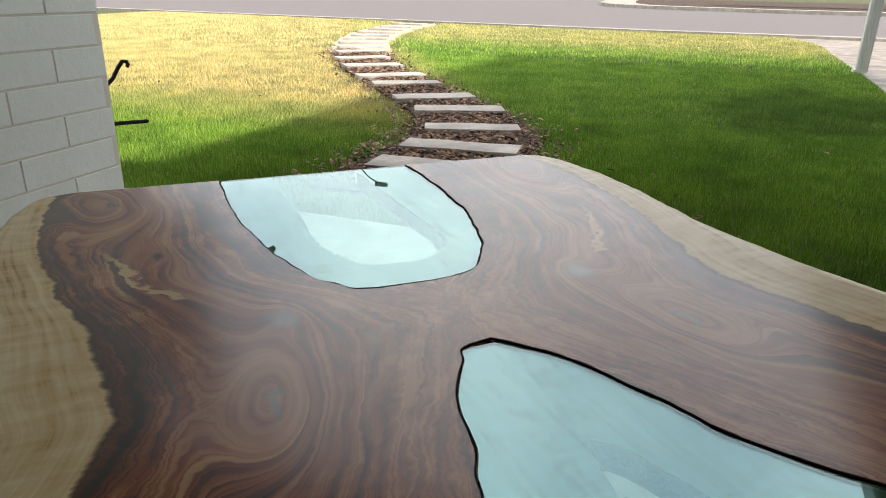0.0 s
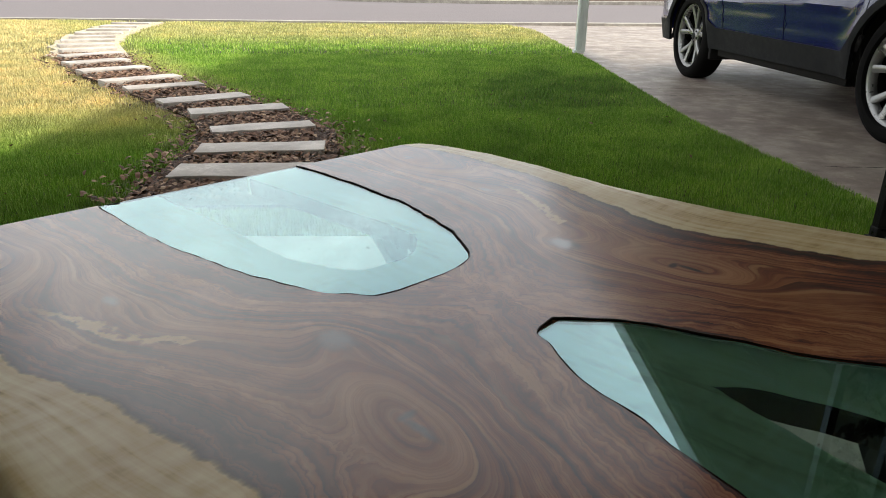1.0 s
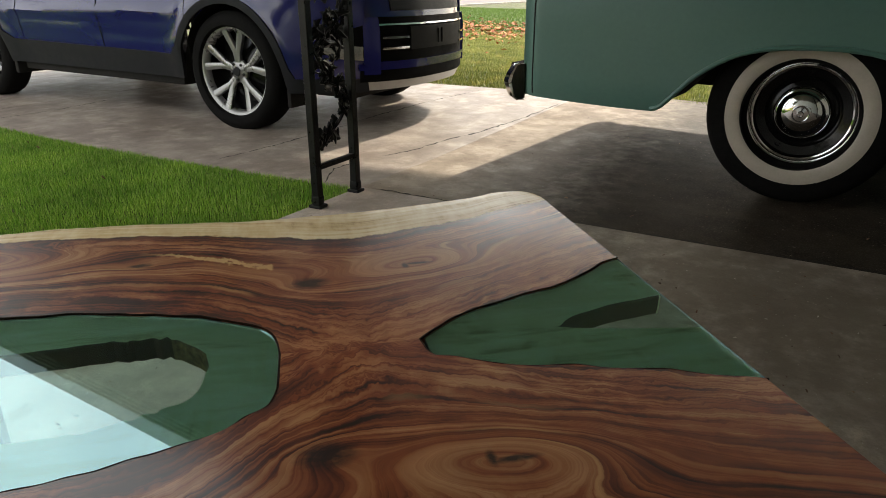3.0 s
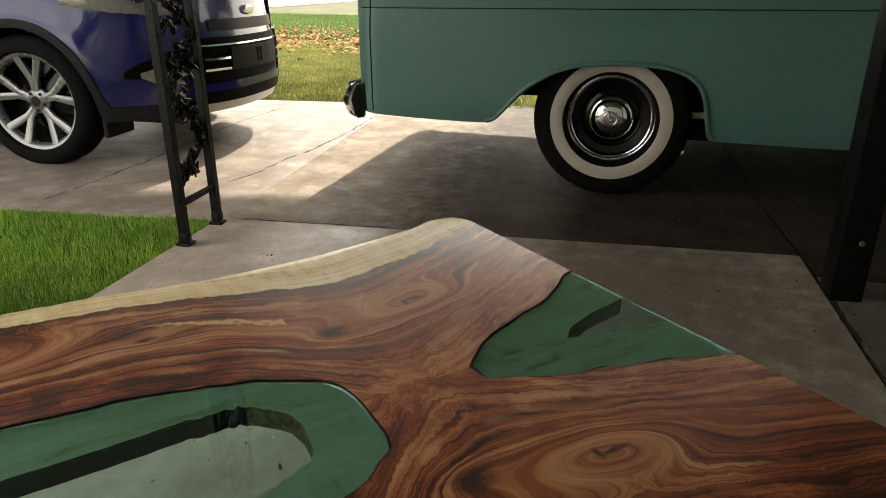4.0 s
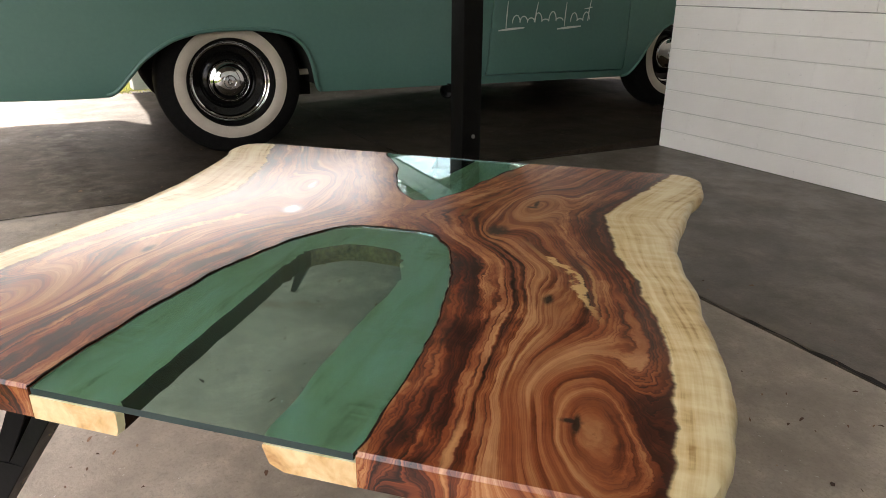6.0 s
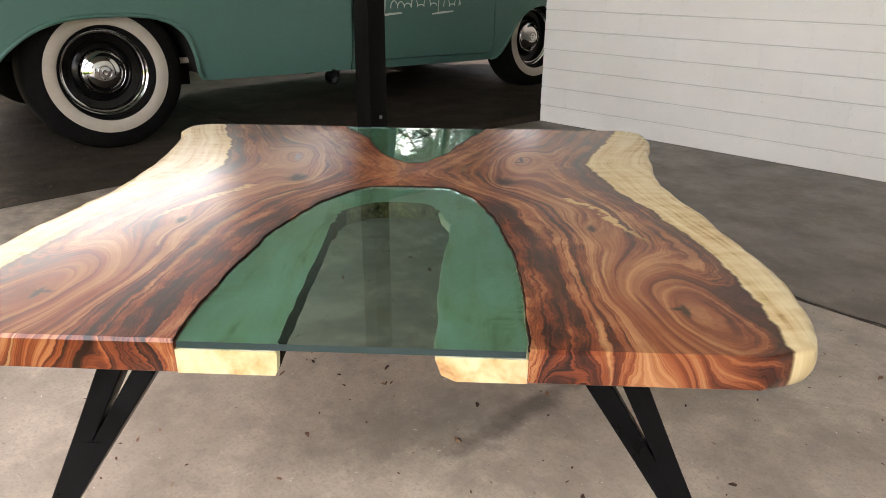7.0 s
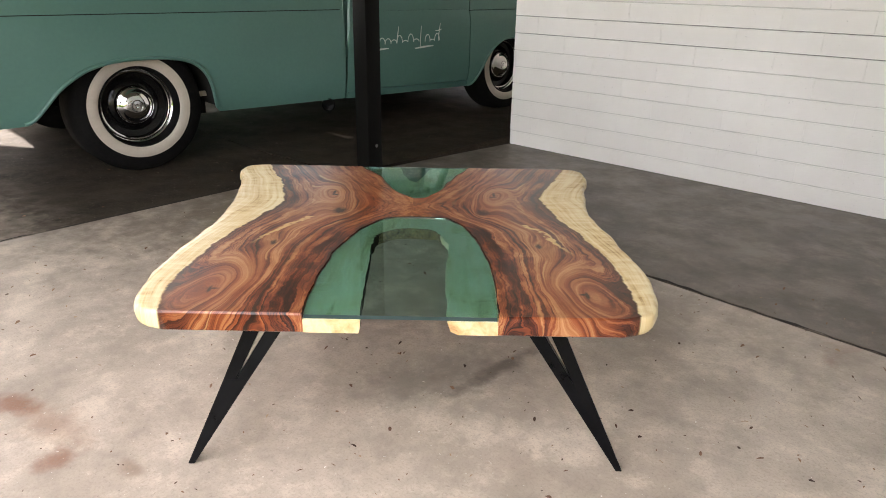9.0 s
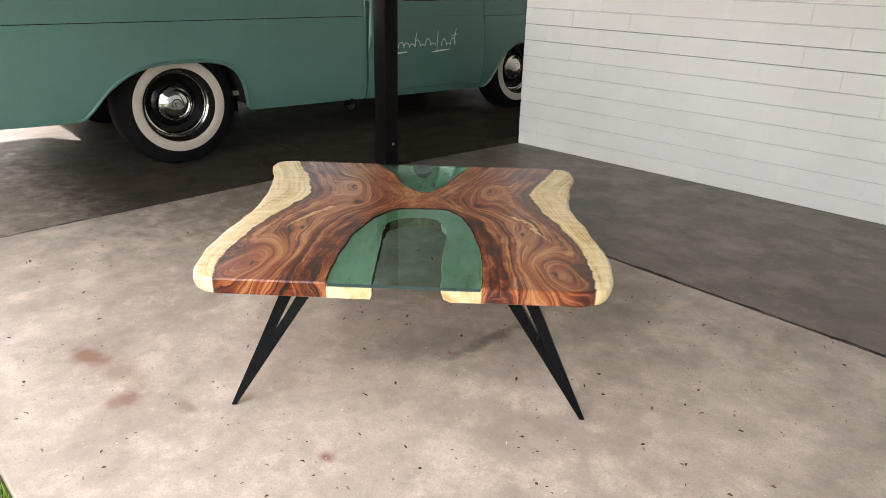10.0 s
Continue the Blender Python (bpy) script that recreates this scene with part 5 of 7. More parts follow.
def build_truck():
    f = Vector((-0.0915, -0.9958, 0.0))
    r = Vector((0.9958, -0.0915, 0.0))
    m = Matrix.Translation((2.745, -0.474, 0.0)) @ Matrix((f, r, Vector((0, 0, 1)))).transposed().to_4x4()
    truck = thing("pickup_truck", m, "vintage teal pickup truck with whitewall tyres parked in the carport", "pickup truck")

    def side(a, z):
        b = 0.0
        if z < 0.45:
            b += 0.06 * ((0.45 - z) / 0.25) ** 2
        if z > 0.80:
            b += 0.018 * min(1.0, (z - 0.80) / 0.08) + 0.05 * max(0.0, z - 0.88)
        return b

    def bed_side(a, z):
        b = side(a, z)
        if a < -1.20:
            b += 0.07 * ((-1.20 - a) / 0.13) ** 2.2
        return b

    bed_low_keys = [(-1.33, 0.355), (-1.28, 0.345), (-0.63, 0.322), (-0.595, 0.326), (-0.57, 0.336), (-0.54, 0.362), (-0.48, 0.425), (-0.42, 0.486), (-0.32, 0.556), (-0.24, 0.595), (-0.12, 0.625), (0.0, 0.635),
                    (0.12, 0.636), (0.25, 0.625), (0.35, 0.599), (0.42, 0.554), (0.462, 0.488), (0.485, 0.40), (0.502, 0.305), (0.525, 0.283), (0.57, 0.280), (1.51, 0.268)]

    def bed_low(a):
        return curve_at(bed_low_keys, a)
    cols = sorted(set(seq(-1.33, -1.18, 8) + seq(-1.18, -0.66, 6) + seq(-0.66, -0.1, 22) + seq(-0.1, 0.3, 10) + seq(0.3, 0.58, 26) + seq(0.58, 1.51, 10)))

    def mirrored(bm):
        for v in bm.verts:
            v.co.y = TW - v.co.y
        bmesh.ops.reverse_faces(bm, faces=bm.faces[:])
        return bm

    bed = part("bed", skin(cols, 10, bed_low, lambda a: 0.892, bed_side, 0.03), M_TEAL, truck, "smooth teal bed side")
    part("bed_rail", skin(cols, 8, lambda a: 0.897, lambda a: 1.05, bed_side, 0.03), M_TEAL, bed)
    part("seam_backing", skin(cols, 2, lambda a: 0.880, lambda a: 0.910, lambda a, z: bed_side(a, z) + 0.032, 0.01), M_DARK, bed)
    part("far_bed_side", mirrored(skin(cols, 12, bed_low, lambda a: 1.05, bed_side, 0.03)), M_TEAL, bed)
    # raised lip round the wheel opening
    lip = [(a, bed_side(a, bed_low(a)) - 0.010, bed_low(a) + 0.010) for a in cols if -0.62 <= a <= 0.53]
    part("arch_lip", tube(lip, 0.011, 8), M_TEAL, bed)
    inner_arch = [[(a, b, bed_low(a) + 0.02) for b in (0.035, 0.42)] for a in cols if -0.57 <= a <= 0.51]
    part("wheel_tub", grid_bm(inner_arch), M_DARK, bed)
    part("tailgate", box(-1.345, -1.315, 0.09, TW - 0.09, 0.40, 1.01, 0.012), M_TEAL, truck)
    part("bed_floor", box(-1.30, 1.48, 0.06, TW - 0.06, 0.66, 0.70), M_TEAL, truck)
    part("tail_seam", tube([(-1.245, -0.0005 + bed_side(-1.245, z), z) for z in seq(0.36, 1.02, 12)], 0.0035, 6), M_DARK, bed)
    # bumper
    bp = []
    for a, b in ((-1.350, 0.035), (-1.385, 0.020), (-1.425, 0.045), (-1.440, 0.20), (-1.440, TW / 2), (-1.440, TW - 0.20), (-1.425, TW - 0.045), (-1.385, TW - 0.02), (-1.350, TW - 0.035)):
        bp.append([(a + o, b, z) for o, z in ((0.050, 0.315), (0.022, 0.330), (-0.004, 0.385), (-0.010, 0.410), (0.006, 0.450), (0.034, 0.492), (0.050, 0.500))])
    bb = grid_bm(bp)
    bb.normal_update()
    part("rear_bumper", thicken(bb, 0.006), M_CHROME, truck, "chrome rear bumper with wrapped ends")
    for b in (0.028, TW - 0.040):
        q = grid_bm([[(-1.300, b, 0.325), (-1.300, b, 0.505)], [(-1.340, b - 0.006, 0.310), (-1.340, b - 0.006, 0.500)], [(-1.388, b, 0.335), (-1.388, b, 0.470)]])
        part("bumper_end", thicken(q, 0.012), M_BLACK, truck, "dark end plate of the bumper")
    # added filler: stops sunlight falling between bumper and tailgate
    part("bumper_gap_block", box(-1.425, -1.335, 0.10, TW - 0.10, 0.34, 0.50, 0.01), M_DARK, truck)
    part("bumper_bracket", box(-1.39, -1.30, 0.05, 0.13, 0.36, 0.44, 0.01), M_DARK, truck)

    # cab: rear pillar, door, rocker, front fender
    def cab_gap(z):
        return 0.055 * ((z - 0.22) / 0.65) ** 1.6 - 0.02
    cab = part("cab", skin(seq(1.545, 1.66, 6), 10, lambda a: 0.262, lambda a: 1.00, lambda a, z: side(a, z) + 0.012, 0.03), M_TEAL, truck, "teal cab")
    for v in cab.data.vertices:
        v.co.x += cab_gap(v.co.z) * 0.9
    door = part("door", skin(seq(1.665, 2.785, 14), 12, lambda a: 0.322 - 0.016 * (a - 1.66), lambda a: 0.880, side, 0.03), M_TEAL, truck, "teal driver's side door with pale script-like lettering strokes")
    dup = part("door_upper", skin(seq(1.665, 2.785, 14), 6, lambda a: 0.8805, lambda a: 1.00, side, 0.03), M_TEAL, door)
    for ob in (door, dup):
        for v in ob.data.vertices:
            k = max(0.0, 1.0 - (v.co.x - 1.665) / 0.25)
            v.co.x += cab_gap(v.co.z) * 0.9 * k
    part("rocker", skin(seq(1.545, 2.84, 14), 3, lambda a: 0.262 - 0.012 * (a - 1.55), lambda a: 0.313 - 0.016 * (a - 1.66), lambda a, z: side(a, z) + 0.004, 0.03), M_TEAL, truck)
    fl_keys = [(2.79, 0.247), (2.84, 0.252), (2.88, 0.282), (2.93, 0.350), (2.99, 0.448), (3.06, 0.528), (3.15, 0.590), (3.25, 0.625), (3.38, 0.630), (3.52, 0.60), (3.63, 0.52),
               (3.70, 0.41), (3.74, 0.31), (3.78, 0.29), (4.02, 0.34)]
    fcols = sorted(set(seq(2.795, 2.86, 4) + seq(2.86, 3.25, 22) + seq(3.25, 3.79, 20) + seq(3.79, 4.02, 6)))

    def fender_side(a, z):
        return side(a, z) + (0.10 * ((a - 3.7) / 0.32) ** 2 if a > 3.7 else 0.0)
    fender = part("front_fender", skin(fcols, 8, lambda a: curve_at(fl_keys, a), lambda a: 0.868, fender_side, 0.03), M_TEAL, truck)
    part("upper_fender", skin(fcols, 4, lambda a: 0.874, lambda a: 0.99, fender_side, 0.03), M_TEAL, fender)
    part("arch_lip", tube([(a, fender_side(a, curve_at(fl_keys, a)) - 0.004, curve_at(fl_keys, a) + 0.004) for a in fcols if a < 3.76], 0.009, 6), M_TEAL, fender)
    part("wheel_tub", grid_bm([[(a, b, curve_at(fl_keys, a) + 0.02) for b in (0.035, 0.30)] for a in fcols if a < 3.76]), M_DARK, fender)
    part("far_fender", mirrored(skin(fcols, 8, lambda a: curve_at(fl_keys, a), lambda a: 0.99, fender_side, 0.03)), M_TEAL, fender)
    part("far_door", mirrored(skin(seq(1.545, 2.785, 10), 8, lambda a: 0.262, lambda a: 1.00, side, 0.03)), M_TEAL, truck)
    part("hood", box(2.80, 4.03, 0.08, TW - 0.08, 0.97, 1.02, 0.02), M_TEAL, truck)
    part("nose", box(3.98, 4.05, 0.10, TW - 0.10, 0.42, 0.98, 0.02), M_TEAL, truck)
    part("front_bumper", box(4.06, 4.16, 0.0, TW, 0.36, 0.50, 0.03), M_CHROME, truck)
    # greenhouse
    part("roof", box(1.62, 2.70, 0.22, TW - 0.22, 1.56, 1.66, 0.045), M_TEAL, truck)
    # broad rear quarter pillars and the back wall round the rear window
    for b0, b1, k in ((0.055, 0.215, 1), (TW - 0.055, TW - 0.215, -1)):
        rows = []
        for z in seq(0.99, 1.58, 7):
            q = (z - 0.99) / 0.59
            b = b0 + (b1 - b0) * q ** 1.3
            rows.append([(1.60 + 0.05 * q, b + 0.07 * k, z), (1.615 + 0.05 * q, b + 0.022 * k, z), (1.66 + 0.05 * q, b, z), (1.90 + 0.03 * q, b, z)])
        part("rear_quarter_panel", thicken(grid_bm(rows), 0.02), M_TEAL, truck)
    part("back_wall_lower", box(1.600, 1.640, 0.12, TW - 0.12, 1.00, 1.16, 0.01), M_TEAL, truck)
    part("back_wall_upper", box(1.630, 1.670, 0.25, TW - 0.25, 1.47, 1.58, 0.01), M_TEAL, truck)
    part("window_post", tube([(2.42, 0.115, 1.00), (2.44, 0.215, 1.56)], 0.016, 8), M_TEAL, truck)
    for a0, a1 in ((2.66, 2.84),):
        for b0, b1 in ((0.12, 0.17), (TW - 0.17, TW - 0.12)):
            q = tube([(a1, b0 if b0 < 1 else b1, 0.99), (a0 if a0 > 2 else a1, (b0 if b0 < 1 else b1) + (0.11 if b0 < 1 else -0.11), 1.58)], 0.035, 8)
            part("roof_pillar", q, M_TEAL, truck)
    for b0, b1 in ((0.115, 0.225), (TW - 0.115, TW - 0.225)):
        part("side_window", thicken(grid_bm([[(1.91, b0, 1.00), (2.78, b0, 1.00)], [(1.93, b1, 1.56), (2.66, b1, 1.56)]]), 0.005), M_CLEAR, truck)
    part("rear_window", thicken(grid_bm([[(1.622, 0.2, 1.15), (1.622, TW - 0.2, 1.15)], [(1.648, 0.28, 1.48), (1.648, TW - 0.28, 1.48)]]), 0.005), M_CLEAR, truck)
    part("windscreen", thicken(grid_bm([[(2.86, 0.16, 1.02), (2.86, TW - 0.16, 1.02)], [(2.68, 0.26, 1.57), (2.68, TW - 0.26, 1.57)]]), 0.005), M_CLEAR, truck)
    part("cab_back", box(1.56, 1.60, 0.08, TW - 0.08, 0.30, 1.00), M_TEAL, truck)
    part("cab_floor", box(1.60, 2.88, 0.05, TW - 0.05, 0.36, 0.40), M_DARK, truck)
    part("firewall", box(2.86, 2.90, 0.08, TW - 0.08, 0.36, 0.99), M_DARK, truck)
    part("steering_wheel", tube([(2.40 + 0.05 * math.sin(q), 0.50 + 0.20 * math.cos(q), 1.02 + 0.17 * math.sin(q)) for q in seq(0.0, 6.2832, 24)], 0.012, 6), M_BLACK, truck, "thin black steering wheel")
    part("seat_back", box(1.68, 1.80, 0.15, TW - 0.15, 0.70, 1.12, 0.04), M_DARK, truck)
    part("seat", box(1.82, 2.25, 0.15, TW - 0.15, 0.62, 0.80, 0.05), M_DARK, truck)
    # underside
    for b in (0.52, TW - 0.60):
        part("frame_rail", box(-1.25, 4.0, b, b + 0.08, 0.40, 0.54), M_DARK, truck)
    # two added fillers that block sun streaks through the gap behind the cab
    part("cab_gap_light_block", box(1.505, 1.566, 0.60, 0.64, 0.18, 1.04, 0.004), M_DARK, truck)
    part("cab_gap_light_block", box(1.47, 1.66, TW - 0.10, TW - 0.06, 0.25, 1.40, 0.005), M_DARK, truck)
    part("rear_axle", tube([(0.0, 0.2, 0.36), (0.0, TW - 0.2, 0.36)], 0.045, 12), M_DARK, truck)
    part("front_axle", tube([(3.23, 0.2, 0.34), (3.23, TW - 0.2, 0.34)], 0.04, 12), M_DARK, truck)
    part("spring", box(-0.30, 0.62, 0.42, 0.50, 0.33, 0.40, 0.01), M_DARK, truck)
    part("inner_panel", box(0.28, 0.53, 0.262, 0.29, 0.235, 0.62, 0.002), M_DARK, truck)
    part("shackle_plate", box(0.40, 0.508, 0.140, 0.158, 0.370, 0.402, 0.003), M_WHITEWALL, truck, "bare metal bracket")
    part("exhaust_pipe", tube([(2.6, 0.62, 0.30), (1.75, 0.44, 0.275), (1.52, 0.27, 0.255), (1.40, 0.08, 0.238)], 0.044, 16), M_BLACK, truck, "black exhaust tailpipe")
    part("tailpipe_tip", lathe([(0.040, 0.0), (0.040, 0.06), (0.048, 0.06), (0.048, 0.0)], 20, closed=True), M_BLACK, truck, "dark tailpipe tip").matrix_local = Matrix.Translation((1.40, 0.08, 0.238)) @ Vector((-0.10, -0.14, -0.014)).to_track_quat('Z', 'Y').to_matrix().to_4x4()
    for a, z, floor_z in ((0.030, 0.356, -0.04), (3.34, 0.384, 0.0)):
        truck_wheel(truck, a, 0.145, z, floor_z)
        truck_wheel(truck, a, TW - 0.145, z, floor_z, True)
    # pale brush-stroke mark on the door: plain strokes, no letters
    rnd = random.Random(6)

    def stroke(pts, wd):
        pts = [(2.465 - (2.465 - a) * 1.24, z) for a, z in pts]
        rows = []
        for i, (a, z) in enumerate(pts):
            p, q = pts[max(0, i - 1)], pts[min(len(pts) - 1, i + 1)]
            d = Vector((q[0] - p[0], q[1] - p[1])).normalized()
            k = wd * (0.55 if i in (0, len(pts) - 1) else 1.0)
            rows.append([(a + s * d.y * k, side(a, z) - 0.0022, z - s * d.x * k) for s in (-1, 1)])
        b = grid_bm(rows)
        b.normal_update()
        b.faces.ensure_lookup_table()
        if b.faces[0].normal.y > 0:
            bmesh.ops.reverse_faces(b, faces=b.faces[:])
        part("paint_stroke", b, M_CREAM, door, "pale cream painted stroke", 0)
    for a0, zl, zh in ((1.905, 0.600, 0.775), (2.275, 0.600, 0.765)):
        stroke([(a0, zl - 0.008), (a0 + 0.004, (zl + zh) / 2), (a0 + 0.010, zh)], 0.0042)
        stroke([(a0 - 0.045, zl - 0.004), (a0 + 0.03, zl + 0.004), (a0 + 0.115, zl + 0.010)], 0.0075)
    def scribble(a0, a1, humps, high, seed):
        """A running brush line of loops, thick and thin, that spells nothing."""
        pts = []
        for k in range(humps * 10 + 1):
            u = k / (humps * 10)
            ph = 2 * math.pi * humps * u
            up = high * (0.62 + 0.38 * math.sin(seed + 2.7 * math.floor(humps * u)))
            pts.append((a0 + (a1 - a0) * u - 0.009 * math.sin(ph), 0.640 + 0.5 * up * (1 - math.cos(ph)) + 0.008 * u))
        stroke(pts, 0.0036)
    scribble(1.945, 2.265, 7, 0.062, 0.4)
    scribble(2.318, 2.440, 3, 0.058, 1.9)
    for a0, zh in ((2.085, 0.768), (2.432, 0.778)):
        stroke([(a0, 0.642), (a0 + 0.004, 0.70), (a0 + 0.016, zh)], 0.0046)
    stroke([(2.405, 0.722), (2.43, 0.724), (2.46, 0.732)], 0.004)
    return truck


build_truck()

CW = 1.84     # the car's width


def car_wheel(car, a, b, z, far=False):
    R = 0.366
    w = part("wheel", lathe([(0.0, 0.015), (0.05, 0.018), (0.23, -0.035), (0.245, 0.04), (0.266, 0.078), (0.272, 0.080), (0.274, 0.070), (0.270, 0.0), (0.270, -0.08), (0.0, -0.08)], 64), M_BLACK, car, "dark wheel barrel")
    put_under(w, car, wheel_frame(a, b, z, far))
    t = part("tyre", tyre_mesh(R, 0.270, 0.225), M_RUBBER, w, "black rubber tyre")
    flatten_foot(t, R - z + 0.001)
    part("rim", lathe([(0.238, 0.055), (0.250, 0.078), (0.266, 0.088), (0.279, 0.087), (0.280, 0.070), (0.238, 0.040)], 64, closed=True), M_ALLOY, w, "silver alloy rim")
    for k in range(5):
        ang = 2 * math.pi * k / 5 + 0.3
        b2 = bmesh.new()
        for d in (-1, 1):
            # each spoke splits into two broad arms
            rows = []
            for q in range(7):
                t_ = q / 6
                rr = 0.040 + (0.256 - 0.040) * t_
                off = d * (0.006 + 0.066 * max(0.0, t_ - 0.30) / 0.70)
                wd = 0.0165 + 0.0085 * t_
                h = 0.050 + 0.032 * t_ ** 1.5
                rows.append([(rr, off - wd, h - 0.026), (rr, off - wd, h - 0.004), (rr, off - wd * 0.6, h), (rr, off + wd * 0.6, h), (rr, off + wd, h - 0.004), (rr, off + wd, h - 0.026)])
            join(b2, grid_bm(rows))
        bmesh.ops.recalc_face_normals(b2, faces=b2.faces[:])
        b2.normal_update()
        if sum(f.normal.z for f in b2.faces) < 0:
            bmesh.ops.reverse_faces(b2, faces=b2.faces[:])
        bmesh.ops.transform(b2, matrix=Matrix.Rotation(ang, 4, 'Z'), verts=b2.verts)
        part("spoke", b2, M_ALLOY, w)
    part("hub", lathe([(0.0, 0.060), (0.030, 0.060), (0.034, 0.055), (0.058, 0.050), (0.070, 0.040), (0.072, 0.02)], 32), M_ALLOY, w)
    part("centre_cap", lathe([(0.0, 0.067), (0.026, 0.065), (0.030, 0.058)], 24), M_CLAD, w)
    for k in range(5):
        ang = 2 * math.pi * (k + 0.5) / 5 + 0.3
        nb = lathe([(0.0, 0.060), (0.008, 0.058), (0.009, 0.044)], 8)
        bmesh.ops.translate(nb, verts=nb.verts, vec=(0.050 * math.cos(ang), 0.050 * math.sin(ang), 0))
        part("lug_nut", nb, M_BLACK, w)
    part("brake_disc", lathe([(0.0, -0.02), (0.16, -0.02), (0.16, -0.03)], 40), M_SILVER, w)
    return w


def build_car():
    f = Vector((0.010, -0.9999, -0.0145)).normalized()
    r = Vector((0.9999, 0.010, 0.0))
    up = f.cross(r).normalized()
    m = Matrix.Translation((2.755, 5.71, ground_z(5.71) - 0.018)) @ Matrix((f, r, up)).transposed().to_4x4() @ Matrix.Diagonal((1.06, 1.06, 1.06, 1.0))
    car = thing("suv_car", m, "dark blue compact SUV with silver alloy wheels parked on the driveway", "car")
    WB, RAD = 2.69, 0.405

    def arch(a, rad, base):
        z = base
        for c in (0.0, WB):
            d = abs(a - c)
            if d < rad:
                z = max(z, 0.358 + math.sqrt(max(0.0, rad * rad - d * d)))
        return z

    def plan(a):
        """How far the body's side lies inwards at a."""
        if a > 2.95:
            return 0.30 * ((a - 2.95) / 0.55) ** 2.2
        if a < -0.5:
            return 0.16 * ((-0.5 - a) / 0.45) ** 2.2
        return 0.0

    def side(a, z):
        b = plan(a)
        b += 0.05 * max(0.0, (0.50 - z) / 0.25)
        if z > 0.72:
            b += 0.35 * max(0.0, z - 0.72) ** 1.5
        b -= 0.022 * math.exp(-((z - 0.66 - 0.02 * a) / 0.035) ** 2) * (1.0 if 0.2 < a < 2.3 else 0.0)
        if 0.45 < a < 2.2 and z < 0.56:
            b += 0.012
        for c in (0.0, WB):
            d = math.hypot(a - c, z - 0.358)
            b -= 0.020 * math.exp(-((d - 0.45) / 0.08) ** 2)
        return b

    cols = sorted(set(seq(-0.95, -0.42, 8) + seq(-0.42, 0.42, 44) + seq(0.42, 2.27, 20) + seq(2.27, 3.11, 44) + seq(3.11, 3.5, 14)))

    def mirrored(bm):
        for v in bm.verts:
            v.co.y = CW - v.co.y
        bmesh.ops.reverse_faces(bm, faces=bm.faces[:])
        return bm

    def low(a):
        return arch(a, RAD, 0.292 if a < 2.9 else 0.262)

    def clad_top(a):
        base = 0.465 - 0.012 * (a - 0.4)
        if a > 3.05:
            base = 0.345
        return max(arch(a, RAD + 0.046, base), low(a) + 0.004)

    def belt(a):
        return 0.96 - 0.015 * max(0.0, a - 1.5)
    for flip in (False, True):
        fix = mirrored if flip else (lambda q: q)
        side_panel = part("body_side", fix(skin(cols, 14, lambda a: clad_top(a) - 0.002, belt, side, 0.02)), M_BLUE, car, "glossy dark blue door and wing panels")
        part("cladding", fix(skin(cols, 4, low, clad_top, lambda a, z: side(a, z) - 0.010, 0.025)), M_CLAD, car, "grey plastic lower cladding")
        part("wheel_liner", fix(grid_bm([[(a, b, low(a) + 0.015) for b in (0.03, 0.34)] for a in cols if abs(a) < 0.42])), M_DARK, car)
        part("wheel_liner", fix(grid_bm([[(a, b, low(a) + 0.015) for b in (0.03, 0.34)] for a in cols if abs(a - WB) < 0.42])), M_DARK, car)
        for a in (0.62, 1.52, 2.36):
            sm = tube([(a + 0.02 * (z - 0.5), side(a, z) - 0.0008, z) for z in seq(0.30, 0.94, 12)], 0.003, 5)
            part("door_seam", fix(sm), M_DARK, side_panel)
        part("side_window", fix(thicken(grid_bm([[(a, 0.135, 0.96), (a, 0.30, 1.50)] for a in (-0.3, 0.6, 1.5, 2.0)]), 0.01)), M_WINDOW, car)

    # nose: a curved front wrapped between the wings
    def front_a(b, z):
        q = abs(b - CW / 2) / (CW / 2)
        a = 3.645 - 0.16 * min(1.0, q / 0.68) ** 2.6 - (0.10 * max(0.0, q - 0.6) / 0.4)
        a += -0.05 * max(0.0, z - 0.62) / 0.3 - 0.05 * max(0.0, 0.34 - z) / 0.1
        return a

    def face(b0, b1, z0, z1, material, name, proud=0.0, nb=14, nz=4, label="", depth=0.02, skew=0.0):
        rows = []
        for i in range(nb + 1):
            b = b0 + (b1 - b0) * i / nb
            rows.append([(front_a(b, z0 + (z1 - z0) * k / nz) + proud, b, z0 + (z1 - z0) * k / nz + skew * abs(b - CW / 2)) for k in range(nz + 1)])
        q = grid_bm(rows)
        q.normal_update()
        if sum(t.normal.x for t in q.faces) < 0:
            bmesh.ops.reverse_faces(q, faces=q.faces[:])
        return part(name, thicken(q, depth), material, car, label)
    face(0.30, CW - 0.30, 0.62, 0.93, M_BLUE, "nose_panel", 0.0, 18, 8)
    face(0.30, CW - 0.30, 0.36, 0.62, M_BLUE, "front_bumper", -0.002, 18, 6)
    face(0.32, CW - 0.32, 0.270, 0.322, M_SKID, "skid_plate", 0.012, 18, 4, "pale grey skid plate", 0.03)
    face(0.26, CW - 0.26, 0.395, 0.428, M_BLUE, "bumper_lip", 0.026, 18, 3, "blue bumper lip below the grille")
    face(0.28, CW - 0.28, 0.324, 0.396, M_SLOT, "lower_slot", 0.018, 16, 4, "black lower intake")
    face(0.35, CW - 0.35, 0.442, 0.700, M_SLOT, "grille", 0.012, 16, 5, "black grille with chrome bars")
    face(0.33, CW - 0.33, 0.424, 0.444, M_BLUE, "grille_sill", 0.030, 16, 2)
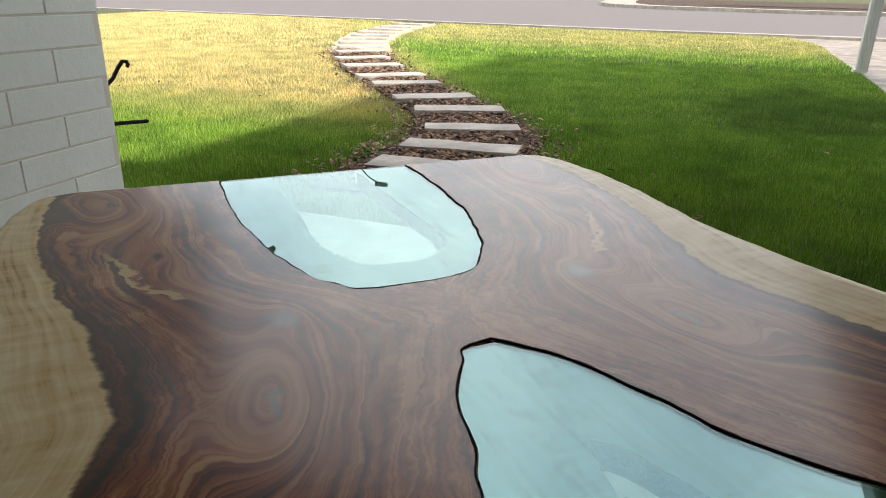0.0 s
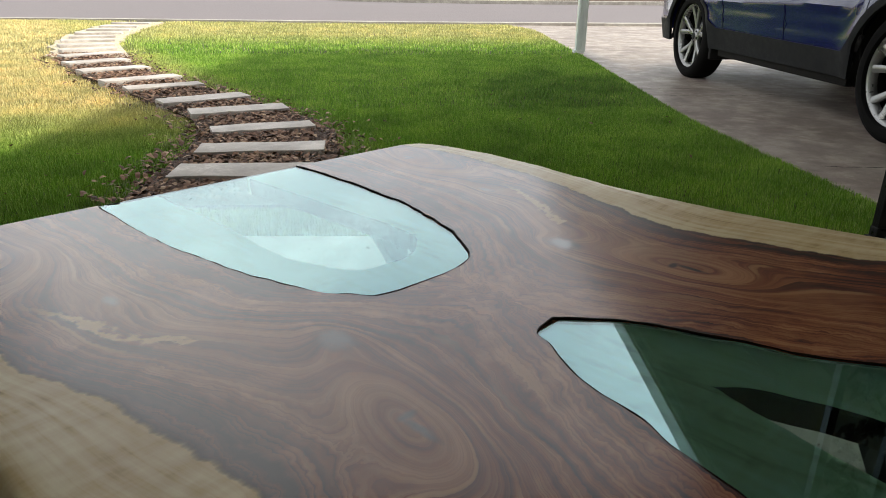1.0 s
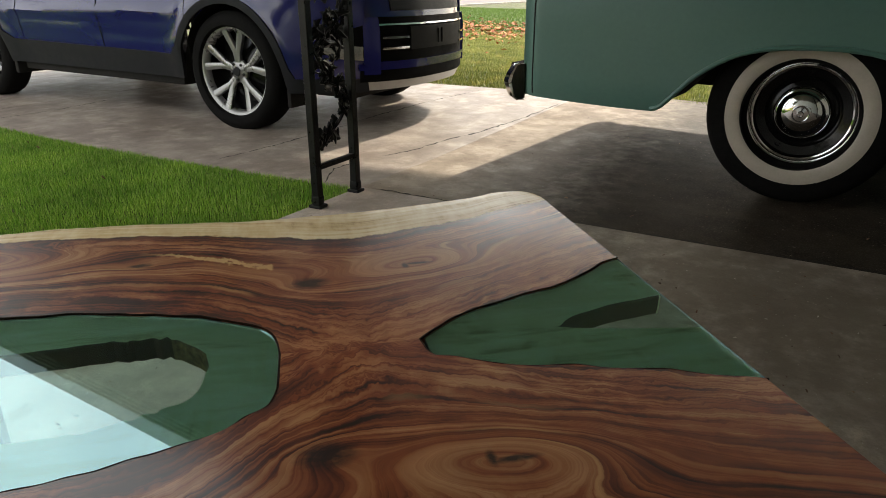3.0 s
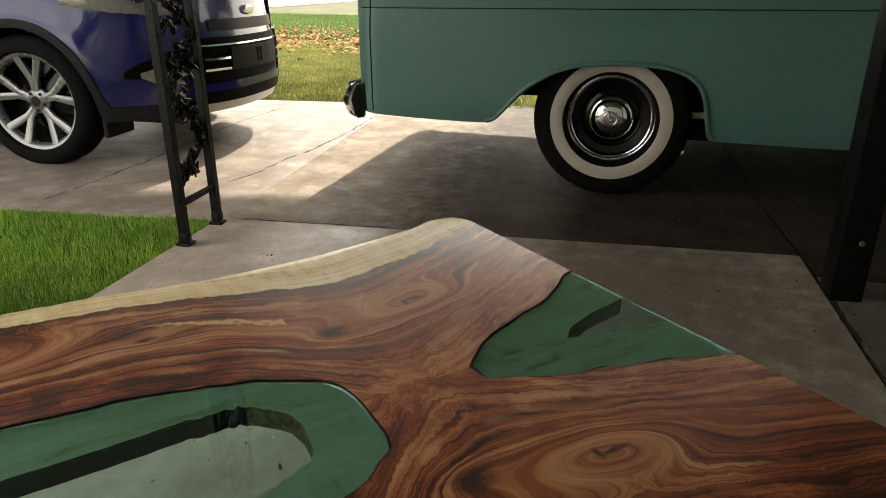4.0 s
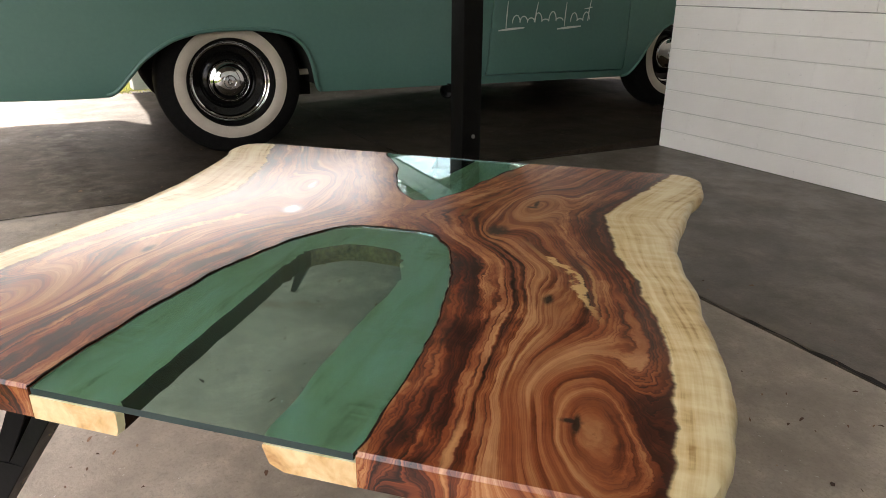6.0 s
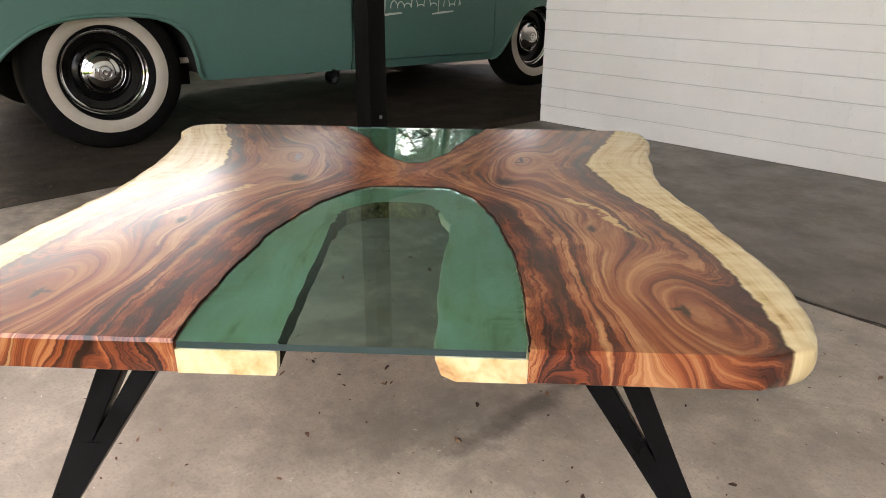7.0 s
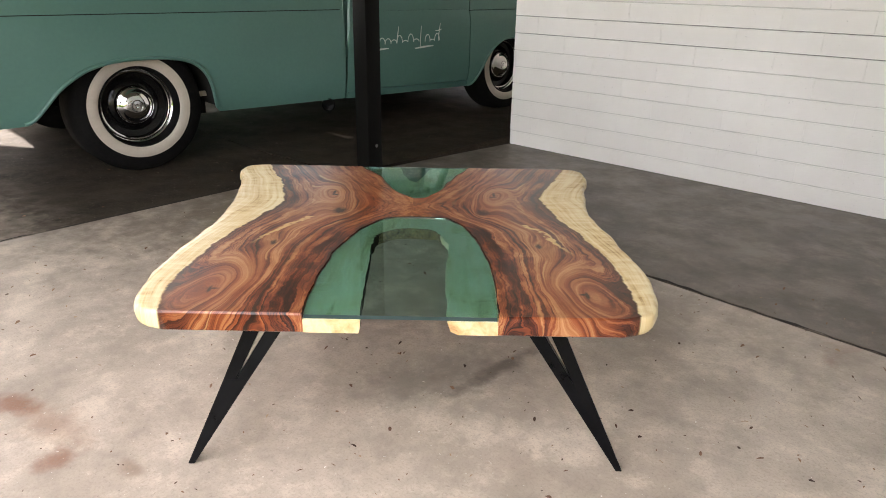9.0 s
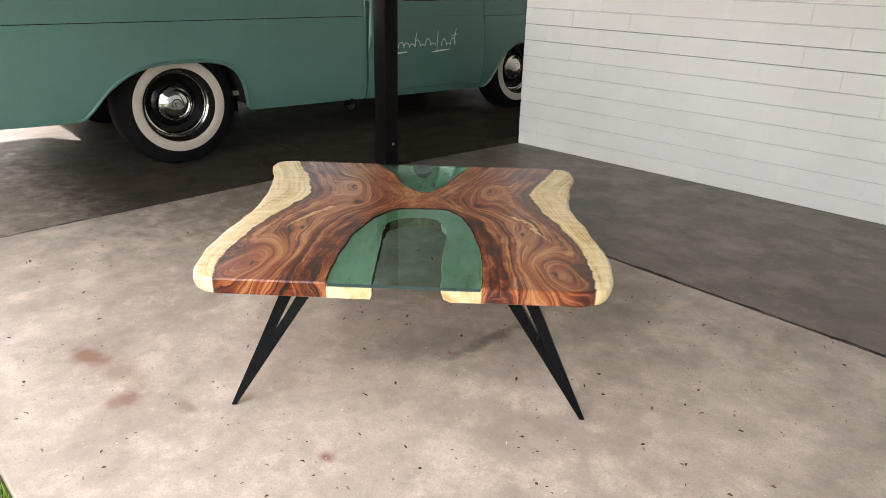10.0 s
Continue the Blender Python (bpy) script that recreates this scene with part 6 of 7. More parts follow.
    for b0, b1 in ((0.29, 0.37), (CW - 0.37, CW - 0.29)):
        face(b0, b1, 0.37, 0.70, M_BLUE, "grille_cheek", 0.034, 5, 5, "blue bumper corner beside the grille")
    face(0.37, CW - 0.37, 0.652, 0.662, M_CHROME, "grille_bar", 0.024, 16, 2)
    plate = face(0.60, CW - 0.60, 0.505, 0.640, M_PLATE, "plate_mount", 0.026, 8, 2, "dark plate panel, bare")
    for b in (CW / 2 - 0.02, CW / 2 + 0.03):
        face(b - 0.006, b + 0.006, 0.53, 0.62, M_SLOT, "plate_slot", 0.030, 2, 2)
    for b0, b1 in ((0.39, 0.58), (CW - 0.58, CW - 0.39)):
        for z in (0.512, 0.574):
            face(b0, b1, z, z + 0.014, M_CHROME, "grille_fin", 0.030, 4, 2)
    face(0.48, CW - 0.48, 0.735, 0.80, M_CLAD, "upper_grille", 0.012, 12, 2)
    em = lathe([(0.0, 0.008), (0.05, 0.006), (0.055, 0.0)], 32)
    bmesh.ops.transform(em, matrix=Matrix.Translation((front_a(CW / 2, 0.845) + 0.014, CW / 2, 0.845)) @ Matrix.Rotation(radians(90), 4, 'Y') @ Matrix.Diagonal((0.55, 1.3, 1, 1)), verts=em.verts)
    part("badge", em, M_CHROME, car, "oval chrome badge, plain")
    # fog lamps and headlamps on the wings
    for flip in (False, True):
        fix = mirrored if flip else (lambda q: q)
        fog = []
        for i in range(9):
            t_ = i / 8
            a = 3.325 + 0.17 * t_
            h = 0.036 * min(1.0, 0.25 + 2.2 * t_) + 0.004
            zc = 0.515 - 0.022 * t_
            fog.append([(a, side(a, zc) - 0.006, zc - h), (a + 0.004, side(a, zc) - 0.016, zc), (a, side(a, zc) - 0.006, zc + h)])
        q = grid_bm(fog)
        q.normal_update()
        if sum(t.normal.y for t in q.faces) > 0:
            bmesh.ops.reverse_faces(q, faces=q.faces[:])
        pocket = []
        for i in range(11):
            t_ = i / 10
            a = 3.25 + 0.245 * t_
            hi_, lo_ = 0.530 + 0.125 * t_ ** 0.8, 0.500 - 0.030 * t_
            pocket.append([(a, side(a, lo_ + (hi_ - lo_) * k / 4) - 0.003, lo_ + (hi_ - lo_) * k / 4) for k in range(5)])
        pk = grid_bm(pocket)
        pk.normal_update()
        if sum(t.normal.y for t in pk.faces) > 0:
            bmesh.ops.reverse_faces(pk, faces=pk.faces[:])
        part("fog_lamp_pocket", fix(thicken(pk, 0.01)), M_SLOT, car, "black recess round the fog lamp")
        part("fog_lamp", fix(thicken(q, 0.015)), M_LAMPGLASS, car, "clear fog lamp")
        hl = []
        for i in range(9):
            t_ = i / 8
            a = 2.98 + 0.50 * t_
            h = 0.055 - 0.02 * abs(2 * t_ - 1)
            zc = 0.905 - 0.05 * t_
            hl.append([(a, side(a, zc) - 0.004, zc - h), (a, side(a, zc) - 0.014, zc), (a, side(a, zc) - 0.002, zc + h)])
        q = grid_bm(hl)
        q.normal_update()
        if sum(t.normal.y for t in q.faces) > 0:
            bmesh.ops.reverse_faces(q, faces=q.faces[:])
        part("headlamp", fix(thicken(q, 0.015)), M_LAMPGLASS, car, "clear headlamp")
        sk = [[(a, side(a, 0.33) + 0.002 - 0.008, z) for z in (0.262, 0.30, 0.345)] for a in seq(3.13, 3.5, 8)]
        q = grid_bm(sk)
        q.normal_update()
        if sum(t.normal.y for t in q.faces) > 0:
            bmesh.ops.reverse_faces(q, faces=q.faces[:])
    # hood, windscreen, roof, tail
    hood = []
    for i in range(13):
        a = 2.15 + 1.42 * i / 12
        row = []
        for k in range(11):
            b = 0.09 + (CW - 0.18) * k / 10
            q = abs(b - CW / 2) / (CW / 2)
            row.append((min(a, front_a(b, 0.9) - 0.005), b, 1.03 - 0.10 * max(0.0, (a - 2.3) / 1.3) ** 1.6 - 0.06 * q ** 3))
        hood.append(row)
    q = grid_bm(hood)
    part("hood", thicken(q, 0.02), M_BLUE, car)
    part("windscreen", thicken(grid_bm([[(2.25, 0.14, 1.0), (2.25, CW - 0.14, 1.0)], [(1.55, 0.30, 1.56), (1.55, CW - 0.30, 1.56)]]), 0.01), M_WINDOW, car)
    part("roof", box(-0.75, 1.6, 0.27, CW - 0.27, 1.52, 1.62, 0.04), M_BLUE, car)
    part("tailgate", box(-0.97, -0.90, 0.14, CW - 0.14, 0.36, 1.0, 0.02), M_BLUE, car)
    part("rear_window", thicken(grid_bm([[(-0.93, 0.2, 1.0), (-0.93, CW - 0.2, 1.0)], [(-0.70, 0.32, 1.54), (-0.70, CW - 0.32, 1.54)]]), 0.01), M_WINDOW, car)
    part("underbody", box(-0.8, 3.35, 0.40, CW - 0.40, 0.24, 0.40, 0.02), M_DARK, car)
    part("floor_pan", box(0.48, 2.20, 0.07, CW - 0.07, 0.235, 0.330, 0.02), M_DARK, car)
    part("front_undertray", box(3.13, 3.44, 0.26, CW - 0.26, 0.225, 0.300, 0.02), M_DARK, car)
    part("splash_flap", box(0.40, 0.44, 0.03, 0.26, 0.20, 0.34, 0.01), M_DARK, car)
    part("splash_flap", box(3.09, 3.12, 0.05, 0.30, 0.17, 0.30, 0.01), M_DARK, car)
    for a in (0.0, WB):
        car_wheel(car, a, 0.120, 0.360)
        car_wheel(car, a, CW - 0.120, 0.360, True)
    return car


build_car()


# ---- stepping stones, mulch, lawn ----
PATH_LINE = [(-0.73, 2.17, 0), (-0.73, 2.64, 4), (-0.82, 3.19, 18), (-1.08, 3.77, 22), (-1.42, 4.21, 33), (-1.88, 4.80, 32), (-2.20, 5.22, 38), (-2.66, 5.85, 40), (-3.05, 6.45, 44),
             (-3.36, 7.1, 45), (-3.62, 7.65, 38), (-3.86, 8.2, 32), (-4.08, 8.8, 26), (-4.26, 9.4, 20), (-4.40, 10.0, 14), (-4.52, 10.7, 10), (-4.62, 11.4, 6), (-4.70, 12.2, 4)]


def path_x(y):
    return curve_at([(p[1], -p[0]) for p in PATH_LINE], y) * -1.0


def path_half(y):
    return 0.40 - 0.01 * min(max(y - 2.0, 0.0), 5.0)


yy = [1.70 + (7.4 - 1.70) * k / 40 for k in range(41)]
mb = strip([(path_x(y) - path_half(y) - 0.05 * noise.noise(Vector((y * 3, 0, 0))), y) for y in yy],
           [(path_x(y) + path_half(y) + 0.05 * noise.noise(Vector((y * 3, 5, 0))), y) for y in yy], 0.004, 0.05)
solid("mulch_bed", mb, M_SOIL, "dark mulch and leaf litter between the stepping stones", "path")


yy = [7.0 + (12.8 - 7.0) * k / 30 for k in range(31)]
mb = strip([(path_x(y) - 0.42 - 0.14 * noise.noise(Vector((y * 3, 0, 0))), y) for y in yy],
           [(path_x(y) + 0.42 + 0.14 * noise.noise(Vector((y * 3, 5, 0))), y) for y in yy], 0.006, 0.05)
solid("path_earth", mb, M_DRYEARTH, "pale dry earth between the far stepping stones", "path")


def paver(x, y, turn, w, d, seed):
    b = box(-w / 2, w / 2, -d / 2, d / 2, -0.03, 0.032, 0.008)
    bmesh.ops.subdivide_edges(b, edges=[e for e in b.edges if abs(e.verts[0].co.x - e.verts[1].co.x) > 0.2], cuts=7)
    for v in b.verts:
        k = noise.noise(Vector((v.co.x * 8 + seed * 3.1, v.co.y * 8, v.co.z * 8)))
        v.co.y += 0.010 * k
        v.co.x += 0.006 * k
        v.co.z += 0.002 * k
    t = solid("stepping_stone", b, M_STONE, "weathered rectangular concrete stepping stone set in mulch", "stepping stone", kind="thing")
    t["group"] = "stepping stones across the lawn"
    t["kind"] = ""
    del t["kind"]
    t.matrix_world = pose(x, y, ground_z(y) + 0.004, 0.8, 0, turn)
    return t


for i, (x, y, turn) in enumerate(PATH_LINE):
    paver(x, y, turn, 0.62 + 0.03 * math.sin(i * 2.3), 0.20 + 0.02 * math.cos(i * 1.7), i)


def scatter(name, points, sizes, colors_mat, label, category, curl=0.5, seed=1):
    """Loose flat bits: a bent quad each, in one mesh."""
    rng = np.random.default_rng(seed)
    n = len(points)
    ang = rng.uniform(0, 2 * np.pi, n)
    tilt = rng.uniform(-0.5, 0.5, (n, 2))
    base = np.array([[-1, -0.35, 0], [0, -0.5, 0.35 * curl], [1, -0.1, 0], [0.9, 0.2, 0.05], [0, 0.5, 0.35 * curl], [-0.8, 0.3, 0]])
    co = np.empty((n, 6, 3))
    c, s = np.cos(ang)[:, None], np.sin(ang)[:, None]
    px, py, pz = base[:, 0][None], base[:, 1][None], base[:, 2][None]
    co[:, :, 0] = (px * c - py * s) * sizes[:, None]
    co[:, :, 1] = (px * s + py * c) * sizes[:, None]
    co[:, :, 2] = (pz + px * tilt[:, :1] + py * tilt[:, 1:]) * sizes[:, None]
    co += points[:, None, :]
    idx = np.arange(n)[:, None, None] * 6 + np.array([[0, 1, 4, 5], [1, 2, 3, 4]])[None]
    me = bpy.data.meshes.new(name)
    me.from_pydata(co.reshape(-1, 3).tolist(), [], idx.reshape(-1, 4).tolist())
    me.materials.append(colors_mat)
    return tagged(new(name, me), label, category, "", "stuff")


def gz(y):
    return 0.0145 * np.clip(y - 3.2, 0.0, 9.8) + 0.022 * np.clip(y - 13.0, 0.0, 60.0)


def litter_material(name, stops):
    n = Nodes(name)
    g_ = n.tree.nodes.new("ShaderNodeNewGeometry")
    n.set(color=n.ramp(g_.outputs["Random Per Island"], stops), rough=0.85)
    return n.mat


M_LITTER = litter_material("leaf_litter", [(0.0, (0.05, 0.028, 0.018)), (0.45, (0.15, 0.078, 0.048)), (0.8, (0.27, 0.16, 0.10)), (1.0, (0.40, 0.28, 0.18))])
M_GRIT = litter_material("pale_grit", [(0.0, (0.30, 0.25, 0.20)), (0.5, (0.62, 0.56, 0.48)), (1.0, (0.78, 0.75, 0.70))])
M_HEDGE = litter_material("hedge_leaves", [(0.0, (0.015, 0.028, 0.010)), (0.6, (0.035, 0.060, 0.018)), (1.0, (0.07, 0.10, 0.03))])
M_REDLEAF = litter_material("red_leaves", [(0.0, (0.20, 0.05, 0.02)), (0.5, (0.40, 0.12, 0.04)), (1.0, (0.50, 0.26, 0.08))])
rng = np.random.default_rng(5)
n = 12000
ly = 1.75 + rng.random(n) ** 1.3 * 5.6
lx = np.array([path_x(v) for v in ly]) + rng.normal(0, 0.22, n)
scatter("leaf_litter", np.stack([lx, ly, gz(ly) + 0.012 + 0.01 * rng.random(n)], 1), rng.uniform(0.008, 0.024, n), M_LITTER, "brown leaf litter and bark chips along the stepping stones", "leaf litter", 0.8, 2)
n = 2200
ry = rng.uniform(1.0, 10.0, n)
rx = 12.4 + (ry - 4.5) * 0.3 + rng.normal(0, 1.3, n)
scatter("fallen_leaves", np.stack([rx, ry, gz(ry) + 0.03], 1), rng.uniform(0.03, 0.06, n), M_REDLEAF, "red-brown fallen leaves on the side lawn", "leaves", 0.8, 3)
n = 350
fy = rng.uniform(1.5, 12.5, n)
fx = rng.uniform(-9.0, 2.0, n)
scatter("lawn_leaves", np.stack([fx, fy, gz(fy) + 0.018], 1), rng.uniform(0.006, 0.016, n), M_LITTER, "scattered dry leaves on the lawn", "leaves", 0.8, 4)
# bits of debris on the porch floor
n = 1000
dx, dy = rng.uniform(-1.7, 4.4, n), rng.uniform(-1.4, 1.25, n)
dx = np.where(rng.random(n) < 0.7, rng.uniform(-1.7, 1.6, n), dx)
scatter("floor_debris", np.stack([dx, dy, [0.0025 + dish(a, b) for a, b in zip(dx, dy)]], 1), 0.0032 + 0.0065 * rng.random(n) ** 3, M_LITTER, "small dry leaf bits on the concrete floor", "debris", 0.6, 6)


n = 900
gx, gy = rng.uniform(-1.7, 1.85, n), rng.uniform(-1.0, 1.25, n)
scatter("floor_grit", np.stack([gx, gy, [0.0022 + dish(a, b) for a, b in zip(gx, gy)]], 1), 0.0016 + 0.0028 * rng.random(n) ** 3, M_GRIT, "pale grit and paint flecks on the concrete floor", "grit", 0.4, 16)


def grass(name, regions, material, label, seed):
    """Blades of grass: each a bent, tapering strip of three triangles."""
    rng = np.random.default_rng(seed)
    allv, allf, base = [], [], 0
    for x0, x1, y0, y1, density, hmin, hmax, wide, keep in regions:
        n = int((x1 - x0) * (y1 - y0) * density)
        x, y = rng.uniform(x0, x1, n), rng.uniform(y0, y1, n)
        ok = keep(x, y)
        x, y = x[ok], y[ok]
        n = len(x)
        h = rng.uniform(hmin, hmax, n) * (0.75 + 0.5 * (np.sin(x * 3.1 + 1.3 * np.sin(y * 2.3)) * np.sin(y * 2.7 + x) * 0.5 + 0.5))
        a = rng.uniform(0, 2 * np.pi, n)
        lean = rng.uniform(0.2, 1.1, n) * h
        la = rng.uniform(0, 2 * np.pi, n)
        w = wide * rng.uniform(0.6, 1.2, n)
        z = gz(y) - 0.026
        z = np.where(y < 1.27, -0.055, z)
        ca, sa = np.cos(a) * w, np.sin(a) * w
        lx_, ly_ = np.cos(la) * lean, np.sin(la) * lean
        v = np.empty((n, 5, 3))
        for k, (side_, up, bend) in enumerate(((-1, 0, 0), (1, 0, 0), (-0.7, 0.55, 0.3), (0.7, 0.55, 0.3), (0, 1.0, 1.0))):
            v[:, k, 0] = x + ca * side_ + lx_ * bend
            v[:, k, 1] = y + sa * side_ + ly_ * bend
            v[:, k, 2] = z + (h + 0.026) * up
        i = base + np.arange(n)[:, None] * 5
        allv.append(v.reshape(-1, 3))
        allf.append(np.concatenate([i + [0, 1, 3], i + [0, 3, 2], i + [2, 3, 4]], 0))
        base += n * 5
    vv, ff = np.concatenate(allv), np.concatenate(allf)
    me = bpy.data.meshes.new(name)
    me.vertices.add(len(vv))
    me.vertices.foreach_set("co", vv.ravel())
    me.loops.add(len(ff) * 3)
    me.loops.foreach_set("vertex_index", ff.ravel().astype(np.int32))
    me.polygons.add(len(ff))
    me.polygons.foreach_set("loop_start", np.arange(len(ff), dtype=np.int32) * 3)
    me.update(calc_edges=True)
    me.materials.append(material)
    return tagged(new(name, me), label, "grass", "", "stuff")


PY = np.linspace(1.5, 13.0, 116)
PX = np.array([path_x(v) for v in PY])
DY = np.linspace(1.2, 13.0, 60)
DX = np.array([drive_edge(v) for v in DY])


def on_lawn(x, y):
    d = np.abs(x - np.interp(y, PY, PX))
    edge = 0.35 + 0.08 * np.sin(y * 9.0) * np.sin(y * 4.1 + 1.0)
    off_path = (d > edge) | (y < 1.72)
    thin = np.random.default_rng(3).random(len(x))
    soft = (d > edge + 0.22) | (thin > 0.5) | (y < 1.72)
    off_path = off_path | ((y > 7.0) & (d > 0.20) & (thin > 0.72))
    return off_path & soft & (x < np.interp(y, DY, DX) - 0.015) & (y > 1.345 - 0.0355 * x) & (y < 12.85 - 0.075 * np.minimum(x, 0)) & ~((x < -1.72) & (y < 1.22))


def east_lawn(x, y):
    return x > 5.45


grass("lawn_grass", [(-4.5, 2.1, 1.275, 4.0, 22000, 0.004, 0.013, 0.0014, on_lawn), (-7.5, 2.3, 4.0, 7.5, 8500, 0.005, 0.013, 0.0022, on_lawn),
                     (-12.0, 2.5, 7.5, 13.6, 1600, 0.008, 0.018, 0.0050, on_lawn), (-16.0, -7.5, 1.6, 7.5, 260, 0.022, 0.05, 0.007, on_lawn)],
      M_BLADE, "green lawn with straw-coloured dormant patches", 8)
grass("side_lawn", [(5.45, 12.5, -2.0, 8.0, 3600, 0.003, 0.008, 0.0040, east_lawn)],
      M_SIDEBLADE, "thin green and straw side lawn beyond the driveway", 9)


grass("far_side_lawn", [(12.5, 24.0, -2.0, 16.0, 320, 0.010, 0.022, 0.011, east_lawn)], M_FARBLADE, "bright green lawn beyond the fallen leaves", 10)


def shrub(x, y):
    z = ground_z(y)
    t = thing("shrub", pose(x, y, z), "bare reddish-brown twiggy shrub on the side lawn", "shrub")
    rnd = random.Random(2)
    b, leaves = bmesh.new(), bmesh.new()
    for k in range(150):
        a, out = rnd.uniform(0, 6.283), rnd.uniform(0.15, 1.0) ** 0.6
        p0 = Vector((rnd.uniform(-0.2, 0.2), rnd.uniform(-0.2, 0.2), 0))
        p2 = Vector((math.cos(a) * out * 0.75, math.sin(a) * out * 0.75, 0.25 + 1.25 * rnd.random() * (1.15 - 0.5 * out)))
        p1 = p0.lerp(p2, 0.5) + Vector((rnd.uniform(-0.08, 0.08), rnd.uniform(-0.08, 0.08), 0.08))
        tube([p0, p1, p2], [0.009, 0.006, 0.002], 4, b)
        for i in range(9):
            q = p0.lerp(p1, rnd.uniform(0.3, 1.0)) if i < 3 else p1.lerp(p2, rnd.random())
            e = q + Vector((rnd.uniform(-0.16, 0.16), rnd.uniform(-0.16, 0.16), rnd.uniform(-0.05, 0.16)))
            tube([q, q.lerp(e, 0.5) + Vector((0, 0, 0.015)), e], [0.004, 0.003, 0.0012], 3, b)
            for h in range(5):
                c = q.lerp(e, rnd.random()) + Vector((rnd.uniform(-0.03, 0.03), rnd.uniform(-0.03, 0.03), rnd.uniform(-0.03, 0.03)))
                u = Vector((rnd.uniform(-1, 1), rnd.uniform(-1, 1), rnd.uniform(-1, 1))).normalized() * 0.020
                w = u.orthogonal().normalized() * 0.010
                leaves.faces.new([leaves.verts.new(c - u), leaves.verts.new(c + w), leaves.verts.new(c + u), leaves.verts.new(c - w)])
    part("leaves", leaves, M_LITTER, t, "small dry brown leaves", 0)
    part("crown", b, M_TWIG, t)
    return t


shrub(9.8, 2.25)


def hose_hanger(x, y):
    t = thing("iron_wall_hook", pose(x, y, 0.070) @ Matrix.Diagonal((0.87, 0.87, 0.87, 1.0)), "black wrought iron hook bracket on the house corner", "hook")
    part("curled_bar", tube([(-0.06, 0.02, 0.42), (-0.02, 0.05, 0.47), (0.01, 0.06, 0.52), (0.035, 0.06, 0.545), (0.058, 0.06, 0.545), (0.066, 0.06, 0.532), (0.058, 0.06, 0.525)], 0.009, 8), M_IRON, t)
    part("straight_bar", tube([(-0.06, 0.03, 0.262), (0.04, 0.05, 0.275), (0.125, 0.06, 0.285), (0.135, 0.06, 0.290)], [0.010, 0.009, 0.009, 0.004], 8), M_IRON, t)
    part("back_plate", box(-0.075, -0.045, 0.0, 0.03, 0.24, 0.46, 0.003), M_IRON, t)
    return t


hose_hanger(-1.748, 1.273)


def street_lamp(x, y):
    z = ground_z(y)
    t = thing("street_lamp", pose(x, y, z), "dark street lamp on a tall pole across the street", "street lamp")
    part("pole", tube([(0, 0, 0), (0, 0, 8), (0, 0, 13.9)], [0.18, 0.15, 0.11], 10), M_POST, t)
    part("arm", tube([(0, 0, 13.7), (1.0, -0.2, 14.5), (2.0, -0.4, 14.9)], 0.06, 8), M_POST, t)
    part("lamp_head", box(1.7, 2.7, -0.64, -0.16, 14.8, 15.1, 0.08), M_POST, t)
    return t


street_lamp(-23.1, 48.9)


def hedge_row(x0, x1, y):
    """Low dark planting: loose heaps of leaves on the far verge."""
    rng_ = np.random.default_rng(12)
    n_ = 5200
    hx = rng_.uniform(x0, x1, n_)
    top = 0.55 + 0.35 * np.sin(hx * 1.7) * np.sin(hx * 0.6 + 1.0)
    hz = rng_.random(n_) ** 0.7 * top
    hy = y + rng_.normal(0, 0.45, n_)
    scatter("far_planting", np.stack([hx, hy, gz(hy) + 0.12 + hz], 1), rng_.uniform(0.08, 0.18, n_), M_HEDGE, "low dark green planting on the verge across the street", "planting", 0.8, 13)


hedge_row(2.5, 28.0, 36.0)


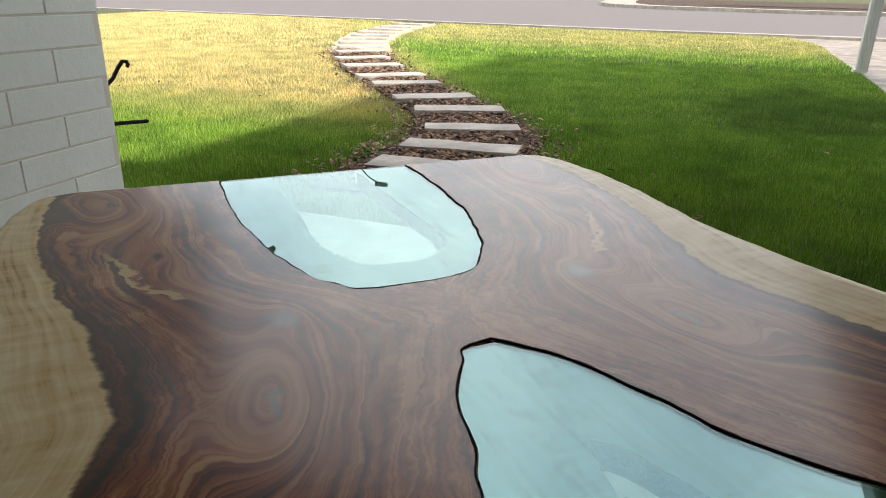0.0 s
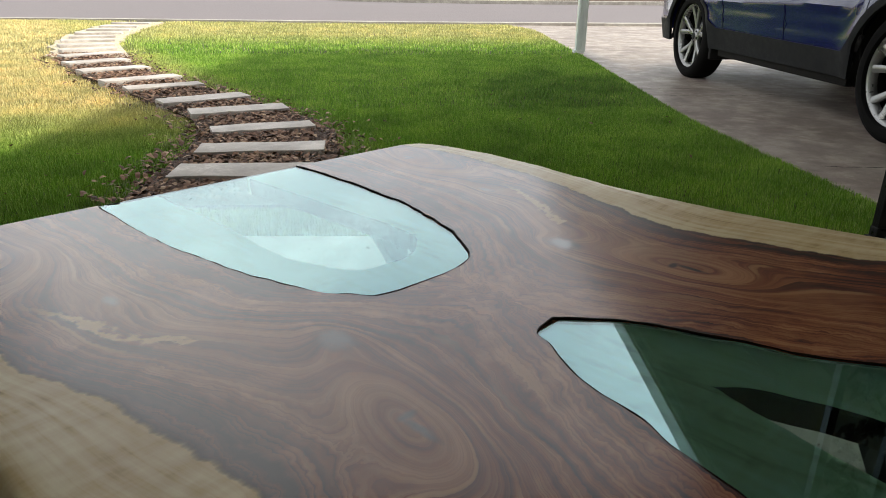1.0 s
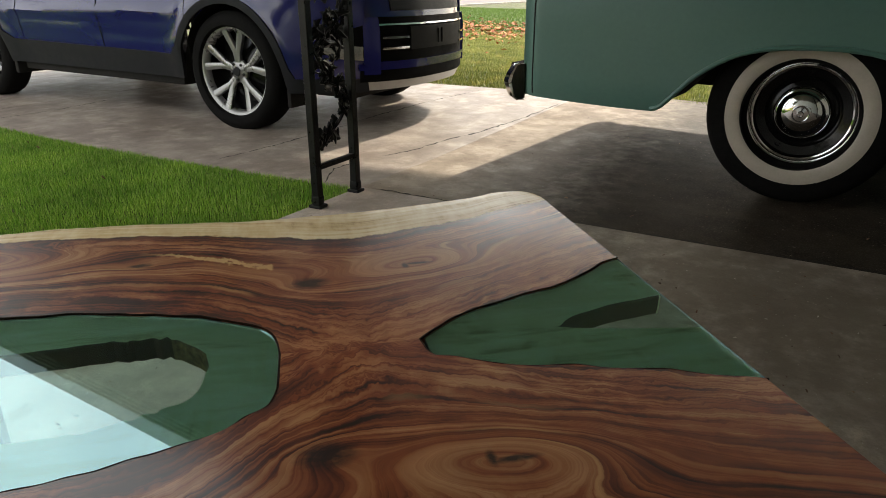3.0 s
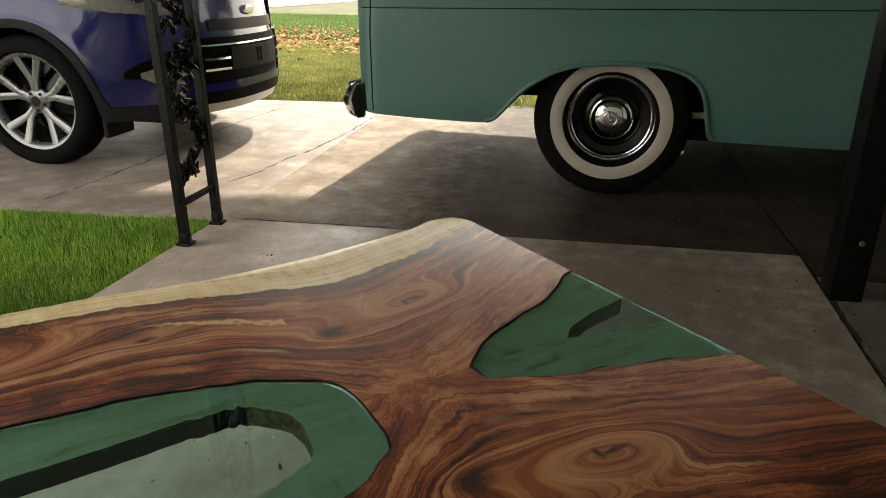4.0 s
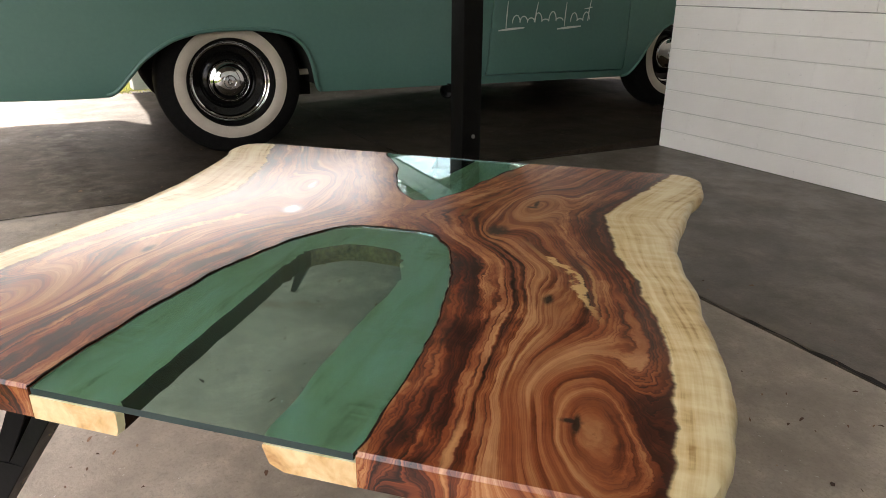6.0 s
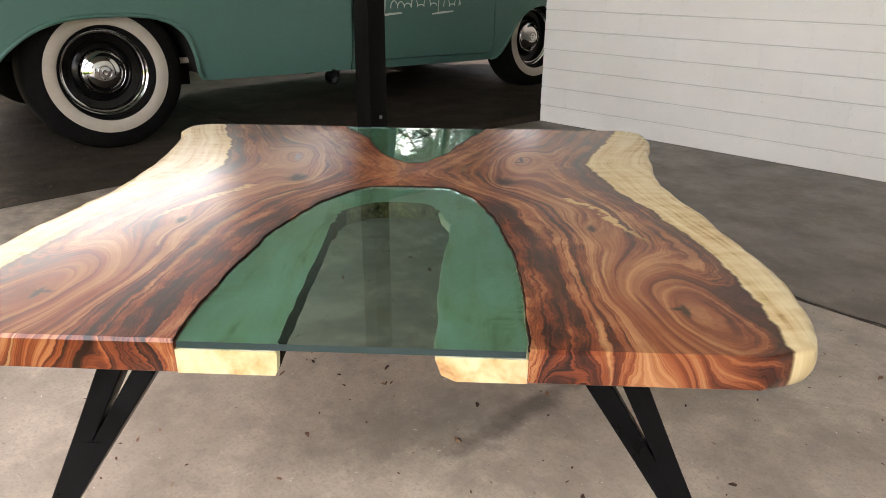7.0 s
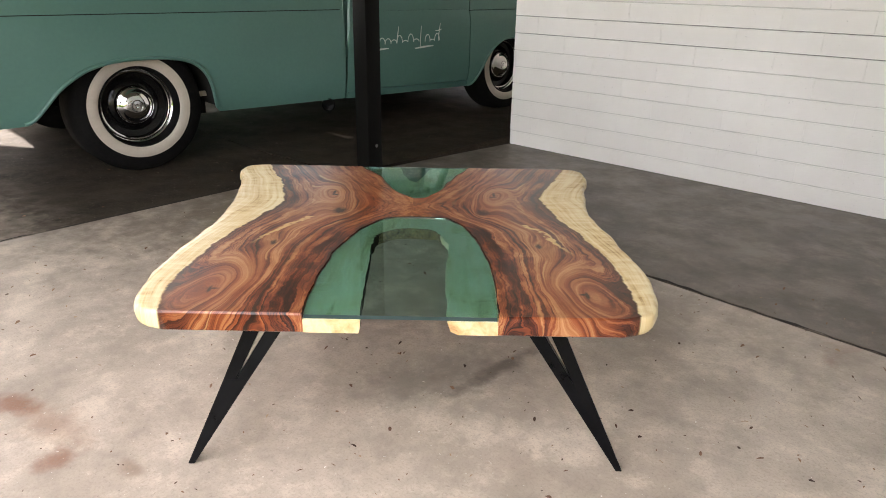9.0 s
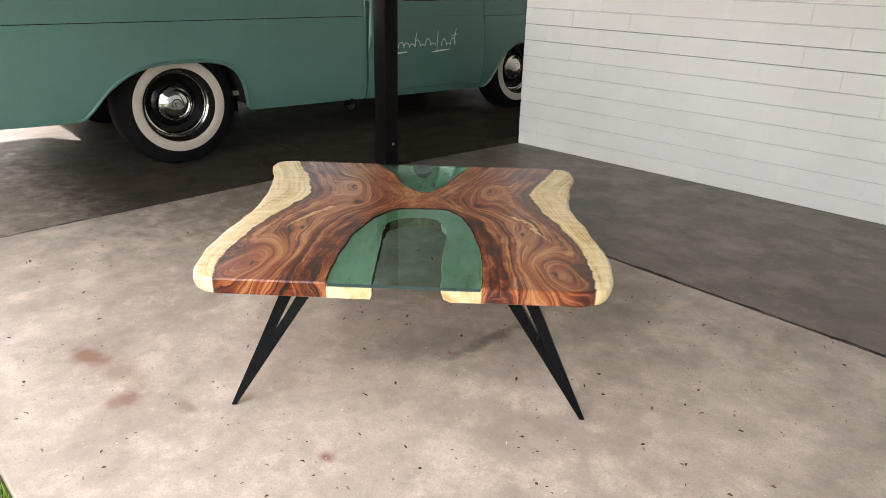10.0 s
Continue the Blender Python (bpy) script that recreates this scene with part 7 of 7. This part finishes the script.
def flowering_tree(x, y):
    """A tall yellow-flowering shrub: several stems, a ragged crown of leaves in clumps, blossoms at the tips."""
    t = thing("flowering_shrub", pose(x, y, 0), "tall leafy shrub with yellow blossoms beside the house corner", "shrub")
    rnd = random.Random(17)
    rng_ = np.random.default_rng(18)
    pts, tips = [], []
    for k in range(9):
        a = rnd.uniform(0, 6.283)
        r_ = rnd.uniform(0.35, 1.0)
        p1 = Vector((math.cos(a) * 0.25, math.sin(a) * 0.25, 1.0))
        p2 = Vector((math.cos(a) * r_, math.sin(a) * r_, rnd.uniform(1.9, 3.1)))
        part("stem", tube([(math.cos(a) * 0.1, math.sin(a) * 0.1, -0.03), p1, p1.lerp(p2, 0.5) + Vector((0.05, 0.03, 0.1)), p2], [0.035, 0.026, 0.018, 0.008], 6), M_TWIG, t)
        for j in range(34):
            c = p1.lerp(p2, rnd.uniform(0.25, 1.1)) + Vector((rnd.gauss(0, 0.26), rnd.gauss(0, 0.26), rnd.gauss(0.05, 0.26)))
            if c.z < 1.0:
                c.z = 1.0 + rnd.uniform(0, 0.2)
            tips.append(c)
            pts.extend(np.array(c)[None] + rng_.normal(0, 0.075, (34, 3)))
    hang = Vector((1.285, -0.85, 0.835))
    part("stem", tube([(0.2, -0.1, 1.05), (0.7, -0.5, 1.15), hang], [0.018, 0.012, 0.004], 6), M_TWIG, t)
    pts.extend(np.array(hang + Vector((-0.12, 0.06, 0.10)))[None] + rng_.normal(0, 0.05, (60, 3)))
    pts = np.array(pts)
    leaves = scatter("crown", pts, rng_.uniform(0.03, 0.06, len(pts)), M_HEDGE, "green leaves", "", 0.8, 19)
    for key in ("category", "kind"):
        if key in leaves:
            del leaves[key]
    leaves.parent = t
    bloom = bmesh.new()
    for k in range(5):
        m_ = Matrix.Rotation(k * 1.2566, 4, 'Z') @ Matrix.Rotation(radians(-35), 4, 'Y')
        join(bloom, grid_bm([[(0.0, -0.004, 0), (0.0, 0.004, 0)], [(0.016, -0.011, 0.002), (0.016, 0.011, 0.002)], [(0.030, -0.006, 0), (0.030, 0.006, 0)]]), m_)
    me = mesh_from("blossom", thicken(bloom, 0.001))
    me.materials.append(M_YELLOW)
    spots = [hang + Vector((rnd.uniform(-0.07, 0.03), rnd.uniform(-0.05, 0.05), rnd.uniform(-0.05, 0.06))) for k in range(9)] + rnd.sample(tips, 60)
    for c in spots:
        ob = new("blossom", me)
        ob.parent = t
        ob.matrix_local = Matrix.Translation(c) @ Euler((rnd.uniform(-1.5, 1.5), rnd.uniform(-1.5, 1.5), rnd.uniform(0, 6.2))).to_matrix().to_4x4()
    return t


flowering_tree(-3.22, 2.30)


def tree(x, y, height, seed):
    """A tapered trunk, limbs and a ragged crown of leaf clumps with gaps."""
    t = thing("tree", pose(x, y, ground_z(y) - 0.05), "leafy dark green tree beyond the side lawn", "tree", "trees beyond the side lawn")
    rnd = random.Random(seed)
    rng_ = np.random.default_rng(seed)
    part("trunk", tube([(0, 0, 0), (0.05, 0.04, height * 0.22), (0.0, 0.1, height * 0.45)], [0.20, 0.16, 0.11], 10), M_TWIG, t)
    pts = []
    for k in range(14):
        a = k * 2.4 + rnd.uniform(-0.4, 0.4)
        r_, z1 = rnd.uniform(0.9, 2.3), height * rnd.uniform(0.42, 0.98)
        p0, p2 = Vector((0, 0.05, height * rnd.uniform(0.24, 0.44))), Vector((math.cos(a) * r_, math.sin(a) * r_, z1))
        part("limb", tube([p0, p0.lerp(p2, 0.5) + Vector((0, 0, 0.2)), p2], [0.07, 0.045, 0.015], 6), M_TWIG, t)
        for j in range(16):
            c = p0.lerp(p2, rnd.uniform(0.45, 1.1)) + Vector((rnd.gauss(0, 0.34), rnd.gauss(0, 0.34), rnd.gauss(0, 0.28)))
            pts.append(np.array(c)[None] + rng_.normal(0, 0.16, (26, 3)))
    pts = np.concatenate(pts)
    crown = scatter("crown", pts, rng_.uniform(0.06, 0.13, len(pts)), M_HEDGE, "dark green leaves", "", 0.8, seed)
    for key in ("category", "kind"):
        if key in crown:
            del crown[key]
    crown.parent = t
    return t


for x, y, height, seed in ((14.6, -10.2, 7.6, 31), (15.6, -13.0, 8.4, 32), (14.4, -16.0, 8.0, 33), (18.5, -10.8, 9.0, 34)):
    tree(x, y, height, seed)


def neighbour_house(x, y0, y1):
    t = thing("neighbour_house", pose(x, y0, -0.03), "white boarded house across the side lawn", "house")
    long = y1 - y0
    part("wall", box(0.02, 4.0, 0.0, long, 0.0, 2.55), M_BLOCK, t)
    me = None
    for k in range(12):
        if me is None:
            b = box(0.0, 0.035, 0.0, long, 0.0, 0.205)
            for v in b.verts:
                if v.co.z > 0.1 and v.co.x < 0.01:
                    v.co.x += 0.018
            me = mesh_from("board", b)
            me.materials.append(M_BLOCK)
        ob = new("board", me)
        ob.parent = t
        ob.location = (-0.012, 0.0, 0.05 + 0.21 * k)
    roof = grid_bm([[(-0.5, -0.4, 2.50), (-0.5, long + 0.4, 2.50)], [(2.0, -0.4, 3.5), (2.0, long + 0.4, 3.5)], [(4.5, -0.4, 2.50), (4.5, long + 0.4, 2.50)]])
    part("roof", thicken(roof, 0.12), M_ASPHALT, t, "grey pitched roof")
    return t


neighbour_house(9.6, -15.0, -6.2)
